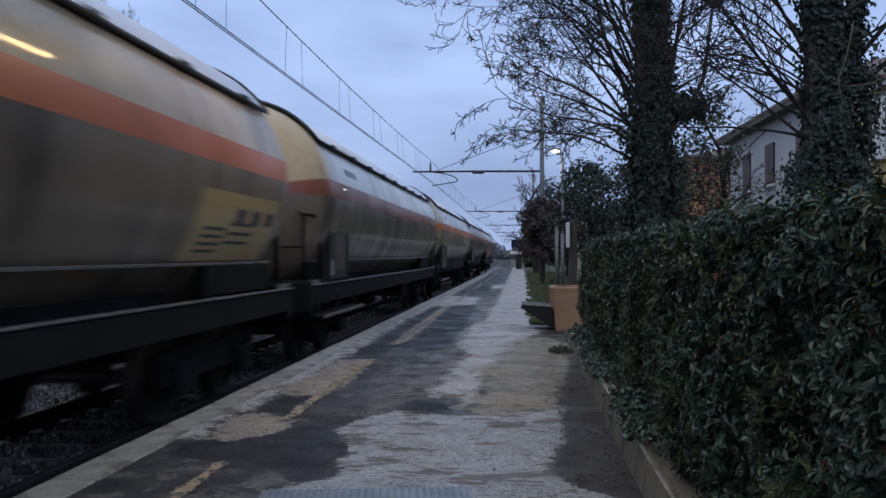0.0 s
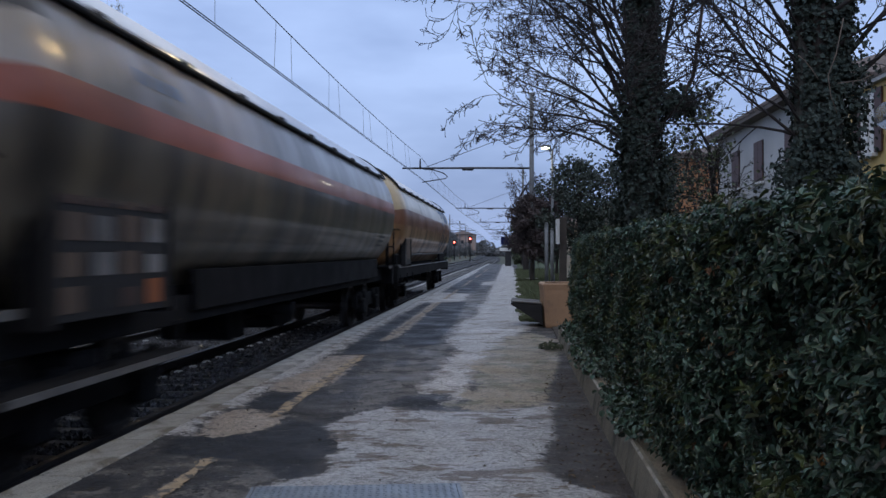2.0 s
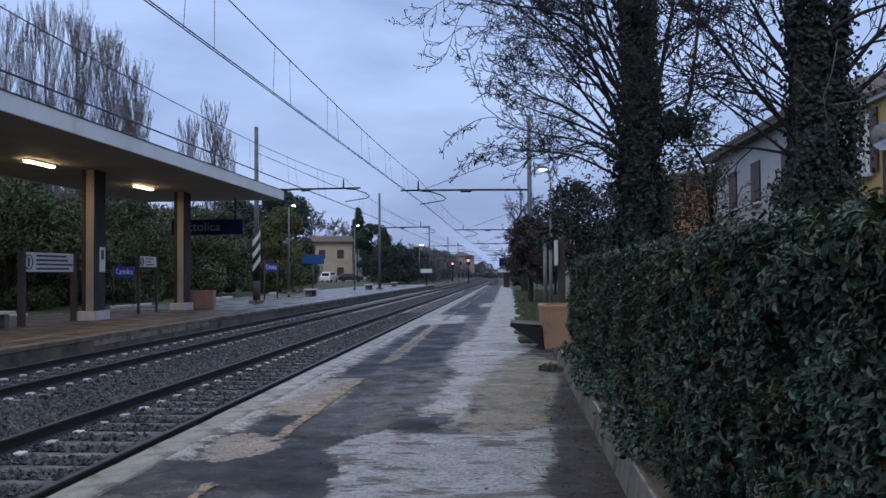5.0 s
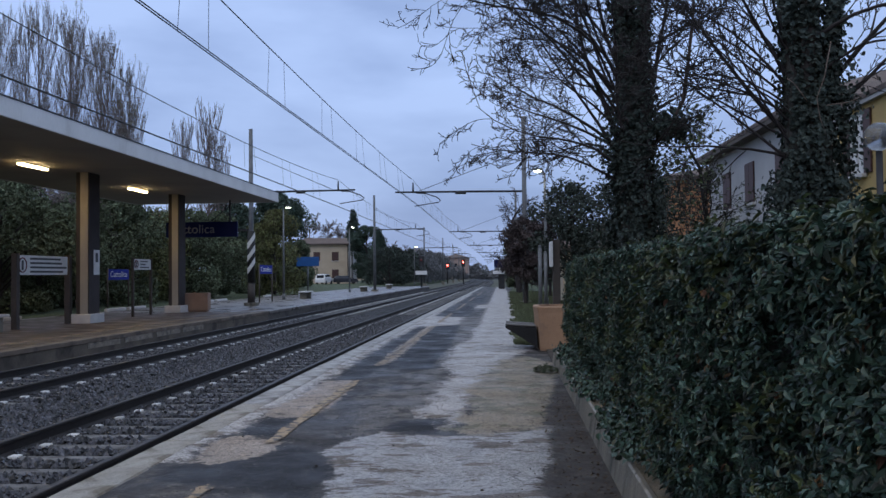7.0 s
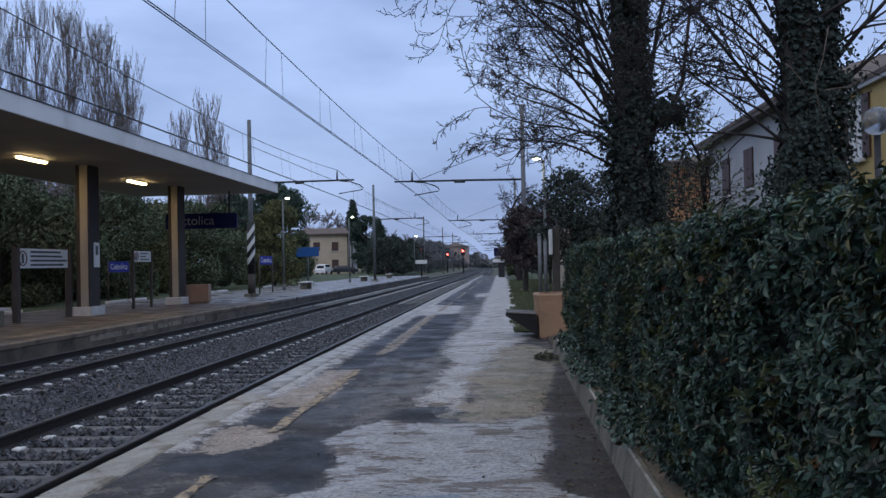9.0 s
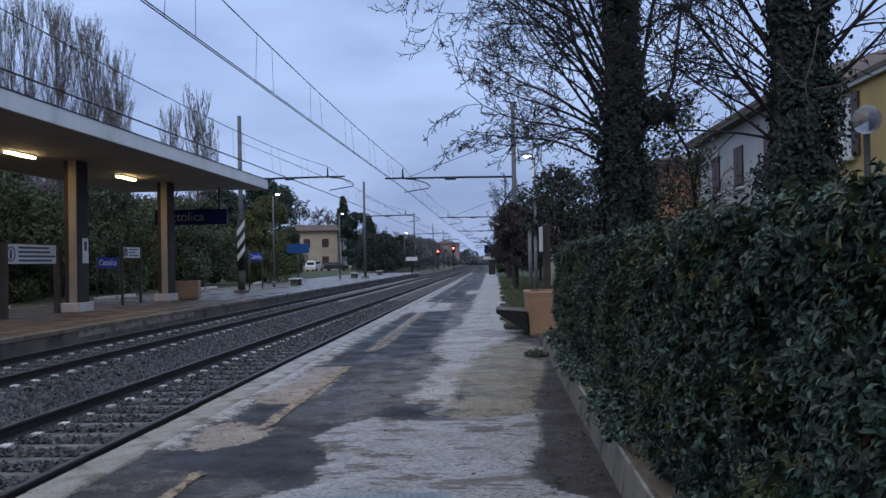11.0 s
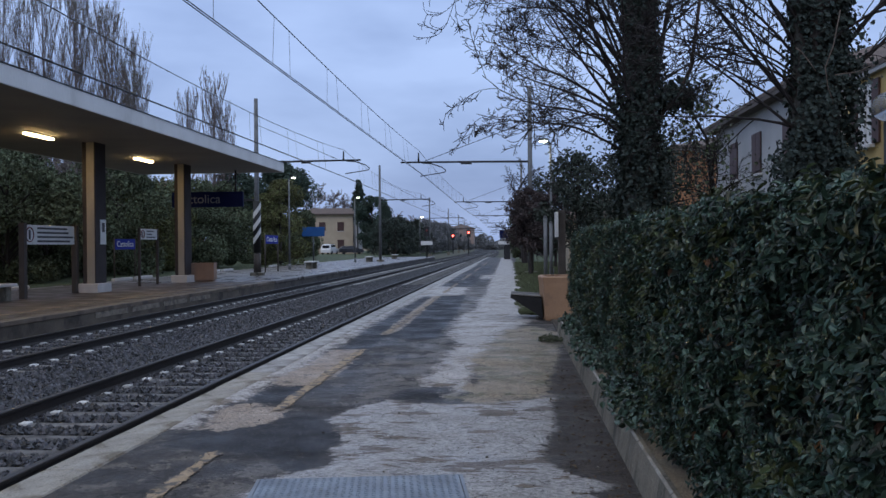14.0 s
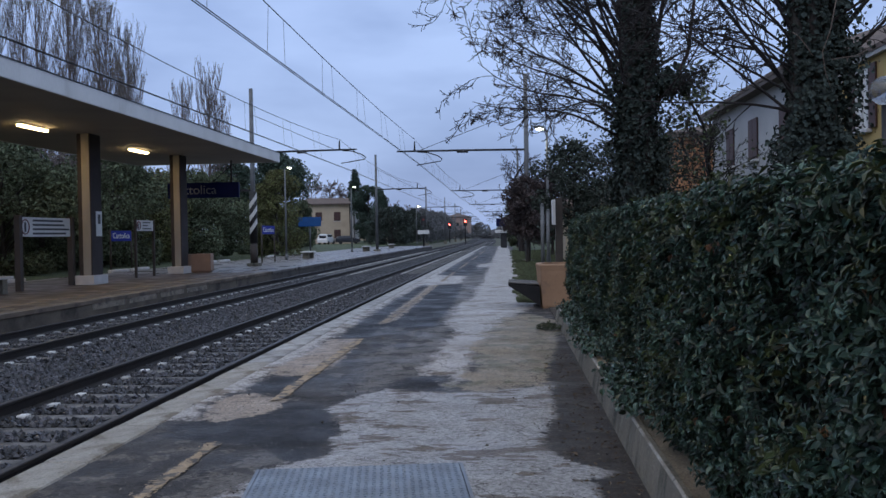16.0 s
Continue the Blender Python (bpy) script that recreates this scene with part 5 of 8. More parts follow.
def ivy_tree(x, y, seed, label, trunk_r, forks, limb_list, ivy_top, ivy_r, shrink, bare=0.0, bulge=None, kids=(0, 5, 7, 9)):
    rg = random.Random(seed)
    tree = thing("tree", label, "tree", "ivy-clad trees", at=pose(x, y, 0))
    trunk = []
    top = []
    for tx, ty, r0 in forks:
        pts = [Vector((0, 0, 0.0)), Vector((tx * 0.1, ty * 0.1, 2.2)), Vector((tx * 0.35, ty * 0.35, 4.0)), Vector((tx * 0.75, ty * 0.75, 6.2)), Vector((tx * 1.3, ty * 1.3, 9.5))]
        trunk.append((pts, [trunk_r, trunk_r * 0.85, r0, r0 * 0.8, r0 * 0.35]))
        top.append(pts)
    o = new("trunk", limbs_mesh(trunk, "trunk", BARK))
    o.parent = tree
    limbs = []
    for z, az, up, ln, r0, droop in limb_list:
        p = top[0][1].lerp(top[0][2], min(1, max(0, (z - 2.2) / 1.8))) if z < 4 else top[0][2].lerp(top[0][3], (z - 4) / 2.2)
        a = radians(az)
        d = Vector((math.cos(a) * math.cos(radians(up)), math.sin(a) * math.cos(radians(up)), math.sin(radians(up))))
        p = p + Vector((d.x, d.y, 0)).normalized() * 0.1
        grow(limbs, rg, Vector(p), d, ln, r0, 3, droop, 0.7, kids if d.x < 0.25 else (0, 3, 5, 5))
    o = new("crown", limbs_mesh(limbs, "crown", TWIG, 0.0066))
    o.parent = tree
    tagged(o, "bare spreading branches and twigs", kind="stuff")
    q = np.random.default_rng(seed)
    pts, nrm = [], []
    for i in range(21000):
        z = ivy_top * q.random() ** 0.85
        if z > shrink and q.random() < bare:
            continue
        a = q.uniform(0, 6.283)
        c = Vector((0, 0, 0))
        path = top[int(q.integers(0, len(top)))]
        for j in range(4):
            if path[j].z <= z <= path[j + 1].z:
                c = path[j].lerp(path[j + 1], (z - path[j].z) / (path[j + 1].z - path[j].z))
        rad = ivy_r * (0.74 + 0.8 * noise.noise(Vector((math.cos(a) * 1.3 + x, math.sin(a) * 1.3, z * 1.1))) + 0.25 * noise.noise(Vector((math.cos(a) * 4 + x, math.sin(a) * 4, z * 4)))) * (1.1 if z < shrink else max(0.34, 1.1 - 0.5 * (z - shrink))) + q.normal(0, 0.06) + (0.2 * q.random() if q.random() < 0.06 else 0)
        pts.append((c.x + math.cos(a) * rad, c.y + math.sin(a) * rad, z))
        nrm.append((math.cos(a), math.sin(a), 0.35))
    if bulge:
        for i in range(int(2600 * bulge[2])):
            d = Vector((q.normal(), q.normal(), q.normal())) * 0.55
            pts.append((bulge[0] + d.x * bulge[2], d.y * 0.3, bulge[1] + d.z * bulge[3]))
            nrm.append((d.x, d.y, 0.35))
    v, f = leaf_arrays(np.array(pts), np.array(nrm), 0.075, q, wide=0.85, spread=0.5)
    o = new("ivy", array_mesh("ivy", v, f, IVY))
    o.parent = tree
    tagged(o, "dense dark ivy round the trunk", kind="stuff")
    o = part("ivy_mat", Shape().tube([top[0][0], top[0][1], top[0][2], top[0][3]], [ivy_r * 0.62, ivy_r * 0.6, ivy_r * 0.34, ivy_r * 0.15], 10), CORE, tree)
    # ivy tufts on the lower limbs
    pts, nrm = [], []
    for pts0, rad0 in limbs:
        if rad0[0] < 0.045:
            continue
        for i in range(45):
            t = q.random() ** 1.6 * 0.4 * (len(pts0) - 1)
            j = int(t)
            c = pts0[j].lerp(pts0[j + 1], t - j)
            pts.append((c.x + q.normal(0, 0.09), c.y + q.normal(0, 0.09), c.z + q.normal(0, 0.09)))
            nrm.append((0, 0, 1))
    v, f = leaf_arrays(np.array(pts), np.array(nrm), 0.085, q, wide=0.8, spread=1.0)
    o = new("ivy_growth", array_mesh("ivy_growth", v, f, IVY))
    o.parent = tree
    tagged(o, kind="stuff")
    return tree


STEM_BROWN = material("reddish_stem_bark", (0.075, 0.045, 0.036), (0.05, 0.033, 0.028), 5, 40, 0.8, None, 0.3)
lrg = random.Random(21)
limbs1 = []
for i in range(19):
    k = (i + lrg.random()) / 19
    limbs1.append((2.95 + 2.5 * k, 180 + 48 * math.sin(i * 2.4) + lrg.uniform(-8, 8), lrg.uniform(38, 46) + 20 * k, lrg.uniform(3.0, 3.35) + 1.7 * k, lrg.uniform(0.026, 0.042), -0.15 - 0.05 * k))
for i in range(4):
    limbs1.append((3.2 + 2.9 * i / 4, lrg.uniform(-60, 60), lrg.uniform(20, 55), lrg.uniform(2.2, 3.0), lrg.uniform(0.025, 0.04), -0.05))
limbs1 += [(3.4, 5, 72, 4.5, 0.06, 0.05), (3.6, 175, 62, 4.0, 0.06, 0.03)]
tree1 = ivy_tree(2.48, 17.0, 5, "tall bare tree with its trunk wrapped in dark ivy", 0.32, ((-0.36, 0.1, 0.15), (0.24, -0.1, 0.14), (-0.05, 0.2, 0.12)), limbs1, 7.0, 0.50, 3.7, 0.25, (0.62, 4.1, 0.40, 0.26), (0, 5, 7, 9))
part("stem", Shape().tube([(0.2, 0, 3.6), (0.72, -0.05, 4.25), (0.90, -0.05, 4.6), (1.0, -0.05, 5.3), (1.10, -0.05, 6.1), (1.2, -0.05, 7.6)], [0.045, 0.042, 0.038, 0.034, 0.03, 0.018], 7), STEM_BROWN, tree1, "smooth reddish-brown side stem")
limbs2 = []
for i in range(16):
    k = (i + lrg.random()) / 16
    limbs2.append((2.8 + 2.0 * k, 180 + lrg.uniform(-55, 40), lrg.uniform(22, 40) + 22 * k, lrg.uniform(2.4, 3.4), lrg.uniform(0.014, 0.028), -0.16))
for i in range(3):
    limbs2.append((3.6 + 1.5 * i / 3, lrg.uniform(-50, 50), lrg.uniform(25, 55), lrg.uniform(1.8, 2.6), lrg.uniform(0.025, 0.045), 0.0))
limbs2 += [(3.3, 185, 48, 3.6, 0.04, 0.05), (3.6, 10, 55, 3.6, 0.05, 0.05), (4.2, 190, 66, 3.0, 0.035, 0.03)]
tree2 = ivy_tree(4.47, 13.5, 8, "bare tree with a forked trunk smothered in dark ivy", 0.33, ((-0.35, 0.1, 0.16), (0.15, -0.1, 0.17), (0.85, 0.1, 0.13)), limbs2, 5.6, 0.48, 2.6, 0.0, (0.52, 3.6, 0.30, 0.8), (0, 4, 6, 7))

VINE = material("pale_vine_stem", (0.16, 0.12, 0.095), (0.10, 0.078, 0.064), 5, 40, 0.8, None, 0.3)
for vine in (((0.18, 4.6), (0.08, 4.1), (-0.03, 3.79), (0.0, 3.5), (0.09, 3.27)),
             ((-0.44, 4.08), (-0.36, 4.02), (-0.25, 3.88), (-0.17, 3.74)),
             ((0.10, 3.68), (0.25, 3.70), (0.42, 3.72), (0.58, 3.80))):
    pts = [(x, -0.62 - 0.03 * math.sin(3 * i), z) for i, (x, z) in enumerate(vine)]
    part("vine", Shape().tube(pts, [0.008, 0.0075, 0.007, 0.006, 0.004][:len(pts)], 6), VINE, tree2, "bare pale climbing stem")


def leafy_tree(x, y, height, crown_r, mat, label, seed, trunk_h=None, count=5200, leaf=0.16, cone=0.0, trunk_r=0.14, group="", squash=1.0, name="tree", base=None):
    """Trunk, limbs and a crown of leaf clumps with gaps."""
    rg = random.Random(seed)
    q = np.random.default_rng(seed)
    tree = thing(name, label, "tree" if name == "tree" else name, group, at=pose(x, y, -0.05 if base is None else base))
    trunk_h = height * 0.3 if trunk_h is None else trunk_h
    limbs = [([Vector((0, 0, 0)), Vector((0.05, 0, trunk_h)), Vector((0, 0.05, height * 0.85))], [trunk_r, trunk_r * 0.8, trunk_r * 0.25])]
    clumps = []
    n = 130 if cone else 42
    for i in range(n):
        t = (i + rg.random()) / n
        z = trunk_h + (height - trunk_h) * t
        env = math.sqrt(max(0.03, 1 - (2 * t - 0.9) ** 2 * 0.8)) if not cone else (1.02 - t) * (1 - cone) + cone * math.sqrt(max(0.0, 1 - t))
        a = rg.uniform(0, 6.283)
        rr = crown_r * env * math.sqrt(rg.uniform(0.15, 1.0))
        c = Vector((math.cos(a) * rr, math.sin(a) * rr * squash, z))
        clumps.append((c, crown_r * rg.uniform(0.2, 0.42) * (0.5 + 0.5 * env) * (0.4 if cone else 1)))
        limbs.append(([Vector((0, 0, max(trunk_h * 0.7, z - rr * 0.6))), c * 0.5 + Vector((0, 0, z * 0.45)), c], [trunk_r * 0.35, trunk_r * 0.2, 0.012]))
    o = new("trunk", limbs_mesh(limbs, "trunk", BARK))
    o.parent = tree
    per = count // n
    P, N = [], []
    for c, cr in clumps:
        v = q.normal(0, 1, (per, 3))
        v /= np.linalg.norm(v, axis=1, keepdims=True)
        rad = cr * (0.55 + 0.6 * q.random((per, 1)) ** 0.6)
        P.append(np.array(tuple(c)) + v * rad * np.array([1, 1, 0.8]))
        N.append(v + np.array([0, 0, 0.4]))
    v, f = leaf_arrays(np.concatenate(P), np.concatenate(N), leaf, q, wide=0.6, spread=0.7)
    o = new("crown", array_mesh("crown", v, f, mat))
    o.parent = tree
    tagged(o, kind="stuff")
    return tree


def conifer(x, y, height, reach, label, seed):
    """Whorls of drooping boughs on a straight stem, with hanging needle sprays."""
    rg = random.Random(seed)
    q = np.random.default_rng(seed)
    tree = thing("tree", label, "tree", "conifers", at=pose(x, y, -0.05))
    limbs = [([Vector((0, 0, 0)), Vector((0, 0.04, height * 0.5)), Vector((0.05, 0, height))], [0.2, 0.13, 0.015])]
    P = []
    for i in range(120):
        t = (i + rg.random()) / 120
        z = 0.8 + (height - 1.0) * t
        ln = reach * (1 - t) ** 0.85 * rg.uniform(0.5, 1.12) + 0.18
        a = i * 2.4 + rg.uniform(-0.4, 0.4)
        tip = Vector((math.cos(a) * ln, math.sin(a) * ln, z - ln * rg.uniform(0.05, 0.35)))
        mid = Vector((math.cos(a) * ln * 0.55, math.sin(a) * ln * 0.55, z + ln * 0.08))
        limbs.append(([Vector((0, 0, z)), mid, tip], [0.045, 0.03, 0.01]))
        m = int(90 + 170 * ln / reach)
        u = q.random(m) ** 0.7
        line = np.where(u[:, None] < 0.55, np.array(mid) * (u[:, None] / 0.55), np.array(mid) + (np.array(tip) - np.array(mid)) * ((u[:, None] - 0.55) / 0.45))
        line[:, 2] = np.where(u < 0.55, z + (mid.z - z) * u / 0.55, line[:, 2])
        P.append(line + q.normal(0, 1, (m, 3)) * np.array([0.16, 0.16, 0.13]))
    o = new("trunk", limbs_mesh(limbs, "trunk", BARK))
    o.parent = tree
    P = np.concatenate(P)
    v, f = leaf_arrays(P, np.tile([0.0, -0.5, 0.6], (len(P), 1)), 0.3, q, wide=0.42, spread=0.9)
    o = new("crown", array_mesh("crown", v, f, PINE))
    o.parent = tree
    tagged(o, kind="stuff")
    return tree


def bare_tree(x, y, height, label, seed, group, leaf_count=900, thin=0.012, upright=True, mat=POPLAR_BARK, lmat=POPLAR_LEAF, leaf=0.17, stout=1.0):
    rg = random.Random(seed)
    tree = thing("tree", label, "tree", group, at=pose(x, y, -0.1))
    limbs = []
    pts = [Vector((rg.uniform(-0.2, 0.2) * i, rg.uniform(-0.2, 0.2) * i, height * i / 4 * 0.97)) for i in range(5)]
    limbs.append((pts, [w * stout for w in (0.26, 0.2, 0.14, 0.08, 0.02)]))
    for i in range(42):
        t = 0.08 + 0.85 * (i + rg.random()) / 42
        j = min(3, int(t * 4))
        p = pts[j].lerp(pts[j + 1], t * 4 - j)
        a = rg.uniform(0, 6.283)
        tilt = radians(rg.uniform(75, 84) if upright else rg.uniform(20, 55))
        d = Vector((math.cos(a) * math.cos(tilt), math.sin(a) * math.cos(tilt), math.sin(tilt)))
        grow(limbs, rg, p, d, height * (rg.uniform(0.17, 0.28) if upright else rg.uniform(0.22, 0.36)) * (1.1 - 0.55 * t), 0.07 * stout * (1.1 - t), 2, 0.1 if upright else -0.05, 0.2 if upright else 0.7, (0, 5, 8))
    o = new("crown", limbs_mesh(limbs, "crown", mat, thin))
    o.parent = tree
    tagged(o, kind="stuff")
    if leaf_count:
        q = np.random.default_rng(seed)
        ends = [l for l in limbs if l[1][0] < 0.03]
        P = []
        for i in range(leaf_count):
            l = ends[int(q.integers(0, len(ends)))][0]
            c = l[int(q.integers(1, len(l)))]
            P.append((c.x + q.normal(0, 0.12), c.y + q.normal(0, 0.12), c.z + q.normal(0, 0.12)))
        v, f = leaf_arrays(np.array(P), np.tile([0.0, -1, 0.3], (len(P), 1)), leaf, q, wide=0.8, spread=1.0)
        o = new("foliage", array_mesh("foliage", v, f, lmat))
        o.parent = tree
        tagged(o, "sparse withered leaves", kind="stuff")
    return tree


def poplar(x, y, height, label, seed, leaves):
    """A columnar tree of many close, steep, nearly straight shoots."""
    rg = random.Random(seed)
    tree = thing("tree", label, "tree", "poplars", at=pose(x, y, -0.1))
    lean = Vector((rg.uniform(-0.02, 0.02), rg.uniform(-0.02, 0.02), 1))
    limbs = [([lean * (height * 0.97 * i / 5) for i in range(6)], [0.3, 0.22, 0.16, 0.11, 0.06, 0.015])]

    def shoot(p, a, tilt, ln, r0, level):
        pts, rad = [p.copy()], [r0]
        for i in range(4):
            tl = radians(tilt + (88 - tilt) * i / 5)
            aa = a + rg.gauss(0, 0.18)
            p = p + Vector((math.cos(aa) * math.cos(tl), math.sin(aa) * math.cos(tl), math.sin(tl))) * (ln / 4)
            pts.append(p.copy())
            rad.append(r0 * (1 - 0.85 * (i + 1) / 4))
        limbs.append((pts, rad))
        if level:
            for k in range(8 if level == 2 else 4):
                t = 0.15 + 0.8 * (k + rg.random()) / (8 if level == 2 else 4)
                i = min(3, int(t * 4))
                shoot(pts[i].lerp(pts[i + 1], t * 4 - i), rg.uniform(0, 6.283), rg.uniform(66, 82), ln * rg.uniform(0.22, 0.38), r0 * 0.4, level - 1)

    for i in range(44):
        t = 0.10 + 0.84 * (i + rg.random()) / 44
        shoot(lean * (height * 0.97 * t), rg.uniform(0, 6.283), rg.uniform(58, 74), min(height * rg.uniform(0.2, 0.3), height * (1.0 - t) + 0.8), 0.075 * (1.15 - t), 2)
    o = new("crown", limbs_mesh(limbs, "crown", POPLAR_BARK, 0.013))
    o.parent = tree
    tagged(o, "close steep bare shoots", kind="stuff")
    q = np.random.default_rng(seed)
    ends = [l for l in limbs if l[1][0] < 0.03]
    P = []
    for i in range(leaves):
        l = ends[int(q.integers(0, len(ends)))][0]
        c = l[int(q.integers(1, len(l)))]
        if q.random() < 0.25 + 0.75 * c.z / height:
            P.append((c.x + q.normal(0, 0.1), c.y + q.normal(0, 0.1), c.z + q.normal(0, 0.12)))
    v, f = leaf_arrays(np.array(P), np.tile([0.0, -1, 0.3], (len(P), 1)), 0.085, q, wide=0.7, spread=1.0)
    o = new("foliage", array_mesh("foliage", v, f, POPLAR_LEAF))
    o.parent = tree
    tagged(o, "sparse withered leaves", kind="stuff")


# evergreen trees beside the near platform
leafy_tree(2.3, 31.0, 4.45, 1.45, OAK_LEAF, "dark evergreen oak beside the platform path", 31, 1.3, 6500, 0.12, group="evergreens")
leafy_tree(3.9, 27.0, 5.0, 1.6, OAK_LEAF, "dark evergreen oak beside the platform path", 32, 1.2, 4200, 0.10, group="evergreens")
leafy_tree(4.6, 36.0, 5.0, 1.9, OAK_LEAF, "dark evergreen oak beside the platform path", 33, 1.2, 6000, 0.14, group="evergreens")
leafy_tree(0.80, 39.2, 3.75, 1.0, PLUM_LEAF, "dark purple-leaved plum tree", 35, 1.25, 8500, 0.11, trunk_r=0.09, group="plum trees")
leafy_tree(2.5, 52.0, 4.9, 1.6, PLUM_LEAF, "dark purple-leaved plum tree", 36, 1.3, 7500, 0.15, trunk_r=0.10, group="plum trees")
leafy_tree(2.6, 68.0, 5.0, 1.7, PLUM_LEAF, "dark purple-leaved plum tree", 37, 1.2, 6500, 0.17, trunk_r=0.10, group="plum trees")
leafy_tree(0.75, 80.0, 3.9, 1.1, EVERGREEN, "dark evergreen shrub at the platform end", 38, 0.3, 4200, 0.16, group="evergreens")
leafy_tree(2.0, 95.0, 6.0, 2.2, EVERGREEN, "dark evergreen tree at the platform end", 39, 0.8, 4200, 0.2, group="evergreens")
bare_tree(0.9, 62.0, 7.2, "small bare tree behind the plum trees", 40, "bare trees", 0, 0.012, False, TWIG)
bare_tree(1.6, 75.0, 7.5, "small bare tree behind the plum trees", 41, "bare trees", 0, 0.014, False, TWIG)

bare_tree(4.6, 21.0, 5.3, "small twiggy garden tree with a few yellow-green leaves", 43, "bare trees", 1000, 0.005, False, TWIG, LEAF_YOUNG, 0.09, 0.5)

# thicket and trees behind the far platform
k = 0
for x, y, hgt, rad, mat, lab in (
        (-21.5, 26, 5.6, 2.6, EVERGREEN, "dense dark evergreen bush behind the platform"),
        (-22.5, 31, 6.2, 2.8, EVERGREEN, "dense dark evergreen bush behind the platform"),
        (-21.5, 36, 5.6, 2.7, EVERGREEN, "dense dark evergreen bush behind the platform"),
        (-22.5, 41, 5.0, 2.9, EVERGREEN, "dense dark evergreen bush behind the platform"),
        (-21.5, 46.5, 6.2, 2.9, EVERGREEN, "dense dark evergreen bush behind the platform"),
        (-22.5, 52, 5.4, 2.8, OLIVE_LEAF, "olive-green bush behind the platform"),
        (-21.5, 57, 5.6, 2.8, EVERGREEN, "dense dark evergreen bush behind the platform"),
        (-21.3, 62, 5.9, 2.6, EVERGREEN, "dense dark evergreen bush behind the platform"),
        (-18.2, 68, 6.5, 2.5, OLIVE_LEAF, "rounded olive-green tree behind the platform"),
        (-20.0, 21, 5.4, 2.4, EVERGREEN, "dense dark evergreen bush behind the platform"),
        (-22.3, 75, 4.2, 2.4, EVERGREEN, "dense dark evergreen bush behind the platform"),
        (-24.5, 90, 4.4, 2.6, EVERGREEN, "dense dark evergreen bush behind the platform"),
        (-27.6, 115, 6.0, 2.4, EVERGREEN, "dense dark evergreen bush behind the platform"),
        (-26.0, 108, 3.3, 1.9, EVERGREEN, "dense dark evergreen bush behind the platform"),
        (-27.0, 100, 3.6, 2.2, EVERGREEN, "dense dark evergreen bush behind the platform")):
    leafy_tree(x, y, hgt, rad, mat, lab, 60 + k, 0.15, 15500, 0.17, group="bushes", name="bush" if hgt < 6.5 else "tree")
    k += 1
for i in range(7):
    leafy_tree(-26.5 + (i % 2), 24 + i * 7.0, 5.6 if i > 3 else 4.2 + (i % 3) * 0.3, 3.2, EVERGREEN, "dark bush deeper in the thicket", 340 + i, 0.15, 8000, 0.25, group="bushes", name="bush")
leafy_tree(-26.3, 98, 10.4, 3.6, PINE, "umbrella pine with a broad dark crown", 80, 6.0, 9000, 0.3, trunk_r=0.25)
leafy_tree(-29.5, 92, 9.0, 3.6, PINE, "dark pine behind the bushes", 81, 4.5, 7000, 0.3, trunk_r=0.25)
conifer(-32.6, 186, 15.6, 4.8, "dark pointed conifer beyond the far platform", 82)
conifer(-23.3, 160, 9.6, 4.2, "broad dark conifer behind the lamp posts", 83)
leafy_tree(-26.2, 164, 10.4, 3.4, PINE, "dark round-headed pine beside the cream house", 84, 1.2, 12000, 0.3, trunk_r=0.2, group="conifers")
for i in range(12):
    rg = random.Random(100 + i)
    leafy_tree(-18.0 - rg.uniform(0, 1.2) + bend(136 + i * 14), 136 + i * 14, rg.uniform(4.8, 6.2) * (1 + 0.03 * i), rg.uniform(2.6, 3.8), OAK_LEAF if i < 3 else HAZED_WOOD, "dark roadside bush along the railway" if i < 3 else "bush along the railway paled grey for distance haze", 110 + i, 0.2, 3600, 0.34, group="lineside bushes", name="bush")
for i in range(2, 10):
    rg = random.Random(130 + i)
    bare_tree(-21.0 - rg.uniform(0, 6) + bend(130 + i * 18), 130 + i * 18, rg.uniform(7, 10), "grey bare tree along the railway", 140 + i, "lineside bare trees", 0, 0.03, False, POPLAR_BARK)
for i in range(10):
    rg = random.Random(160 + i)
    leafy_tree(3.0 + rg.uniform(0, 5) + bend(105 + i * 17), 105 + i * 17, rg.uniform(4.5, 7.5), rg.uniform(2.4, 3.6), OAK_LEAF, "dark trees beyond the platform end", 170 + i, 0.4, 3000, 0.36, group="lineside bushes")
for i, (x, y, hgt) in enumerate(((-58.2, 91, 29), (-56.0, 92, 28), (-53.6, 89, 29.5), (-51.3, 91, 29), (-49.2, 90, 30), (-47.0, 92, 29), (-45.0, 89, 28.6), (-43.2, 91, 27.2), (-41.4, 89, 25.6), (-39.9, 91, 23.4), (-38.9, 89, 19.2), (-33.9, 90, 17.2), (-31.0, 90, 19.0), (-30.0, 91, 16.0))):
    poplar(x, y, hgt, "tall thinly leaved poplar behind the station", 200 + i, 5200 if i < 11 else 1500)
for i in range(3):
    bare_tree(-43.0 + i * 3.2, 192 + 3 * i, 14.5 - 0.6 * i, "grey bare tree behind the cream house", 250 + i, "lineside bare trees", 0, 0.04, False, POPLAR_BARK)
for i in range(6):
    bare_tree(-33.5 + i * 2.3, 318 + 3 * (i % 3), 11.5 - 0.7 * i, "brown bare tree beyond the bend", 260 + i, "lineside bare trees", 0, 0.06, False, POPLAR_BARK)
for i in range(6):
    bare_tree(-25.0 - (i % 2) * 1.4, 37 + i * 3.2, 9.0, "leafless brown-stemmed tree in the thicket", 240 + i, "bare trees", 350, 0.016, False, POPLAR_BARK)
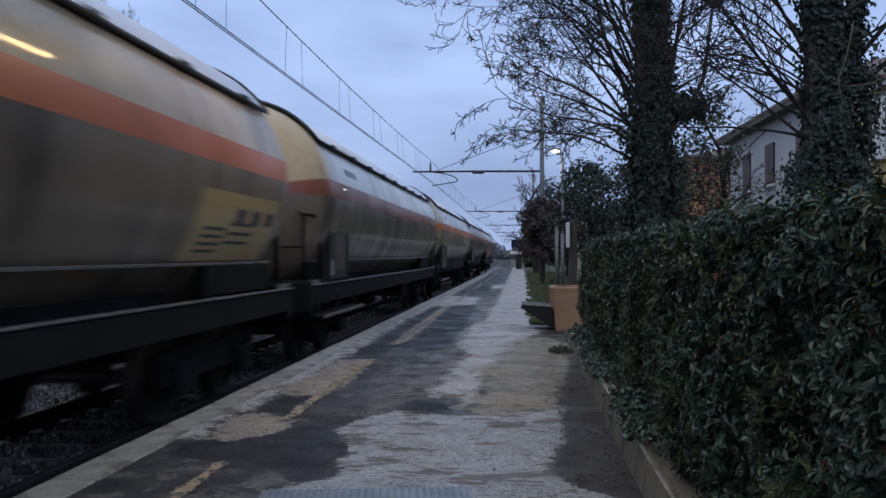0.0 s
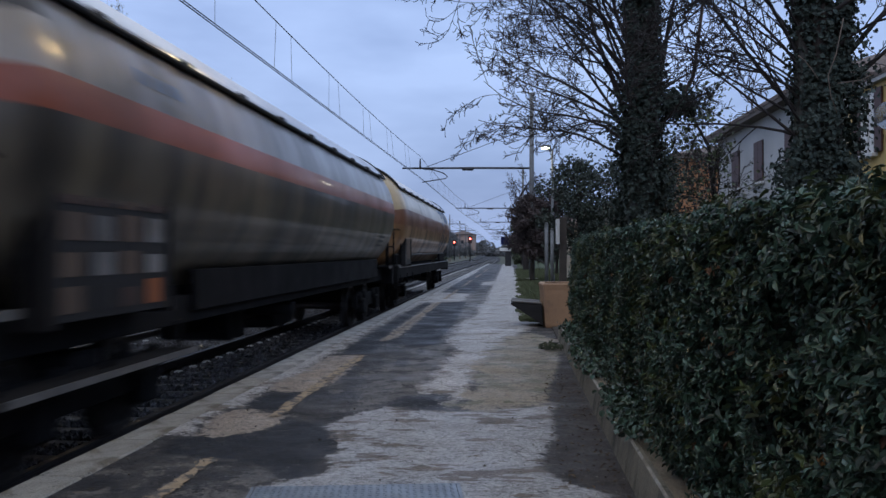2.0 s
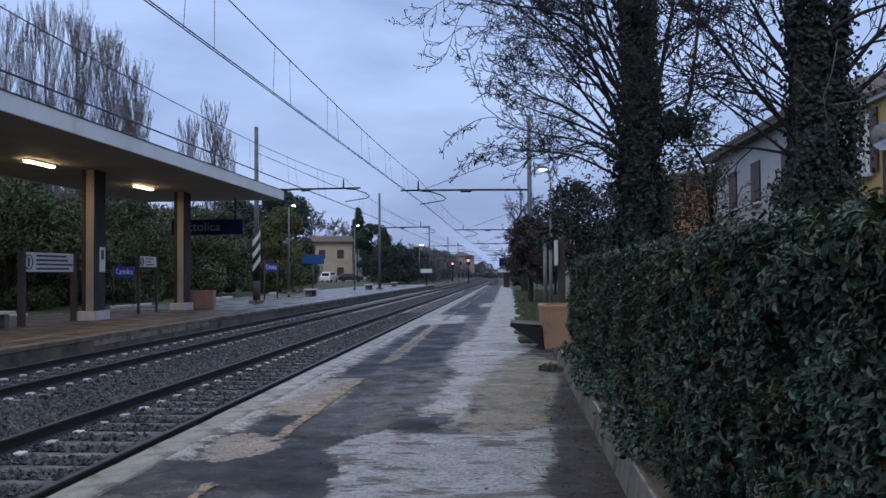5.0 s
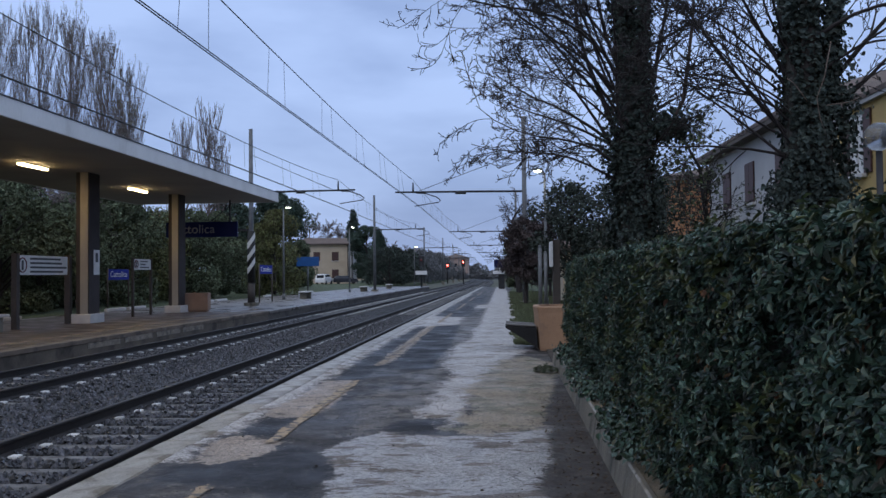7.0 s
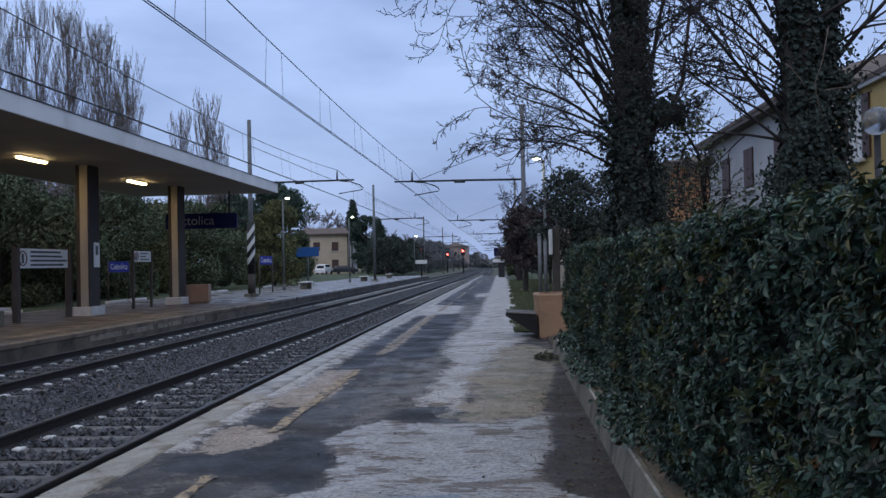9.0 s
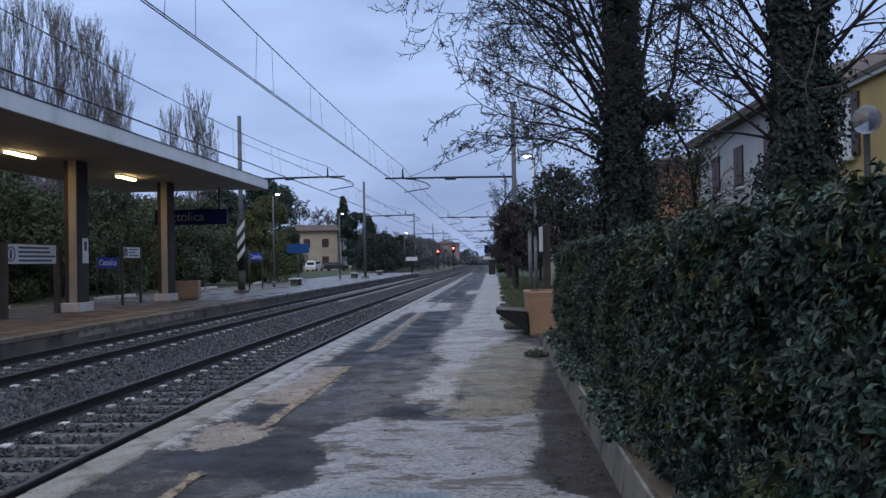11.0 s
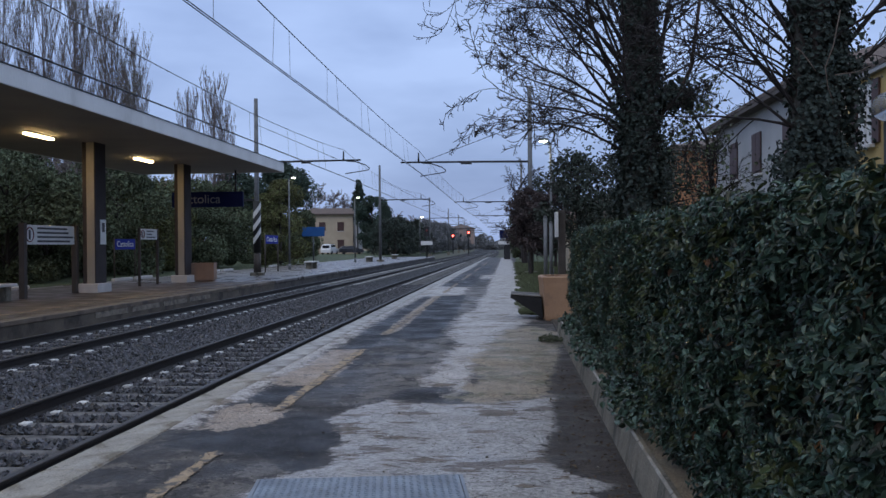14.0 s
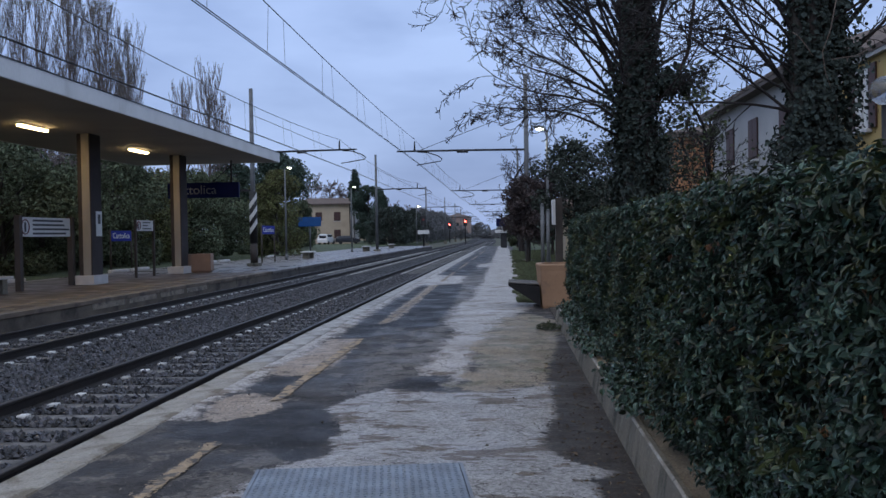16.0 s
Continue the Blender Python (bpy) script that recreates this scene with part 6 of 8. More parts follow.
for i in range(4):
    bare_tree(-26 - i * 1.5, 36 + i * 8, 9.5, "bare twiggy tree behind the bushes", 230 + i, "bare trees", 150, 0.014, False, POPLAR_BARK)


# low woods and hedgerows along the horizon
def tree_line(label, spots, seed, leaf):
    q = np.random.default_rng(seed)
    P, N = [], []
    for x, y, w, h in spots:
        for c in range(int(w / 2.2)):
            cx, cy = x + q.uniform(-w / 2, w / 2), y + q.uniform(-4, 4)
            ch = h * q.uniform(0.5, 1.1)
            m = 260
            a = q.normal(0, 1, (m, 3))
            a /= np.linalg.norm(a, axis=1, keepdims=True)
            P.append(np.array([cx, cy, ch * 0.5 - 0.5]) + a * np.array([2.4, 2.4, ch * 0.5]))
            N.append(a)
    v, f = leaf_arrays(np.concatenate(P), np.concatenate(N), leaf, q, wide=0.8, spread=0.6)
    tagged(new("tree_line", array_mesh("tree_line", v, f, HAZED_WOOD)), label, "woods", kind="stuff")


tree_line("low woods along the horizon paled grey for haze", [(-140 + 40 * i, 520 + 20 * (i % 3), 42, 6.5 + 1.5 * (i % 2)) for i in range(9)], 301, 0.9)
tree_line("hedgerow beyond the railway bend paled grey for haze", [(-30 + bend(300), 300, 26, 4.5), (-27, 345, 24, 5), (-14, 365, 22, 3.6), (-2, 372, 14, 3.4), (10, 330, 40, 3.6), (40, 300, 40, 6)], 302, 0.55)

# ---- station canopy across the tracks ----
canopy = thing("platform_canopy", "flat concrete platform canopy with a white fascia", "canopy")
CX0, CX1, CY0, CY1 = -17.0, -10.35, 9.0, 39.5
part("roof_slab", Shape().box(CX0, CX1 - 0.05, CY0, CY1 - 0.05, 4.72, 5.0, 0.01), SOFFIT, canopy, "grey painted soffit")
fa = Shape().box(CX1 - 0.05, CX1, CY0, CY1, 4.71, 5.13, 0.01).box(CX0, CX1 - 0.05, CY1 - 0.05, CY1, 4.71, 5.13, 0.01).box(CX0 - 0.04, CX0, CY0, CY1, 4.71, 5.13, 0.01)
part("fascia", fa, WHITE_PAINT, canopy, "white fascia board")
part("gutter_edge", Shape().box(CX1 - 0.09, CX1 + 0.02, CY0, CY1 + 0.02, 5.132, 5.155), DARK_STEEL, canopy, "dark metal roof flashing")
for y in (19.8, 27.5, 35.2):
    col = Shape().box(-13.68, -13.25, y - 0.34, y + 0.40, 0.3 + P2Z, 4.72, 0.01)
    part("column", col, COLUMN_DARK, canopy, "brown clad column")
    part("column_inlay", Shape().box(-13.535, -13.285, y - 0.352, y - 0.335, 0.3 + P2Z, 4.72), COLUMN_LIGHT, canopy, "cream column face")
    part("plinth", Shape().box(-13.80, -13.13, y - 0.48, y + 0.50, P2Z, 0.3 + P2Z, 0.015), PLINTH, canopy, "pale concrete plinth")
for y in (17.6, 25.0, 32.4):
    lamp = thing("canopy_light", "lit fluorescent batten on the canopy soffit", "ceiling light", "canopy lights", at=pose(-13.9, y, 4.72))
    part("housing", Shape().box(-0.09, 0.09, -0.78, 0.78, -0.05, 0.0, 0.01), SIGN_WHITE, lamp)
    part("diffuser", Shape().box(-0.075, 0.075, -0.75, 0.75, -0.11, -0.05, 0.03), TUBE_GLOW, lamp, "glowing warm diffuser")
    ld = bpy.data.lights.new("canopy_glow", 'AREA')
    ld.shape, ld.size, ld.size_y, ld.energy, ld.color = 'RECTANGLE', 0.2, 1.5, 30, (1.0, 0.66, 0.3)
    lo = new("canopy_glow", ld)
    lo.matrix_basis = pose(-13.9, y, 4.58)


# station roof over the near platform, with a row of lights under it
# out of view: inferred from mirrored lights, kept narrow to limit its shade
near_roof = thing("platform_roof", "unseen flat concrete station roof over the near platform", "canopy")
part("roof_slab", Shape().box(-2.0, -0.75, -28, 9.7, 4.72, 4.92, 0.01), SOFFIT, near_roof, "grey painted soffit")
part("fascia", Shape().box(-2.05, -2.0, -28, 9.75, 4.71, 5.05, 0.01).box(-2.0, -0.7, 9.7, 9.75, 4.71, 5.05, 0.01).box(-0.75, -0.7, -28, 9.7, 4.71, 5.05, 0.01), WHITE_PAINT, near_roof, "white fascia board")
for y in (-3.5, -13.0, -22.5):
    part("column", Shape().box(-1.0, -0.6, y - 0.3, y + 0.3, 0.25, 4.72, 0.01), COLUMN_DARK, near_roof, "brown clad column")
    part("plinth", Shape().box(-1.1, -0.5, y - 0.4, y + 0.4, 0.0, 0.25, 0.015), PLINTH, near_roof, "pale concrete plinth")
for y in (8.95, 1.7, -5.7):
    lamp = thing("batten_light", "lit fluorescent batten under the near station roof", "ceiling light", "near roof lights", at=pose(-1.42, y, 4.72))
    part("housing", Shape().box(-0.09, 0.09, -0.55, 0.55, -0.05, 0.0, 0.01), SIGN_WHITE, lamp)
    part("diffuser", Shape().box(-0.075, 0.075, -0.52, 0.52, -0.11, -0.05, 0.03), TUBE_GLOW, lamp, "glowing warm diffuser")
    ld = bpy.data.lights.new("canopy_glow", 'AREA')
    ld.shape, ld.size, ld.size_y, ld.energy, ld.color = 'RECTANGLE', 0.2, 1.0, 9, (1.0, 0.66, 0.3)
    lo = new("canopy_glow", ld)
    lo.matrix_basis = pose(-1.42, y, 4.58)


def lettering(parent, words, height, mat, m, width=None):
    o = new("lettering", text_mesh("lettering", words, height, mat, width))
    o.parent = parent
    o.matrix_basis = m
    return o


# hanging station name board below the canopy end
nb = thing("station_name_board", "hanging navy station name board with white lettering", "sign", at=pose(-13.75, 38.0, 0))
part("panel", Shape().box(-1.25, 1.96, -0.08, 0.08, 3.10, 3.77, 0.015), SIGN_NAVY, nb)
for x in (-0.9, 1.62):
    part("hanger", Shape().box(x - 0.035, x + 0.035, -0.03, 0.03, 3.77, 4.72), DARK_STEEL, nb)
part("hanger_brace", Shape().cyl((0.75, 0, 3.79), (1.62, 0, 4.5), 0.02, n=6), DARK_STEEL, nb)
lettering(nb, "Cattolica", 0.40, LETTER_SHADED, pose(-0.08, -0.085, 3.44, 90), 2.05)


def notice_board(x, y0, y1, z0, z1, post_r, label, lines, round_sign=True):
    s = thing("notice_board", label, "sign", "platform notice boards", at=pose(x, (y0 + y1) / 2, P2Z))
    w = (y1 - y0) / 2
    part("panel", Shape().box(-0.02, 0.02, -w + 0.05, w - 0.05, z0, z1, 0.004), SIGN_WHITE, s)
    for y in (-w, w):
        part("post", Shape().box(-post_r, post_r, y - post_r, y + post_r, 0, z1 + 0.04, 0.01), CONCRETE_POST, s)
    hgt = z1 - z0
    yy = -w + 0.12
    if round_sign:
        rad = hgt * 0.36
        ringp = []
        for i in range(21):
            a = i / 20 * 6.283
            ringp.append((0.024, yy + rad + math.cos(a) * rad, (z0 + z1) / 2 + math.sin(a) * rad))
        part("warning_ring", Shape().tube(ringp, 0.018, 5), SIGN_RED, s, "red prohibition ring")
        part("pictogram", Shape().box(0.021, 0.026, yy + rad * 0.75, yy + rad * 1.25, (z0 + z1) / 2 - rad * 0.7, (z0 + z1) / 2 + rad * 0.65), PRINT, s)
        yy += 2 * rad + 0.2
    for i, k in enumerate(lines):
        zc = z1 - hgt * (i + 0.75) / (len(lines) + 0.5)
        part("print_line", Shape().box(0.021, 0.024, yy, yy + (w - 0.15 - yy) * k, zc - hgt * 0.052, zc + hgt * 0.052), PRINT, s)
    return s


notice_board(-13.85, 24.0, 27.0, 1.55, 2.12, 0.085, "white warning notice board on two brown posts", (0.82, 0.86, 1.0, 0.9))
notice_board(-13.75, 31.6, 33.25, 1.74, 2.14, 0.045, "small white notice board on two thin posts", (0.8, 0.55, 0.9))
cs = thing("column_notice", "small white notice fixed to a canopy column", "sign", at=pose(-13.248, 27.65, 0))
part("panel", Shape().box(0, 0.02, -0.2, 0.2, 1.45, 2.25, 0.004), SIGN_WHITE, cs)
part("pictogram", Shape().box(0.02, 0.024, -0.09, 0.09, 1.85, 2.15), PRINT, cs)


def name_sign(x, y, w, z0, z1, turn, label):
    s = thing("station_sign", label, "sign", "station name signs", at=pose(x, y, P2Z, 0, 0, turn))
    part("panel", Shape().box(-w / 2, w / 2, -0.02, 0.02, z0, z1, 0.004), SIGN_BLUE, s)
    for px in (-w / 2 - 0.03, w / 2 + 0.03):
        part("post", Shape().cyl((px, 0, 0), (px, 0, z1 + 0.04), 0.04, n=8), CONCRETE_POST, s)
    lettering(s, "Cattolica", (z1 - z0) * 0.55, LETTER, pose(0, -0.024, (z0 + z1) / 2, 90), w * 0.82)
    return s


name_sign(-17.63, 38.95, 2.1, 1.36, 1.84, 90, "blue station sign with white lettering on thin posts")
name_sign(-13.65, 49.2, 2.6, 1.60, 2.08, 90, "blue station sign with white lettering on brown posts")

# benches and planter on the far platform
for bx, by in ((-13.85, 22.3), (-12.93, 56.0), (-12.96, 79.3), (-12.9, 96.0)):
    s = thing("bench", "low pale concrete bench on the far platform", "bench", "platform benches", at=pose(bx, by, P2Z, 0, 0, 0))
    part("seat", Shape().box(-0.28, 0.28, -0.95, 0.95, 0.40, 0.48, 0.015), PLINTH, s)
    for y in (-0.65, 0.65):
        part("leg", Shape().box(-0.2, 0.2, y - 0.12, y + 0.12, 0, 0.40, 0.01), WALL_CONCRETE, s)
s = thing("planter", "square brown concrete planter on the far platform", "planter", at=pose(-12.95, 36.1, P2Z, 0, 0, 12))
sh = Shape()
for x0, x1, y0, y1 in ((-0.5, 0.5, -0.5, -0.42), (-0.5, 0.5, 0.42, 0.5), (-0.5, -0.42, -0.42, 0.42), (0.42, 0.5, -0.42, 0.42)):
    sh.box(x0, x1, y0, y1, 0.06, 0.78, 0.01)
sh.box(-0.44, 0.44, -0.44, 0.44, 0.0, 0.10)
part("body", sh, TERRACOTTA_PALE, s)
part("soil", Shape().box(-0.42, 0.42, -0.42, 0.42, 0.1, 0.7), SOIL, s)


# ---- overhead line ----
def mast(x, y, top, side, arm_x, label, striped=False, arm_z=5.22):
    """A lattice-free steel mast with a cantilever over its track; side is -1 when the arm reaches west."""
    m = thing("catenary_mast", label, "mast", "catenary masts", at=pose(x, y, 0))
    part("foundation", Shape().box(-0.3, 0.3, -0.3, 0.3, -0.6, 0.06, 0.02), WALL_CONCRETE, m)
    part("pole", Shape().cyl((0, 0, 0.0), (0, 0, top), 0.135, 0.095, 12), STEEL, m, "grey steel pole")
    ax = arm_x - x
    tip = ax + 0.85 * side
    part("cantilever", Shape().tube([(0, 0, arm_z), (ax * 0.5, 0, arm_z + 0.03), (tip, 0, arm_z + 0.05)], [0.05, 0.05, 0.04], 8), DARK_STEEL, m)
    part("insulator", Shape().cyl((ax * 0.52, 0, arm_z - 0.02), (ax * 0.62, 0, arm_z - 0.01), 0.075, n=10), DARK_STEEL, m)
    part("insulator", Shape().cyl((ax, 0, arm_z), (ax, 0, arm_z + 0.5), 0.05, 0.03, 8), DARK_STEEL, m)
    part("stay", Shape().tube([(0, 0, arm_z + 1.9), (ax - side * 0.3, 0, arm_z + 0.1)], 0.014, 5), DARK_STEEL, m, "diagonal stay rod")
    part("steady_arm", Shape().tube([(ax + 0.15, 0, arm_z), (ax + 0.6, 0, arm_z - 0.03), (ax + 1.1, 0, arm_z - 0.2), (ax + 1.3, 0, arm_z - 0.36), (ax + 1.22, 0, arm_z - 0.45), (ax + 0.08, 0, arm_z - 0.62)], 0.026, 6), DARK_STEEL, m, "curved registration arm")
    if striped:
        st = Shape()
        part("guard_black", Shape().cyl((0, 0, 1.05), (0, 0, 3.6), 0.185, n=16), BLACK, m, "black guard sleeve")
        for i in range(3):
            z = 1.75 + i * 0.62
            ring = [(math.cos(a) * 0.189, math.sin(a) * 0.189, z + dz + 0.28 * math.cos(a - 0.4)) for dz in (0, 0.3) for a in np.linspace(0, 6.283, 25)]
            st.add(ring, [(i2, i2 + 1, 26 + i2, 25 + i2) for i2 in range(24)])
        part("guard_stripe", st, SIGN_WHITE, m, "white diagonal warning stripes", tidy=False)
        part("base_sleeve", Shape().cyl((0, 0, 0.0), (0, 0, 1.0), 0.19, 0.17, 14), CONCRETE_POST, m)
        part("bracket", Shape().box(-0.75, 0.1, -0.05, 0.05, 3.62, 3.72), DARK_STEEL, m)
    return m


MY = [2.5, 41.5, 80.0, 118.0, 157.0, 196.0, 236.0, 276.0]
for i, y in enumerate(MY[1:]):
    mast(0.86 + bend(y) + (0.0 if i < 3 else 0.4), y, 8.75, -1, TRACK1 + bend(y), "tall steel overhead line mast beside the path")
for i, y in enumerate([43.0, 80.0, 135.0, 176.0, 216.0, 256.0, 296.0]):
    mast(-12.66 + (0.6 if i == 1 else 0) + bend(y), y, 8.7, 1, TRACK2 + bend(y), "tall steel overhead line mast with striped guard" if i == 0 else "tall steel overhead line mast on the far platform", i == 0, 5.52)


DROPS = (0.13, 0.25, 0.364, 0.485, 0.607, 0.73, 0.86)


def wire_run(name, xc, label, ys, zig, top, sag):
    w = thing(name, label, "overhead wire", "overhead wires")
    drops, PP, QQ = [], [], []
    for i in range(len(ys) - 1):
        y0, y1 = ys[i], ys[i + 1]
        x0, x1 = xc + bend(y0) + zig * (-1) ** i, xc + bend(y1) + zig * (-1) ** (i + 1)
        P, Q = [], []
        for j in range(13):
            t = j / 12
            y = y0 + (y1 - y0) * t
            P.append((xc + (bend(y0) + (bend(y1) - bend(y0)) * t), y, top - sag * 4 * t * (1 - t)))
            Q.append((x0 + (x1 - x0) * t, y, 4.70))
        PP += P[:-1]
        QQ += Q[:-1]
        for t0 in DROPS:
            for dt in (-0.014, 0.014):
                t = t0 + dt
                k0 = min(11, int(t * 12))
                f = t * 12 - k0
                a, b = (Vector(P[k0]).lerp(Vector(P[k0 + 1]), f), Vector(Q[k0]).lerp(Vector(Q[k0 + 1]), f))
                drops.append((a, b + Vector((0.05 if dt > 0 else 0, 0, 0))))
    part("messenger_wire", Shape().tube(PP, 0.011, 5, caps=False), WIRE, w, tidy=False)
    part("contact_wire", Shape().tube(QQ, 0.0095, 5, caps=False), WIRE, w, tidy=False)
    part("contact_wire", Shape().tube([(x + 0.05, y, z) for x, y, z in QQ], 0.0095, 5, caps=False), WIRE, w, tidy=False)
    for a, b in drops[:70]:
        part("dropper", Shape().tube([a, b], 0.0045, 4, caps=False), WIRE, w, tidy=False)


wire_run("overhead_line", TRACK1, "dark contact and messenger wires above the near track", [-36.5] + MY, 0.12, 5.83, 0.24)
wire_run("overhead_line", TRACK2, "dark contact and messenger wires above the far track", [-34, 4.6, 43.0, 80.0, 135.0, 176.0, 216.0, 256.0, 296.0], 0.12, 6.08, 0.5)


# ---- lamps ----
def street_lamp(x, y, height, reach, label, base=0.0, glow=GREENISH_GLOW, power=0, size=1.0, group="platform lamps"):
    s = thing("street_lamp", label, "lamp", group, at=pose(x, y, base))
    part("pole", Shape().cyl((0, 0, 0), (0, 0, height - 0.12), 0.065, 0.045, 10), STEEL, s)
    part("base", Shape().cyl((0, 0, 0), (0, 0, 0.35), 0.10, 0.09, 10), STEEL, s)
    part("arm", Shape().tube([(0, 0, height - 0.14), (reach * 0.5, 0, height - 0.03), (reach, 0, height)], 0.03, 6), STEEL, s)
    part("head", Shape().box(reach - 0.28 * size, reach + 0.28 * size, -0.14 * size, 0.14 * size, height - 0.02, height + 0.08, 0.03), STEEL, s)
    part("lens", Shape().ball((reach, 0, height - 0.03), 0.24 * size, 12, (1, 0.6, 0.42)), glow, s, "glowing lens")
    if power:
        ld = bpy.data.lights.new("lamp_glow", 'POINT')
        ld.energy, ld.color, ld.shadow_soft_size = power, (1.0, 0.95, 0.75), 0.15
        lo = new("lamp_glow", ld)
        lo.location = (x + reach, y, base + height - 0.32)
    return s


street_lamp(1.58, 36.0, 5.55, -0.28, "lit lamp post beside the path", power=25, size=0.7)
street_lamp(1.02, 69.0, 4.85, -0.2, "lit lamp post farther along the path", size=0.5)
for y in (54.0, 77.0, 132.0):
    street_lamp(-13.85 + bend(y), y, 5.75, 0.3, "lit slender lamp post on the far platform", P2Z, size=0.62 if y < 100 else 1.0)
s = thing("globe_lamp", "clear grey globe garden lamp on a dark post", "lamp", at=pose(4.3, 10.5, 0.1))
part("post", Shape().cyl((0, 0, 0), (0, 0, 2.6), 0.04, n=8), DARK_STEEL, s)
part("globe", Shape().ball((0, 0, 2.765), 0.168, 20), GLOBE, s, "clear grey globe")

# ---- path posts behind the planter ----
s = thing("notice_post", "brown concrete post with a small white notice", "sign", at=pose(1.2, 21.6, 0))
part("post", Shape().box(-0.09, 0.09, -0.09, 0.09, -0.1, 2.15, 0.01), CONCRETE_POST, s)
part("panel", Shape().box(-0.16, -0.09, -0.24, 0.24, 1.5, 2.1, 0.004), SIGN_WHITE, s)
for x, y, hgt in ((0.95, 25.5, 2.1), (1.22, 28.0, 2.0)):
    solid("path_post", Shape().cyl((0, 0, -0.1), (0, 0, hgt), 0.055, n=10).cyl((0, 0, hgt), (0, 0, hgt + 0.05), 0.065, 0.03, 10), STEEL, "slim weathered post beside the path", "post", "path posts", at=pose(x, y, 0))

# kiosk at the platform end
s = thing("platform_indicator", "dark cabinet with a white band and a dark blue sign", "sign", at=pose(-0.5, 80, 0))
part("cabinet", Shape().box(-0.27, 0.29, -0.2, 0.3, -0.02, 1.36, 0.02), DARK_STEEL, s)
part("band", Shape().box(-0.76, 0.30, -0.3, 0.35, 1.36, 1.64, 0.02), WHITE_PAINT, s, "white band")
part("sign", Shape().box(-0.65, 0.16, -0.1, 0.1, 1.95, 2.65, 0.02), SIGN_NAVY, s, "dark blue sign")
part("sign_post", Shape().box(-0.1, 0.1, -0.05, 0.05, 1.64, 1.95), DARK_STEEL, s)


# ---- houses ----
def house(x0, x1, y0, y1, eave, ridge, wall_mat, label, windows, over=0.5, gable=False, board=0.14, trim=EAVE, tiles=ROOF):
    """windows: (side, centre along it, sill height, width, height, state)."""
    h = thing("house", label, "house", "houses", at=pose(0, 0, -0.1))
    part("wall", Shape().box(x0, x1, y0, y1, -0.3, eave), wall_mat, h)
    cx, cy = (x0 + x1) / 2, (y0 + y1) / 2
    a, b, c, d = x0 - over, x1 + over, y0 - over, y1 + over
    inset = 0 if gable else min(x1 - x0, y1 - y0) / 2
    if (y1 - y0) >= (x1 - x0):
        r0, r1 = (cx, c + inset, ridge), (cx, d - inset, ridge)
    else:
        r0, r1 = (a + inset, cy, ridge), (b - inset, cy, ridge)
    rf = Shape()
    base = [(a, c, eave), (b, c, eave), (b, d, eave), (a, d, eave)]
    top = [(p[0], p[1], p[2] + 0.12) for p in base]
    rf.add(base + top + [r0, r1], [(3, 2, 1, 0), (0, 1, 5, 4), (1, 2, 6, 5), (2, 3, 7, 6), (3, 0, 4, 7)] + ([(4, 5, 8), (5, 6, 9, 8), (6, 7, 9), (7, 4, 8, 9)] if (y1 - y0) >= (x1 - x0) else [(4, 7, 8), (4, 5, 9, 8), (5, 6, 9), (6, 7, 8, 9)]))
    part("roof", rf, tiles, h, "clay tiled roof")
    part("eave", Shape().box(a + 0.02, b - 0.02, c + 0.02, d - 0.02, eave - board, eave - 0.003), trim, h, "dark timber eaves" if trim == EAVE else "pale boxed eaves")
    for side, cc, sill, w, hh, state in windows:
        win = new("window")
        win.parent = h
        m = pose(x0, cc, sill, 0, 0, 180) if side == "w" else pose(cc, y0, sill, 0, 0, -90)
        if side == "e":
            m = pose(x1, cc, sill, 0, 0, 0)
        win.matrix_basis = m
        # local x points out of the wall, y runs along it
        part("pane", Shape().box(-0.05, 0.012, -w / 2, w / 2, 0, hh), SIGN_WHITE if state == "curtain" else GLASS_DARK, win)
        part("sill", Shape().box(0, 0.14, -w / 2 - 0.12, w / 2 + 0.12, -0.09, 0.0, 0.01), PLINTH, win)
        if state == "closed":
            for y in (-w / 4, w / 4):
                sh = Shape().box(0.015, 0.055, y - w / 4 + 0.01, y + w / 4 - 0.01, 0.02, hh, 0.006)
                part("shutter", sh, SHUTTER, win, "closed brown louvred shutter")
        elif state in ("open", "curtain"):
            for y in (-w * 0.75 - 0.03, w * 0.75 + 0.03):
                part("shutter", Shape().box(0.01, 0.06, y - w / 4, y + w / 4, 0.0, hh, 0.006), SHUTTER, win, "open brown shutter")
            part("window_frame", Shape().box(0.012, 0.04, -w / 2, -w / 2 + 0.07, 0, hh).box(0.012, 0.04, w / 2 - 0.07, w / 2, 0, hh).box(0.012, 0.04, -0.04, 0.04, 0, hh), PLINTH, win)
    return h


house(8.5, 17.0, 25.0, 37.5, 6.1, 8.0, RENDER_WHITE, "pale rendered two-storey house with brown shutters",
      [("w", 31.35, 3.8, 1.1, 1.42, "closed"), ("w", 34.5, 3.8, 1.1, 1.42, "closed"), ("w", 27.8, 3.8, 1.1, 1.42, "closed"), ("w", 31.35, 0.8, 1.1, 1.5, "closed"), ("w", 34.5, 0.8, 1.1, 1.5, "closed")], 0.45)
house(8.5, 17.0, 9.0, 23.2, 5.45, 5.95, RENDER_YELLOW, "yellow rendered house with brown shutters",
      [("w", 21.9, 3.72, 0.8, 1.5, "curtain"), ("w", 16.5, 3.75, 0.95, 1.6, "open"), ("w", 12.0, 3.75, 0.95, 1.6, "open")], 0.15, False, 0.1, RENDER_WHITE)
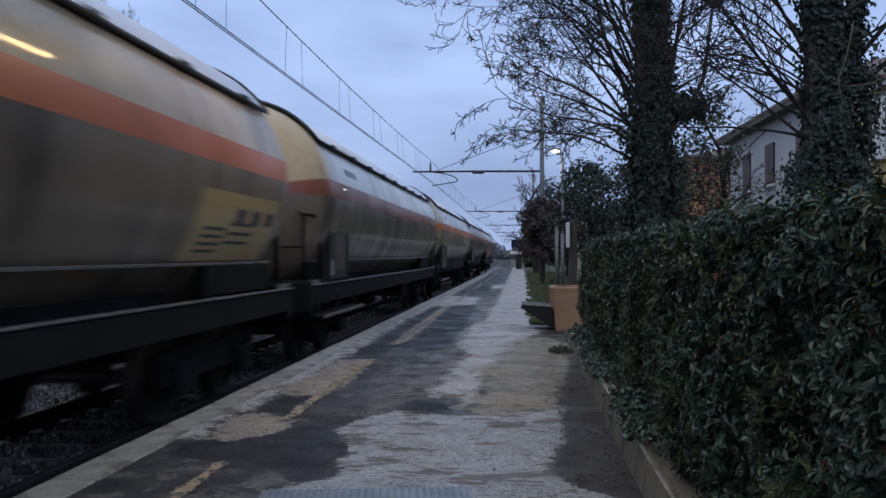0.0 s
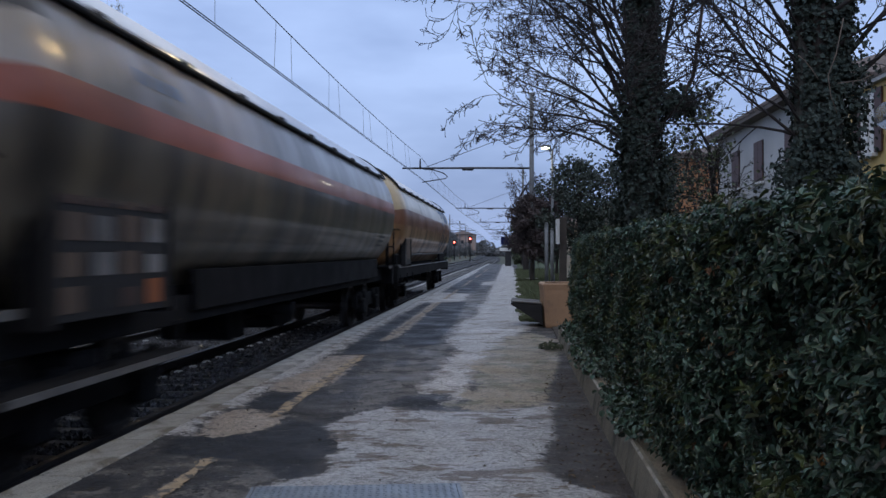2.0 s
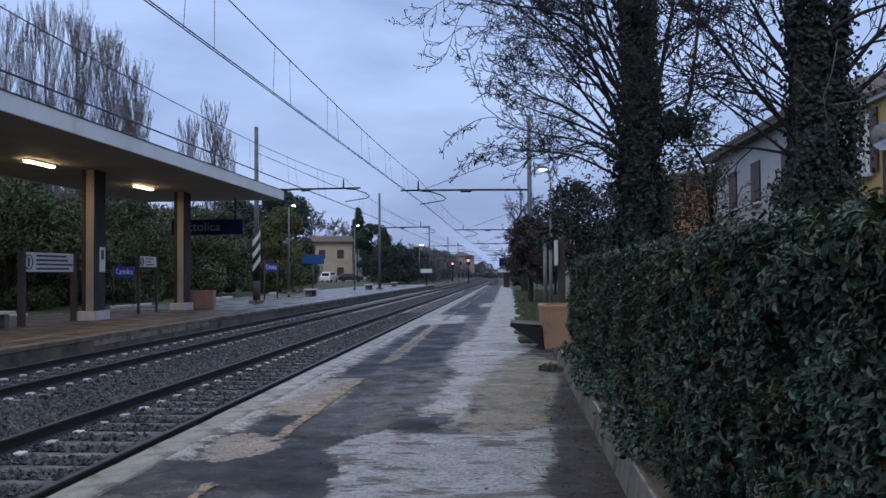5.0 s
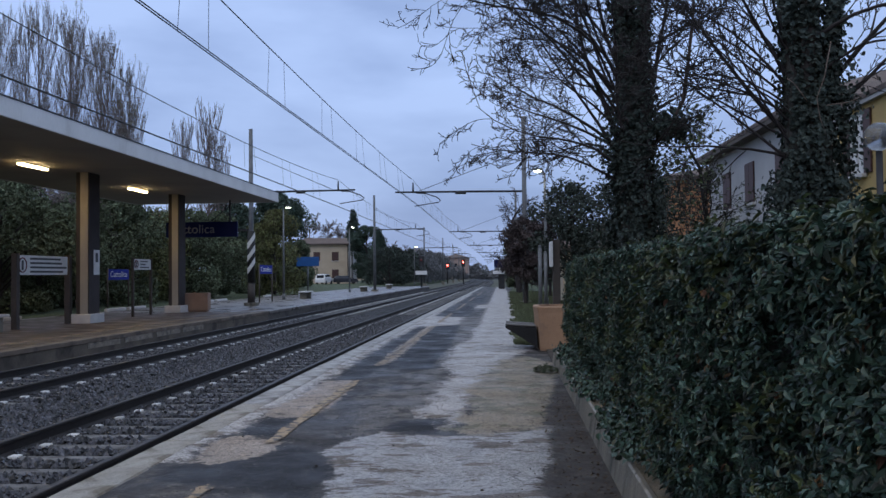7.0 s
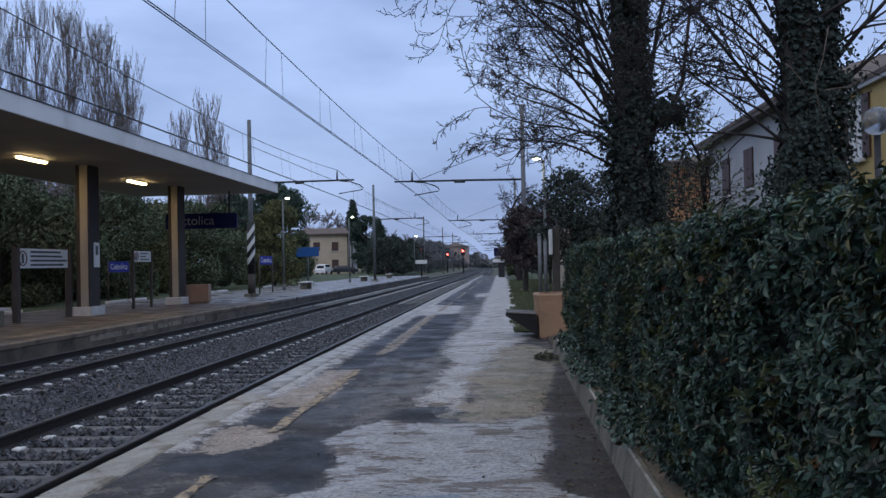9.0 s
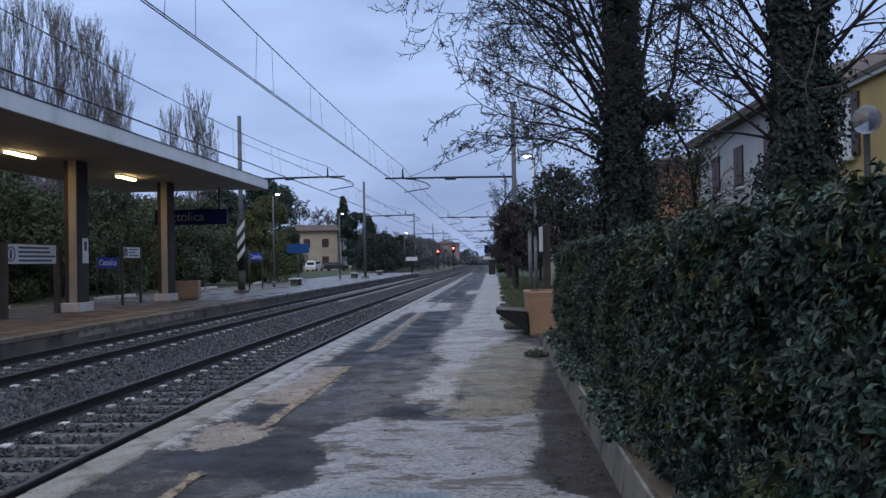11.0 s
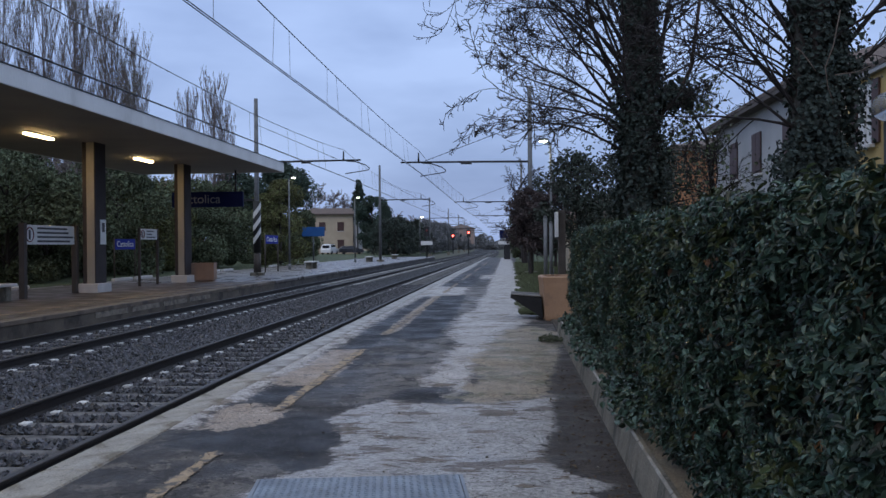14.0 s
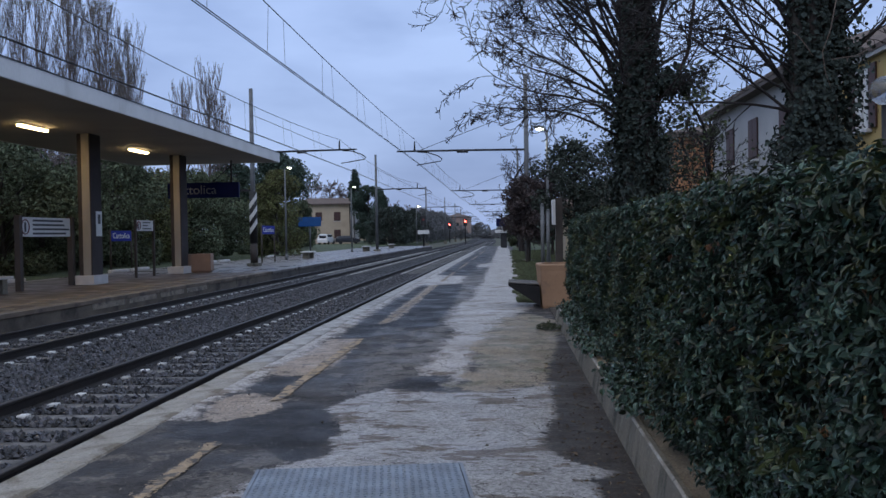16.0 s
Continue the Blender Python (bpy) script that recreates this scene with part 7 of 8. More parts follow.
house(9.2, 18.0, 50.0, 62.0, 6.7, 8.0, RENDER_ORANGE, "orange rendered house behind the pale one", [("w", 53, 4.2, 1.1, 1.5, "closed"), ("s", 12.5, 4.2, 1.1, 1.5, "closed")], 0.5)
house(2.6, 7.0, 41.0, 48.0, 2.6, 3.9, RENDER_CREAM, "low cream outbuilding behind the evergreens", [("w", 44, 0.9, 0.9, 1.1, "plain")], 0.3)
villa = house(-41.0, -29.6, 168.0, 172.6, 7.6, 8.9, RENDER_CREAM, "cream two-storey house with a hipped roof beside the railway",
      [("s", -33.0, 4.4, 1.3, 1.7, "closed"), ("s", -36.6, 4.4, 1.3, 1.7, "closed"), ("s", -33.0, 1.0, 1.3, 1.7, "closed")], 0.6)
part("end_bay", Shape().box(-30.4, -29.5, 167.88, 172.0, 0.2, 7.3), RENDER_WHITE, villa, "white rendered end bay")
for x in (-30.5, -29.7):
    part("downpipe", Shape().box(x - 0.07, x + 0.07, 167.72, 167.85, 0.2, 7.4), DARK_STEEL, villa, "dark downpipe")
part("balcony", Shape().box(-41.1, -38.0, 166.6, 168.0, 4.0, 4.2).box(-41.1, -38.0, 166.6, 166.72, 4.2, 5.1), RENDER_WHITE, villa, "white balcony with a solid parapet")
house(-62.0, -50.0, 112.0, 122.0, 7.0, 9.4, RENDER_ORANGE, "distant house with a tiled roof behind the thicket", [("e", 117, 4.2, 1.2, 1.6, "closed")], 0.6)
house(-35.2, -30.0, 78.0, 84.0, 6.0, 7.7, RENDER_ORANGE, "brick-red house with a tiled roof behind the thicket", [("s", -31.2, 3.7, 1.1, 1.25, "curtain"), ("s", -33.6, 3.7, 1.1, 1.25, "plain")], 0.4, False, 0.14, EAVE, ROOF_RED)
for i, (x, y, w, d, e, m) in enumerate(((-33, 300, 10, 12, 7.0, RENDER_PINK), (-50, 330, 14, 12, 9.0, RENDER_CREAM), (-22, 420, 12, 14, 9.5, RENDER_PINK), (6, 430, 14, 14, 8, RENDER_WHITE), (-60, 470, 40, 20, 12, RENDER_WHITE), (18, 380, 12, 12, 7, RENDER_CREAM))):
    house(x - w / 2 + bend(y) * 0.3, x + w / 2 + bend(y) * 0.3, y, y + d, e, e + 2.2, m, "distant low building along the railway", [("s", x + bend(y) * 0.3, e * 0.55, 1.4, 1.6, "plain"), ("s", x - w * 0.3 + bend(y) * 0.3, e * 0.55, 1.4, 1.6, "plain")], 0.5)

# blue information board and parked cars behind the far platform
s = thing("information_board", "bright blue blank board on a post", "sign", at=pose(-16.9, 74.0, -0.06, 0, 0, 10))
part("panel", Shape().box(-0.95, 0.95, -0.04, 0.04, 2.25, 3.05, 0.01), BOARD_BLUE, s)
part("post", Shape().cyl((0, 0.05, 0), (0, 0.05, 2.9), 0.06, n=8), STEEL, s)


def car(x, y, turn, mat, label, van=False):
    c = thing("car", label, "car", "parked cars", at=pose(x, y, -0.06, 0, 0, turn))
    L, W, H = (4.3, 1.75, 1.75 if van else 1.45)
    prof = [(-L / 2, 0.32), (-L / 2, 0.85), (-L / 2 + 0.1, 1.0), (-L / 2 + 0.35, H - 0.08), (-L / 2 + 0.7, H), (0.35, H), (1.05, 1.0), (L / 2 - 0.15, 0.86), (L / 2, 0.7), (L / 2, 0.32)]
    b = Shape()
    n = len(prof)
    vs = []
    for yy, k in ((-W / 2, 1), (W / 2, 1)):
        for px, pz in prof:
            ins = 0.14 if pz > 1.05 else 0
            vs.append((px, yy - math.copysign(ins, yy), pz))
    b.add(vs, [(i, (i + 1) % n, n + (i + 1) % n, n + i) for i in range(n)] + [tuple(range(n))[::-1], tuple(range(n, 2 * n))])
    part("body", b, mat, c)
    part("side_window", Shape().box(-L / 2 + 0.5, 0.5, -W / 2 + 0.05, W / 2 - 0.05, 1.03, H - 0.12, 0.02), GLASS_DARK, c)
    part("rear_window", Shape().box(-L / 2 + 0.12, -L / 2 + 0.3, -W / 2 + 0.25, W / 2 - 0.25, 1.05, H - 0.2, 0.02), GLASS_DARK, c)
    for px in (-1.3, 1.3):
        for yy in (-W / 2 + 0.08, W / 2 - 0.08):
            part("wheel", Shape().cyl((px, yy - 0.1, 0.32), (px, yy + 0.1, 0.32), 0.32, n=16), RUBBER, c)
    return c


car(-31.4, 150, 82, CAR_WHITE, "white estate car parked by the house", True)
car(-28.0, 152, 10, CAR_DARK, "dark car parked by the house")


# ---- signals ----
def signal(x, y, height, lit, label, board=False):
    s = thing("railway_signal", label, "signal", "railway signals", at=pose(x, y, -0.3))
    part("post", Shape().cyl((0, 0, 0), (0, 0, height + 0.7), 0.09, n=8), DARK_STEEL, s)
    part("head", Shape().box(-0.32, 0.32, -0.08, 0.08, height - 0.6, height + 0.6, 0.08), BLACK, s)
    if lit:
        part("lamp", Shape().ball((0, -0.12, height + 0.15), 0.16, 12, (1, 0.5, 1)), RED_GLOW, s, "glowing red aspect")
    else:
        part("lamp", Shape().ball((0, -0.1, height + 0.1), 0.14, 10, (1, 0.4, 1)), SIGN_RED, s)
    if board:
        part("marker_board", Shape().box(-0.68, 0.68, -0.2, -0.16, height - 1.6, height - 1.15), SIGN_WHITE, s, "white marker board")
    return s


signal(-10.1, 104, 3.3, False, "signal with a white board at the far platform end", True)
signal(-11.1, 165, 3.25, True, "lineside colour light signal showing red")
signal(-7.4, 150, 3.62, True, "signal between the tracks showing red")


# ---- the goods train ----
TANK_Z, TANK_R, HALF, DOME = 2.2, 1.5, 7.885, 1.02


def tank_profile(off):
    pts = []
    for i in range(13):
        a = math.pi / 2 * i / 12
        pts.append((-HALF - DOME * math.cos(a) ** 0.85 * (1 + off), (TANK_R + off) * math.sin(a) ** 0.8))
    for y in np.linspace(-HALF, HALF, 14)[1:-1]:
        pts.append((y, TANK_R + off))
    return pts + [(-y, r) for y, r in pts[:13][::-1]]


def turned(shape, off, a0, a1, n, mat_of, zc=TANK_Z):
    prof = tank_profile(off)
    angs = [radians(a0 + (a1 - a0) * i / n) for i in range(n + 1)]
    for i in range(n):
        for j in range(len(prof) - 1):
            q = []
            for a, (y, r) in ((angs[i], prof[j]), (angs[i + 1], prof[j]), (angs[i + 1], prof[j + 1]), (angs[i], prof[j + 1])):
                q.append((math.cos(a) * r, y, zc + math.sin(a) * r))
            mid = math.degrees((angs[i] + angs[i + 1]) / 2)
            shape.add(q, [(0, 1, 2, 3)], mat_of(mid, (prof[j][0] + prof[j + 1][0]) / 2), True)


def wagon(label, lower, upper, band, shadowed_dome=False, placards=False, ochre_patch=False, sprayed=False, low=False, dome=TANK_DOME):
    w = thing("tank_wagon", label, "train wagon", "tank wagons")
    foot = -6 if sprayed else 1

    # lower-half paints hold the dark mirrored platform as well as grime and own colour
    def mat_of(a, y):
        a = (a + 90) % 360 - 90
        # shadow below the sunshield's front edge, painted on the dome top
        if shadowed_dome and y < -HALF + 0.1 and 28 < a < 152:
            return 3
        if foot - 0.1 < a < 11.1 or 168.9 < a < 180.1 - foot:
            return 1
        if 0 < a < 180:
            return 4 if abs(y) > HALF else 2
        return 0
    s = Shape()
    cuts = [-96, -78, -60, -42, -24, foot, 11, 26, 42, 60, 78, 96, 114, 132, 150, 169, 180 - foot, 202, 220, 242, 264]
    for a0, a1 in zip(cuts[:-1], cuts[1:]):
        turned(s, 0.0, a0, a1, 2, mat_of)
    part("tank", s, [lower, band, upper, DOME_SHADOW, dome], w, "cylindrical tank with a painted band round it")
    sh = Shape()
    R = TANK_R + 0.045
    ring = [(math.cos(radians(a)) * R, TANK_Z + math.sin(radians(a)) * R) for a in np.linspace(35, 145, 23)]
    ring += [(x * 0.988, (z - TANK_Z) * 0.988 + TANK_Z) for x, z in ring[::-1]]
    sh.sweep(ring, -HALF - 0.05, HALF + 0.05)
    sh.s = [True if len(q) == 4 else False for q in sh.f]
    part("sunshield", sh, SHIELD, w, "pale sheet sunshield over the tank top")
    loop = [(math.cos(radians(35)) * R, y, TANK_Z + math.sin(radians(35)) * R) for y in (HALF + 0.05, 0.0, -HALF - 0.05)]
    loop += [(math.cos(radians(a)) * R, -HALF - 0.05, TANK_Z + math.sin(radians(a)) * R) for a in np.linspace(40, 140, 21)]
    loop += [(math.cos(radians(145)) * R, y, TANK_Z + math.sin(radians(145)) * R) for y in (-HALF - 0.05, 0.0, HALF + 0.05)]
    loop += [(math.cos(radians(a)) * R, HALF + 0.05, TANK_Z + math.sin(radians(a)) * R) for a in np.linspace(140, 40, 21)]
    # black tube stands for the shaded gap below the sunshield's rim
    part("shield_edge", Shape().tube(loop + loop[:1], 0.027, 6), BLACK, w, "black rim for the dark gap under the sunshield")
    for k in range(9):
        for a in (35, 145):
            yk = -HALF + 0.9 + 1.75 * k
            part("edge_clip", Shape().box(math.cos(radians(a)) * (R + 0.01) - 0.045, math.cos(radians(a)) * (R + 0.01) + 0.045, yk - 0.1, yk + 0.1, TANK_Z + math.sin(radians(a)) * (R + 0.01) - 0.04, TANK_Z + math.sin(radians(a)) * (R + 0.01) + 0.04, 0.012), BLACK, w)
    # underframe
    for sx in (-1, 1):
        bx = sx * (1.02 if low else 1.30)
        part("sole_bar", Shape().box(bx - 0.06, bx + 0.06, -8.75, 8.75, 0.60, 0.88, 0.01), FRAME_GREY, w, "grimy sole bar")
        if not low:
            # lit top edge of the sole bar, given as a paler strip
            part("sole_bar_edge", Shape().box(sx * 1.33 - 0.05, sx * 1.33 + 0.05, -8.75, 8.75, 0.884, 0.905, 0.006), EDGE_PALE, w, "pale strip for the lit top edge")
            for y0, y1 in ((-8.2, -6.0), (6.0, 8.2)):
                part("saddle", Shape().box(sx * 1.16 - 0.05, sx * 1.16 + 0.05, y0, y1, 0.91, 1.24, 0.01), FRAME_GREY, w, "grimy tank saddle plate")
            part("tank_rail", Shape().box(sx * 1.16 - 0.06, sx * 1.16 + 0.06, -8.2, 8.2, 1.225, 1.26, 0.008), EDGE_PALE, w, "pale tank support rail")
        else:
            # added plate, not a real skirt: its black gives the shade under the tank
            part("tank_shade_plate", Shape().box(sx * 1.12 - 0.04, sx * 1.12 + 0.04, -4.6, 7.4, 0.72, 1.14, 0.01), UNDERFRAME, w, "added black plate for the shade under the tank")
        st = part("walkway_step", Shape().box(sx * 1.36 - 0.14, sx * 1.36 + 0.14, -8.6, -5.5, 0.42, 0.45, 0.006), FRAME_GREY, w, "dark grid step")
        part("step_edge", Shape().box(sx * 1.505 - 0.008, sx * 1.505 + 0.008, -8.6, -5.5, 0.41, 0.458), EDGE_PALE, st, "pale step edge")
        for y in (-8.5, -7.0, -5.6):
            part("step_hanger", Shape().box(sx * 1.36 - 0.02, sx * 1.36 + 0.02, y - 0.02, y + 0.02, 0.42, 0.70), UNDERFRAME, w)
    # wide added box blocks light through the gap; narrow one is the sill
    part("sill_and_gap_fill", Shape().box(-0.85, 0.85, -5.9, 5.9, 0.55, 1.12, 0.02).box(-0.35, 0.35, -8.7, 8.7, 0.5, 0.86, 0.02), UNDERFRAME, w)
    part("brake_gear", Shape().cyl((-1.0, 0, 0.45), (1.0, 0, 0.45), 0.11, n=10).cyl((0, -2.5, 0.35), (0, 2.5, 0.35), 0.13, n=10).box(-0.5, 0.5, -1.6, -0.8, 0.1, 0.6, 0.03).box(-0.4, 0.4, 1.0, 2.4, 0.05, 0.6, 0.05), UNDERFRAME, w, "sooty brake gear and pipes")
    for sy in (-1, 1):
        part("headstock", Shape().box(-1.35, 1.35, sy * 8.75 - 0.1, sy * 8.75 + 0.1, 0.5, 0.95, 0.02), FRAME_GREY, w)
        ep = part("end_platform", Shape().box(-1.32, 1.32, sy * 8.45 - 0.3, sy * 8.45 + 0.3, 0.91, 0.96, 0.008), FRAME_GREY, w, "sooty end platform")
        for sx in (-1, 1):
            part("platform_edge", Shape().box(sx * 1.328 - 0.007, sx * 1.328 + 0.007, sy * 8.45 - 0.3, sy * 8.45 + 0.3, 0.90, 0.965), EDGE_PALE, ep, "pale edge strip")
        for sx in (-0.875, 0.875):
            bf = Shape().cyl((sx, sy * 8.8, 0.74), (sx, sy * 9.2, 0.74), 0.11, 0.085, 12).cyl((sx, sy * 9.2, 0.74), (sx, sy * 9.27, 0.74), 0.24, 0.24, 18)
            part("buffer", bf, UNDERFRAME, w, "round sprung buffer")
        part("coupling", Shape().cyl((0, sy * 8.8, 0.7), (0, sy * 9.25, 0.62), 0.05, n=8), UNDERFRAME, w)
        rail = Shape()
        yy = sy * 8.62
        rail.tube([(-1.2, yy, 0.96), (-1.2, yy, 1.92), (-1.1, yy, 1.98), (1.1, yy, 1.98), (1.2, yy, 1.92), (1.2, yy, 0.96)], 0.02, 6)
        rail.tube([(-1.2, yy, 1.45), (1.2, yy, 1.45)], 0.016, 6)
        for x in (-0.5, 0.5):
            rail.tube([(x, yy, 0.96), (x, yy, 1.98)], 0.016, 6)
        rail.tube([(1.32, yy - sy * 0.55, 0.96), (1.32, yy - sy * 0.55, 1.85), (1.32, yy - sy * 0.1, 1.92), (1.2, yy, 1.92)], 0.02, 6)
        part("handrail", rail, UNDERFRAME, w, "dark end handrail")
        # bogie with two wheelsets
        bg = new("bogie")
        bg.parent = w
        bg.matrix_basis = pose(0, sy * 6.6, RAIL_Z)
        for sx in (-1, 1):
            fr = Shape().sweep([(sx * 1.0 - 0.06, 0.42), (sx * 1.0 + 0.06, 0.42), (sx * 1.0 + 0.06, 0.72), (sx * 1.0 - 0.06, 0.72)], -1.35, 1.35)
            for y in (-0.9, 0.9):
                fr.box(sx * 1.06 - 0.1, sx * 1.06 + 0.1, y - 0.2, y + 0.2, 0.3, 0.62, 0.03)
                fr.cyl((sx * 1.04, y - 0.3, 0.55), (sx * 1.04, y - 0.3, 0.78), 0.09, n=8).cyl((sx * 1.04, y + 0.3, 0.55), (sx * 1.04, y + 0.3, 0.78), 0.09, n=8)
            part("side_frame", fr, UNDERFRAME, bg, "sooty bogie side frame")
        part("bolster", Shape().box(-1.0, 1.0, -0.25, 0.25, 0.5, 0.85, 0.03), UNDERFRAME, bg)
        for y in (-0.9, 0.9):
            part("axle", Shape().cyl((-1.0, y, 0.46), (1.0, y, 0.46), 0.08, n=10), WHEEL, bg)
            for sx in (-1, 1):
                prof = [(0.70, 0.10), (0.70, 0.49), (0.735, 0.49), (0.735, 0.46), (0.84, 0.455), (0.84, 0.38), (0.79, 0.36), (0.79, 0.16), (0.88, 0.15), (0.88, 0.0)]
                wh = Shape()
                n = 28
                vs = [(sx * px, y + math.cos(2 * math.pi * k / n) * pr, 0.46 + math.sin(2 * math.pi * k / n) * pr) for px, pr in prof for k in range(n)]
                wh.add(vs, [(a * n + k, a * n + (k + 1) % n, (a + 1) * n + (k + 1) % n, (a + 1) * n + k) for a in range(len(prof) - 1) for k in range(n)])
                part("wheel", wh, WHEEL, bg, "dull steel wheel")
    # card frame near the leading end
    y0, y1, z0, z1 = (-7.85, -5.95, 0.84, 1.88) if low else (-7.75, -6.45, 0.95, 1.98)
    cf = part("card_frame", Shape().box(1.36, 1.40, y0, y1, z0, z1, 0.006).box(1.16, 1.42, y0 - 0.05, y0 - 0.01, z0 - 0.04, z1 + 0.04).box(1.16, 1.42, y1 + 0.01, y1 + 0.05, z0 - 0.04, z1 + 0.04), BLACK, w, "black card frame")
    part("frame_top", Shape().box(1.14, 1.44, y0 - 0.1, y1 + 0.1, z1 + 0.04, z1 + 0.065, 0.006), EDGE_PALE, cf, "pale strip for the lit frame top")
    rg = random.Random(len(label))
    if placards:
        for i in range(4):
            for j in range(4):
                z = z0 + 0.06 + j * 0.25
                y = y0 + 0.08 + i * 0.46
                mt = PLACARD_ORANGE if i == 3 and j == 0 else rg.choice((PAPER, PLACARD_BROWN, PLACARD_BROWN, BLACK))
                part("placard", Shape().box(1.401, 1.409, y, y + rg.uniform(0.26, 0.37), z, z + rg.uniform(0.13, 0.21)), mt, cf)
    else:
        part("placard", Shape().box(1.401, 1.409, -7.7, -7.5, 1.02, 1.25), PAPER, cf)
        part("placard", Shape().box(1.401, 1.409, -7.4, -6.6, 1.1, 1.8), PLACARD_BROWN, cf)
    # small stencilled panels on the tank side
    def decal(name, y0, y1, a0, a1, mat, label2=""):
        d = Shape()
        for i in range(6):
            b0, b1 = radians(a0 + (a1 - a0) * i / 6), radians(a0 + (a1 - a0) * (i + 1) / 6)
            R = TANK_R + 0.006
            d.add([(math.cos(b) * R, y, TANK_Z + math.sin(b) * R) for b, y in ((b0, y0), (b1, y0), (b1, y1), (b0, y1))], [(0, 1, 2, 3)])
        part(name, d, mat, w, label2, tidy=False)
    if ochre_patch:
        decal("touch_up_patch", 5.2, 7.7, -38, -9, PATCH_YELLOW, "ochre touch-up paint panel")
        for i in range(4):
            decal("stencil_bar", 5.5, 6.1, -34 + i * 3.2, -32.6 + i * 3.2, PRINT)
        for i in range(3):
            decal("stencil_bar", 6.3 + i * 0.5, 6.6 + i * 0.5, -21, -15, PRINT)
    if sprayed:
        def stroke(pts, mat, wide=0.2):
            d = Shape()
            R = TANK_R + 0.008
            for (ya, za), (yb, zb) in zip(pts[:-1], pts[1:]):
                dy, dz = yb - ya, zb - za
                ln = math.hypot(dy, dz)
                ny, nz = -dz / ln * wide, dy / ln * wide
                q = []
                for k in range(5):
                    t = k / 4
                    for s2 in (-1, 1):
                        y, z = ya + dy * t + s2 * ny, za + dz * t + s2 * nz
                        a = z / TANK_R
                        q.append((math.cos(a) * R, y, TANK_Z + math.sin(a) * R))
                d.add(q, [(2 * k, 2 * k + 1, 2 * k + 3, 2 * k + 2) for k in range(4)])
            part("spray_mark", d, mat, w, "dark blue spray-painted scrawl", tidy=False)
        stroke([(3.6, 0.9), (4.3, 0.85), (4.4, 0.45), (4.1, 0.35)], TAG_PALE)
        stroke([(4.9, 0.85), (5.3, 0.95), (5.6, 0.35)], TAG_PALE)
        stroke([(6.2, 0.35), (6.1, 0.85), (6.7, 0.9), (6.8, 0.35)], TAG_PALE)
        stroke([(3.9, -0.15), (3.7, -0.75)], TAG_BLUE)
        stroke([(4.5, -0.15), (5.0, -0.2), (4.4, -0.7), (5.2, -0.72)], TAG_BLUE)
        stroke([(5.7, -0.25), (5.7, -0.72), (6.6, -0.25)], TAG_BLUE)
    else:
        for i in range(3):
            decal("stencil_bar", -6.6 + i * 0.35, -6.4 + i * 0.35, 18, 23, TAG_PALE, "faded blue stencil")
        for i in range(3):
            decal("stencil_bar", 6.2, 7.0, -30 + i * 4, -28.5 + i * 4, PRINT)
    return w


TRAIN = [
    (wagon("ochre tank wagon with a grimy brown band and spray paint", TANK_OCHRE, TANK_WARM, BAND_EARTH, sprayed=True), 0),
    (wagon("grimy grey tank wagon with a faded red band and sooty dome", TANK_SHADED_BROWN, TANK_DULL, BAND_RED, shadowed_dome=True, placards=True, low=True, dome=DOME_GREY), 1),
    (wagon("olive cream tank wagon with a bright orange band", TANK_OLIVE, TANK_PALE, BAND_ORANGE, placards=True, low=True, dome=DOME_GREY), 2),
    (wagon("grimy grey tank wagon with a dark red band", TANK_SHADED_TAN, TANK_PALE, BAND_BROWN), 3),
    (wagon("grimy cream tank wagon with an orange band", TANK_SHADED_TAN, TANK_CREAM, BAND_ORANGE, ochre_patch=True), 4),
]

# ---- pieces: sleepers and ballast stones ----
for tr, cx in tracks:
    for i in range(150):
        o = new("sleeper", sleeper_mesh)
        o.parent = tr
        y = SLEEPER_Y0 + 0.6 * i + (0.17 if cx == TRACK2 else 0)
        o.matrix_basis = pose(cx, y, RAIL_Z - 0.165, 0, 0, rng.uniform(-0.4, 0.4))
    rest = Shape()
    for i in list(range(150, 330)) + list(range(-110, 0)):
        y = SLEEPER_Y0 + 0.6 * i
        rest.box(cx + bend(y) - 1.2, cx + bend(y) + 1.2, y - 0.12, y + 0.12, RAIL_Z - 0.29, RAIL_Z - 0.165)
    o = part("sleepers_beyond", rest, SLEEPER, tr, "more concrete sleepers along the line", tidy=False)
    o["kind"] = "stuff"


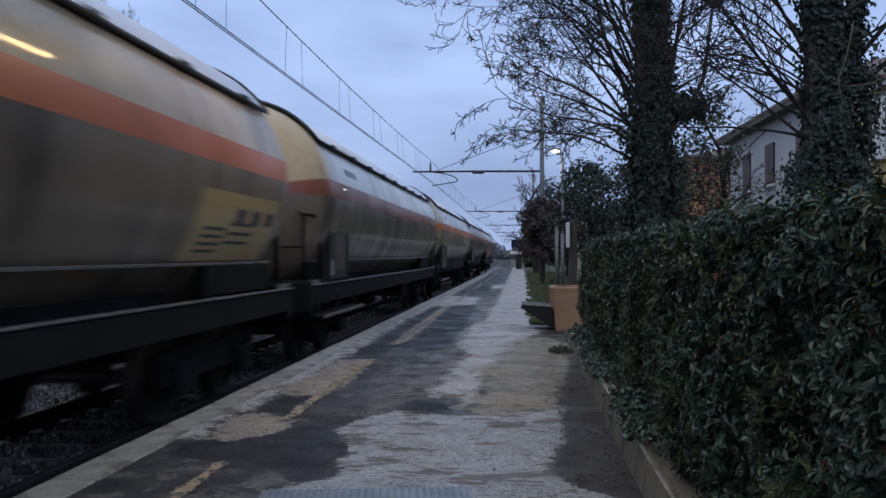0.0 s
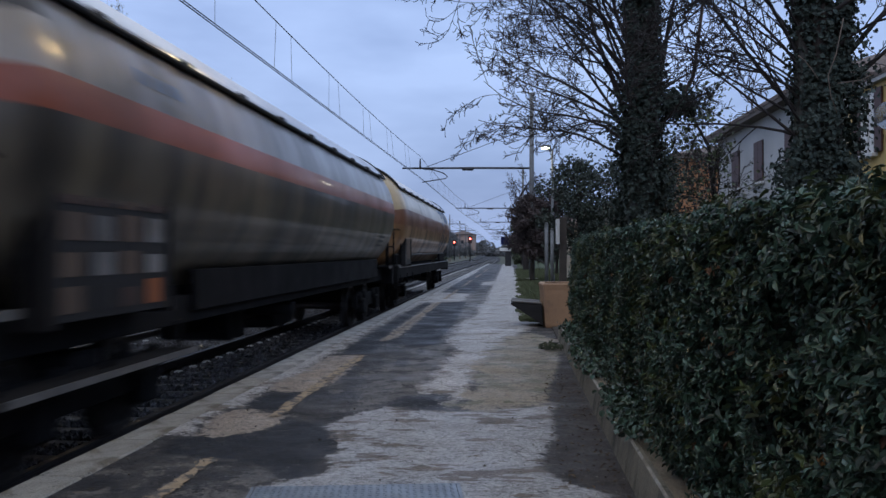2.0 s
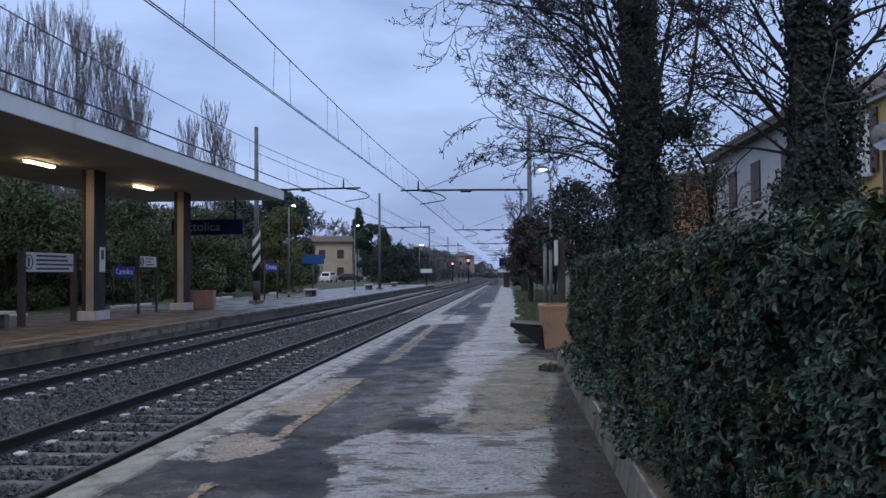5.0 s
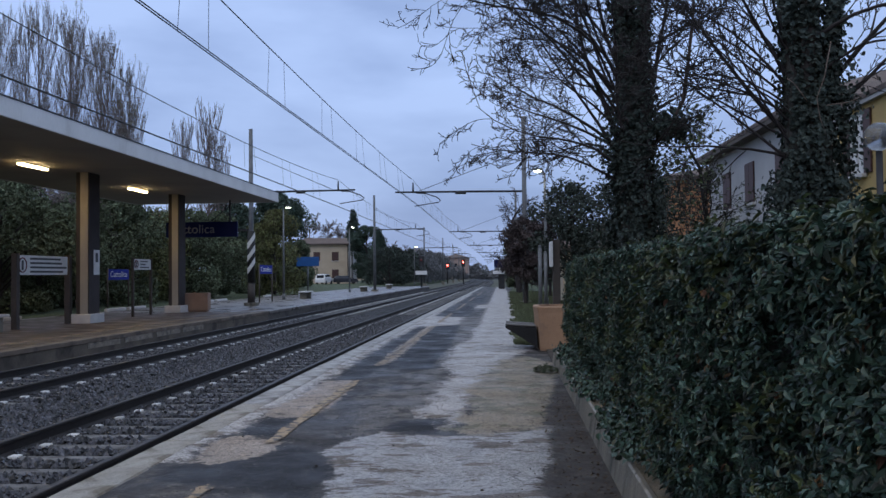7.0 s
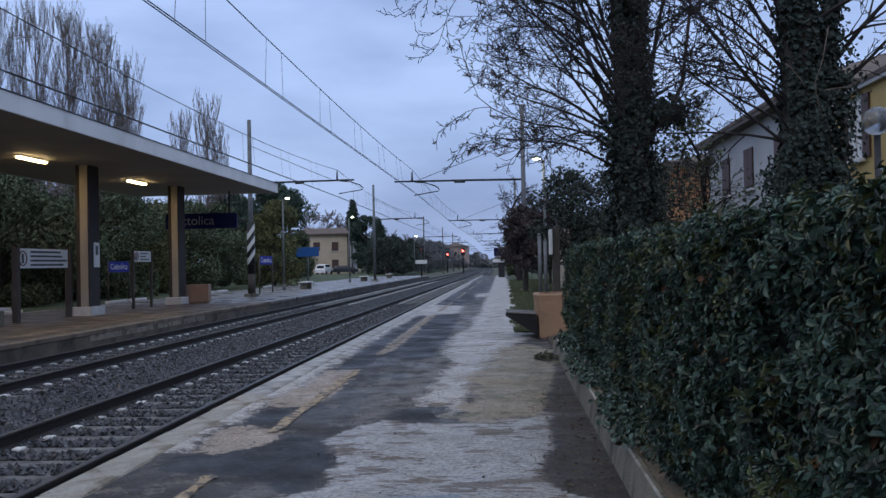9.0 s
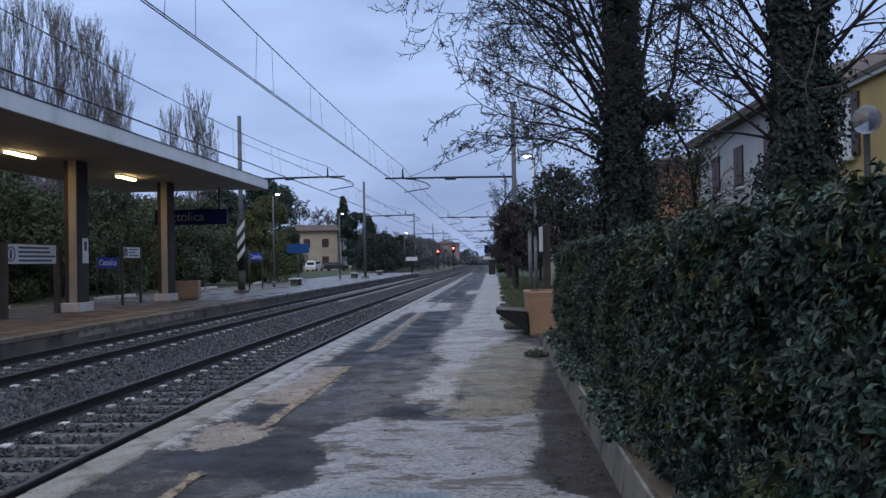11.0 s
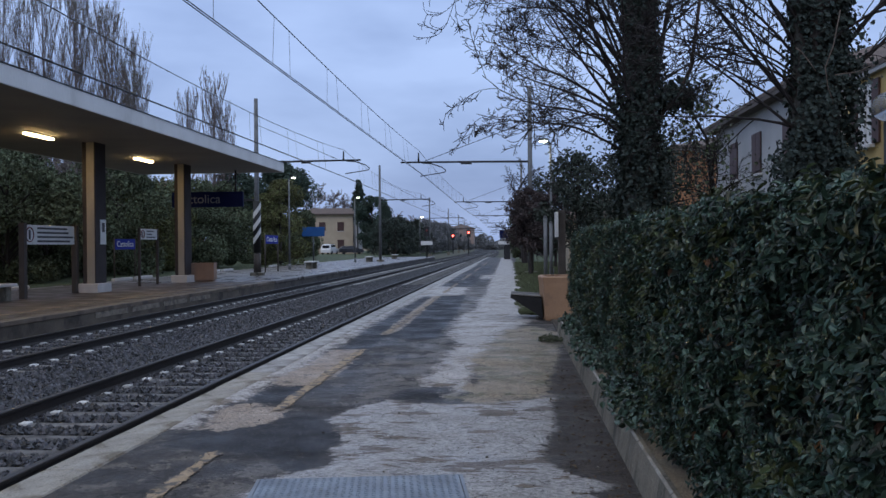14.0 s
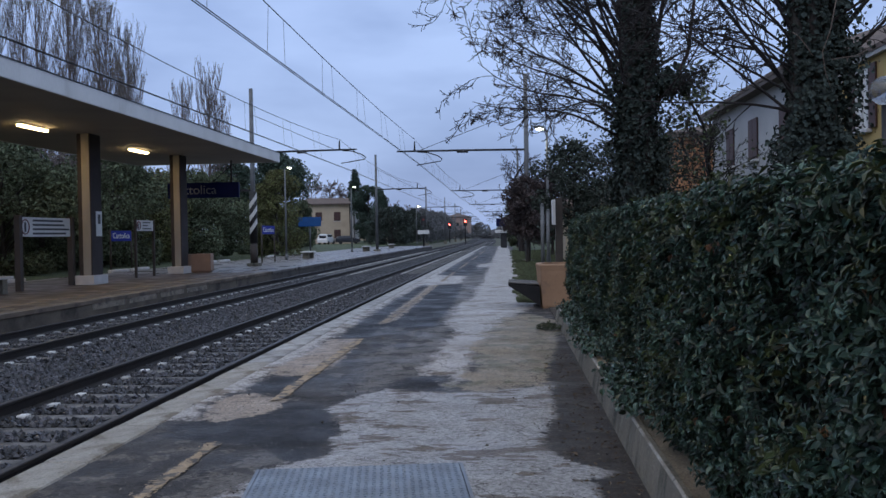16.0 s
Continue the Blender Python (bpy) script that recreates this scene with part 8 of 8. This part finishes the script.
def ballast_stones():
    q = np.random.default_rng(17)
    n = 105000
    y = 3.0 + 37 * q.random(n) ** 1.9
    x = q.uniform(-9.85, -2.85, n)
    z = np.interp(x, [p[0] for p in prof_b], [p[1] for p in prof_b])
    ph = ((y - SLEEPER_Y0) / 0.6) % 1.0
    near1 = (np.abs(x - TRACK1) < 1.22) & ((ph < 0.2) | (ph > 0.8))
    ph2 = ((y - SLEEPER_Y0 - 0.17) / 0.6) % 1.0
    near2 = (np.abs(x - TRACK2) < 1.22) & ((ph2 < 0.2) | (ph2 > 0.8))
    keep = ~(near1 | near2)
    x, y, z = x[keep], y[keep], z[keep]
    n = len(x)
    base = np.array([[1, 0, 0], [0, 1, 0], [-1, 0, 0], [0, -1, 0], [0, 0, 1], [0, 0, -1]], float)
    size = (q.uniform(0.02, 0.043, n) * (1 + 0.012 * y))[:, None, None]
    v = base[None] * size * q.uniform(0.65, 1.25, (n, 6, 1))
    a, b = q.uniform(0, 6.283, n), q.uniform(-0.8, 0.8, n)
    ca, sa, cb, sb = np.cos(a), np.sin(a), np.cos(b), np.sin(b)
    R = np.zeros((n, 3, 3))
    R[:, 0, 0], R[:, 0, 1] = ca, -sa
    R[:, 1, 0], R[:, 1, 1] = sa * cb, ca * cb
    R[:, 1, 2], R[:, 2, 0], R[:, 2, 1], R[:, 2, 2] = -sb, sa * sb, ca * sb, cb
    v = np.einsum('nij,nkj->nki', R, v) + np.stack([x, y, z + q.uniform(-0.005, 0.03, n)], axis=1)[:, None, :]
    tri = np.array([[0, 1, 4], [1, 2, 4], [2, 3, 4], [3, 0, 4], [1, 0, 5], [2, 1, 5], [3, 2, 5], [0, 3, 5]])
    f = (tri[None] + np.arange(n)[:, None, None] * 6).reshape(-1, 3)
    tagged(new("ballast_stones", array_mesh("ballast_stones", v.reshape(-1, 3), f, STONE)), "loose dark grey crushed ballast stones", "ballast", kind="stuff")


prof_b = [(-10.4, -0.56), (-9.9, -0.52), (-7.0, -0.50), (-6.3, -0.53), (-5.7, -0.50), (-3.1, -0.50), (-2.7, -0.55)]
ballast_stones()

SPEED, TAIL_AT, TAIL_Y, PITCH = 22.5, 3.3, 10.7, 18.6


def motions():
    for w, i in TRAIN:
        rows = []
        for k in range(17):
            y = TAIL_Y + SPEED * (TAIL_AT - k) - HALF - PITCH * i
            rows.append((float(k), pose(TRACK1, y, 0)))
        walk(w, rows)


motions()
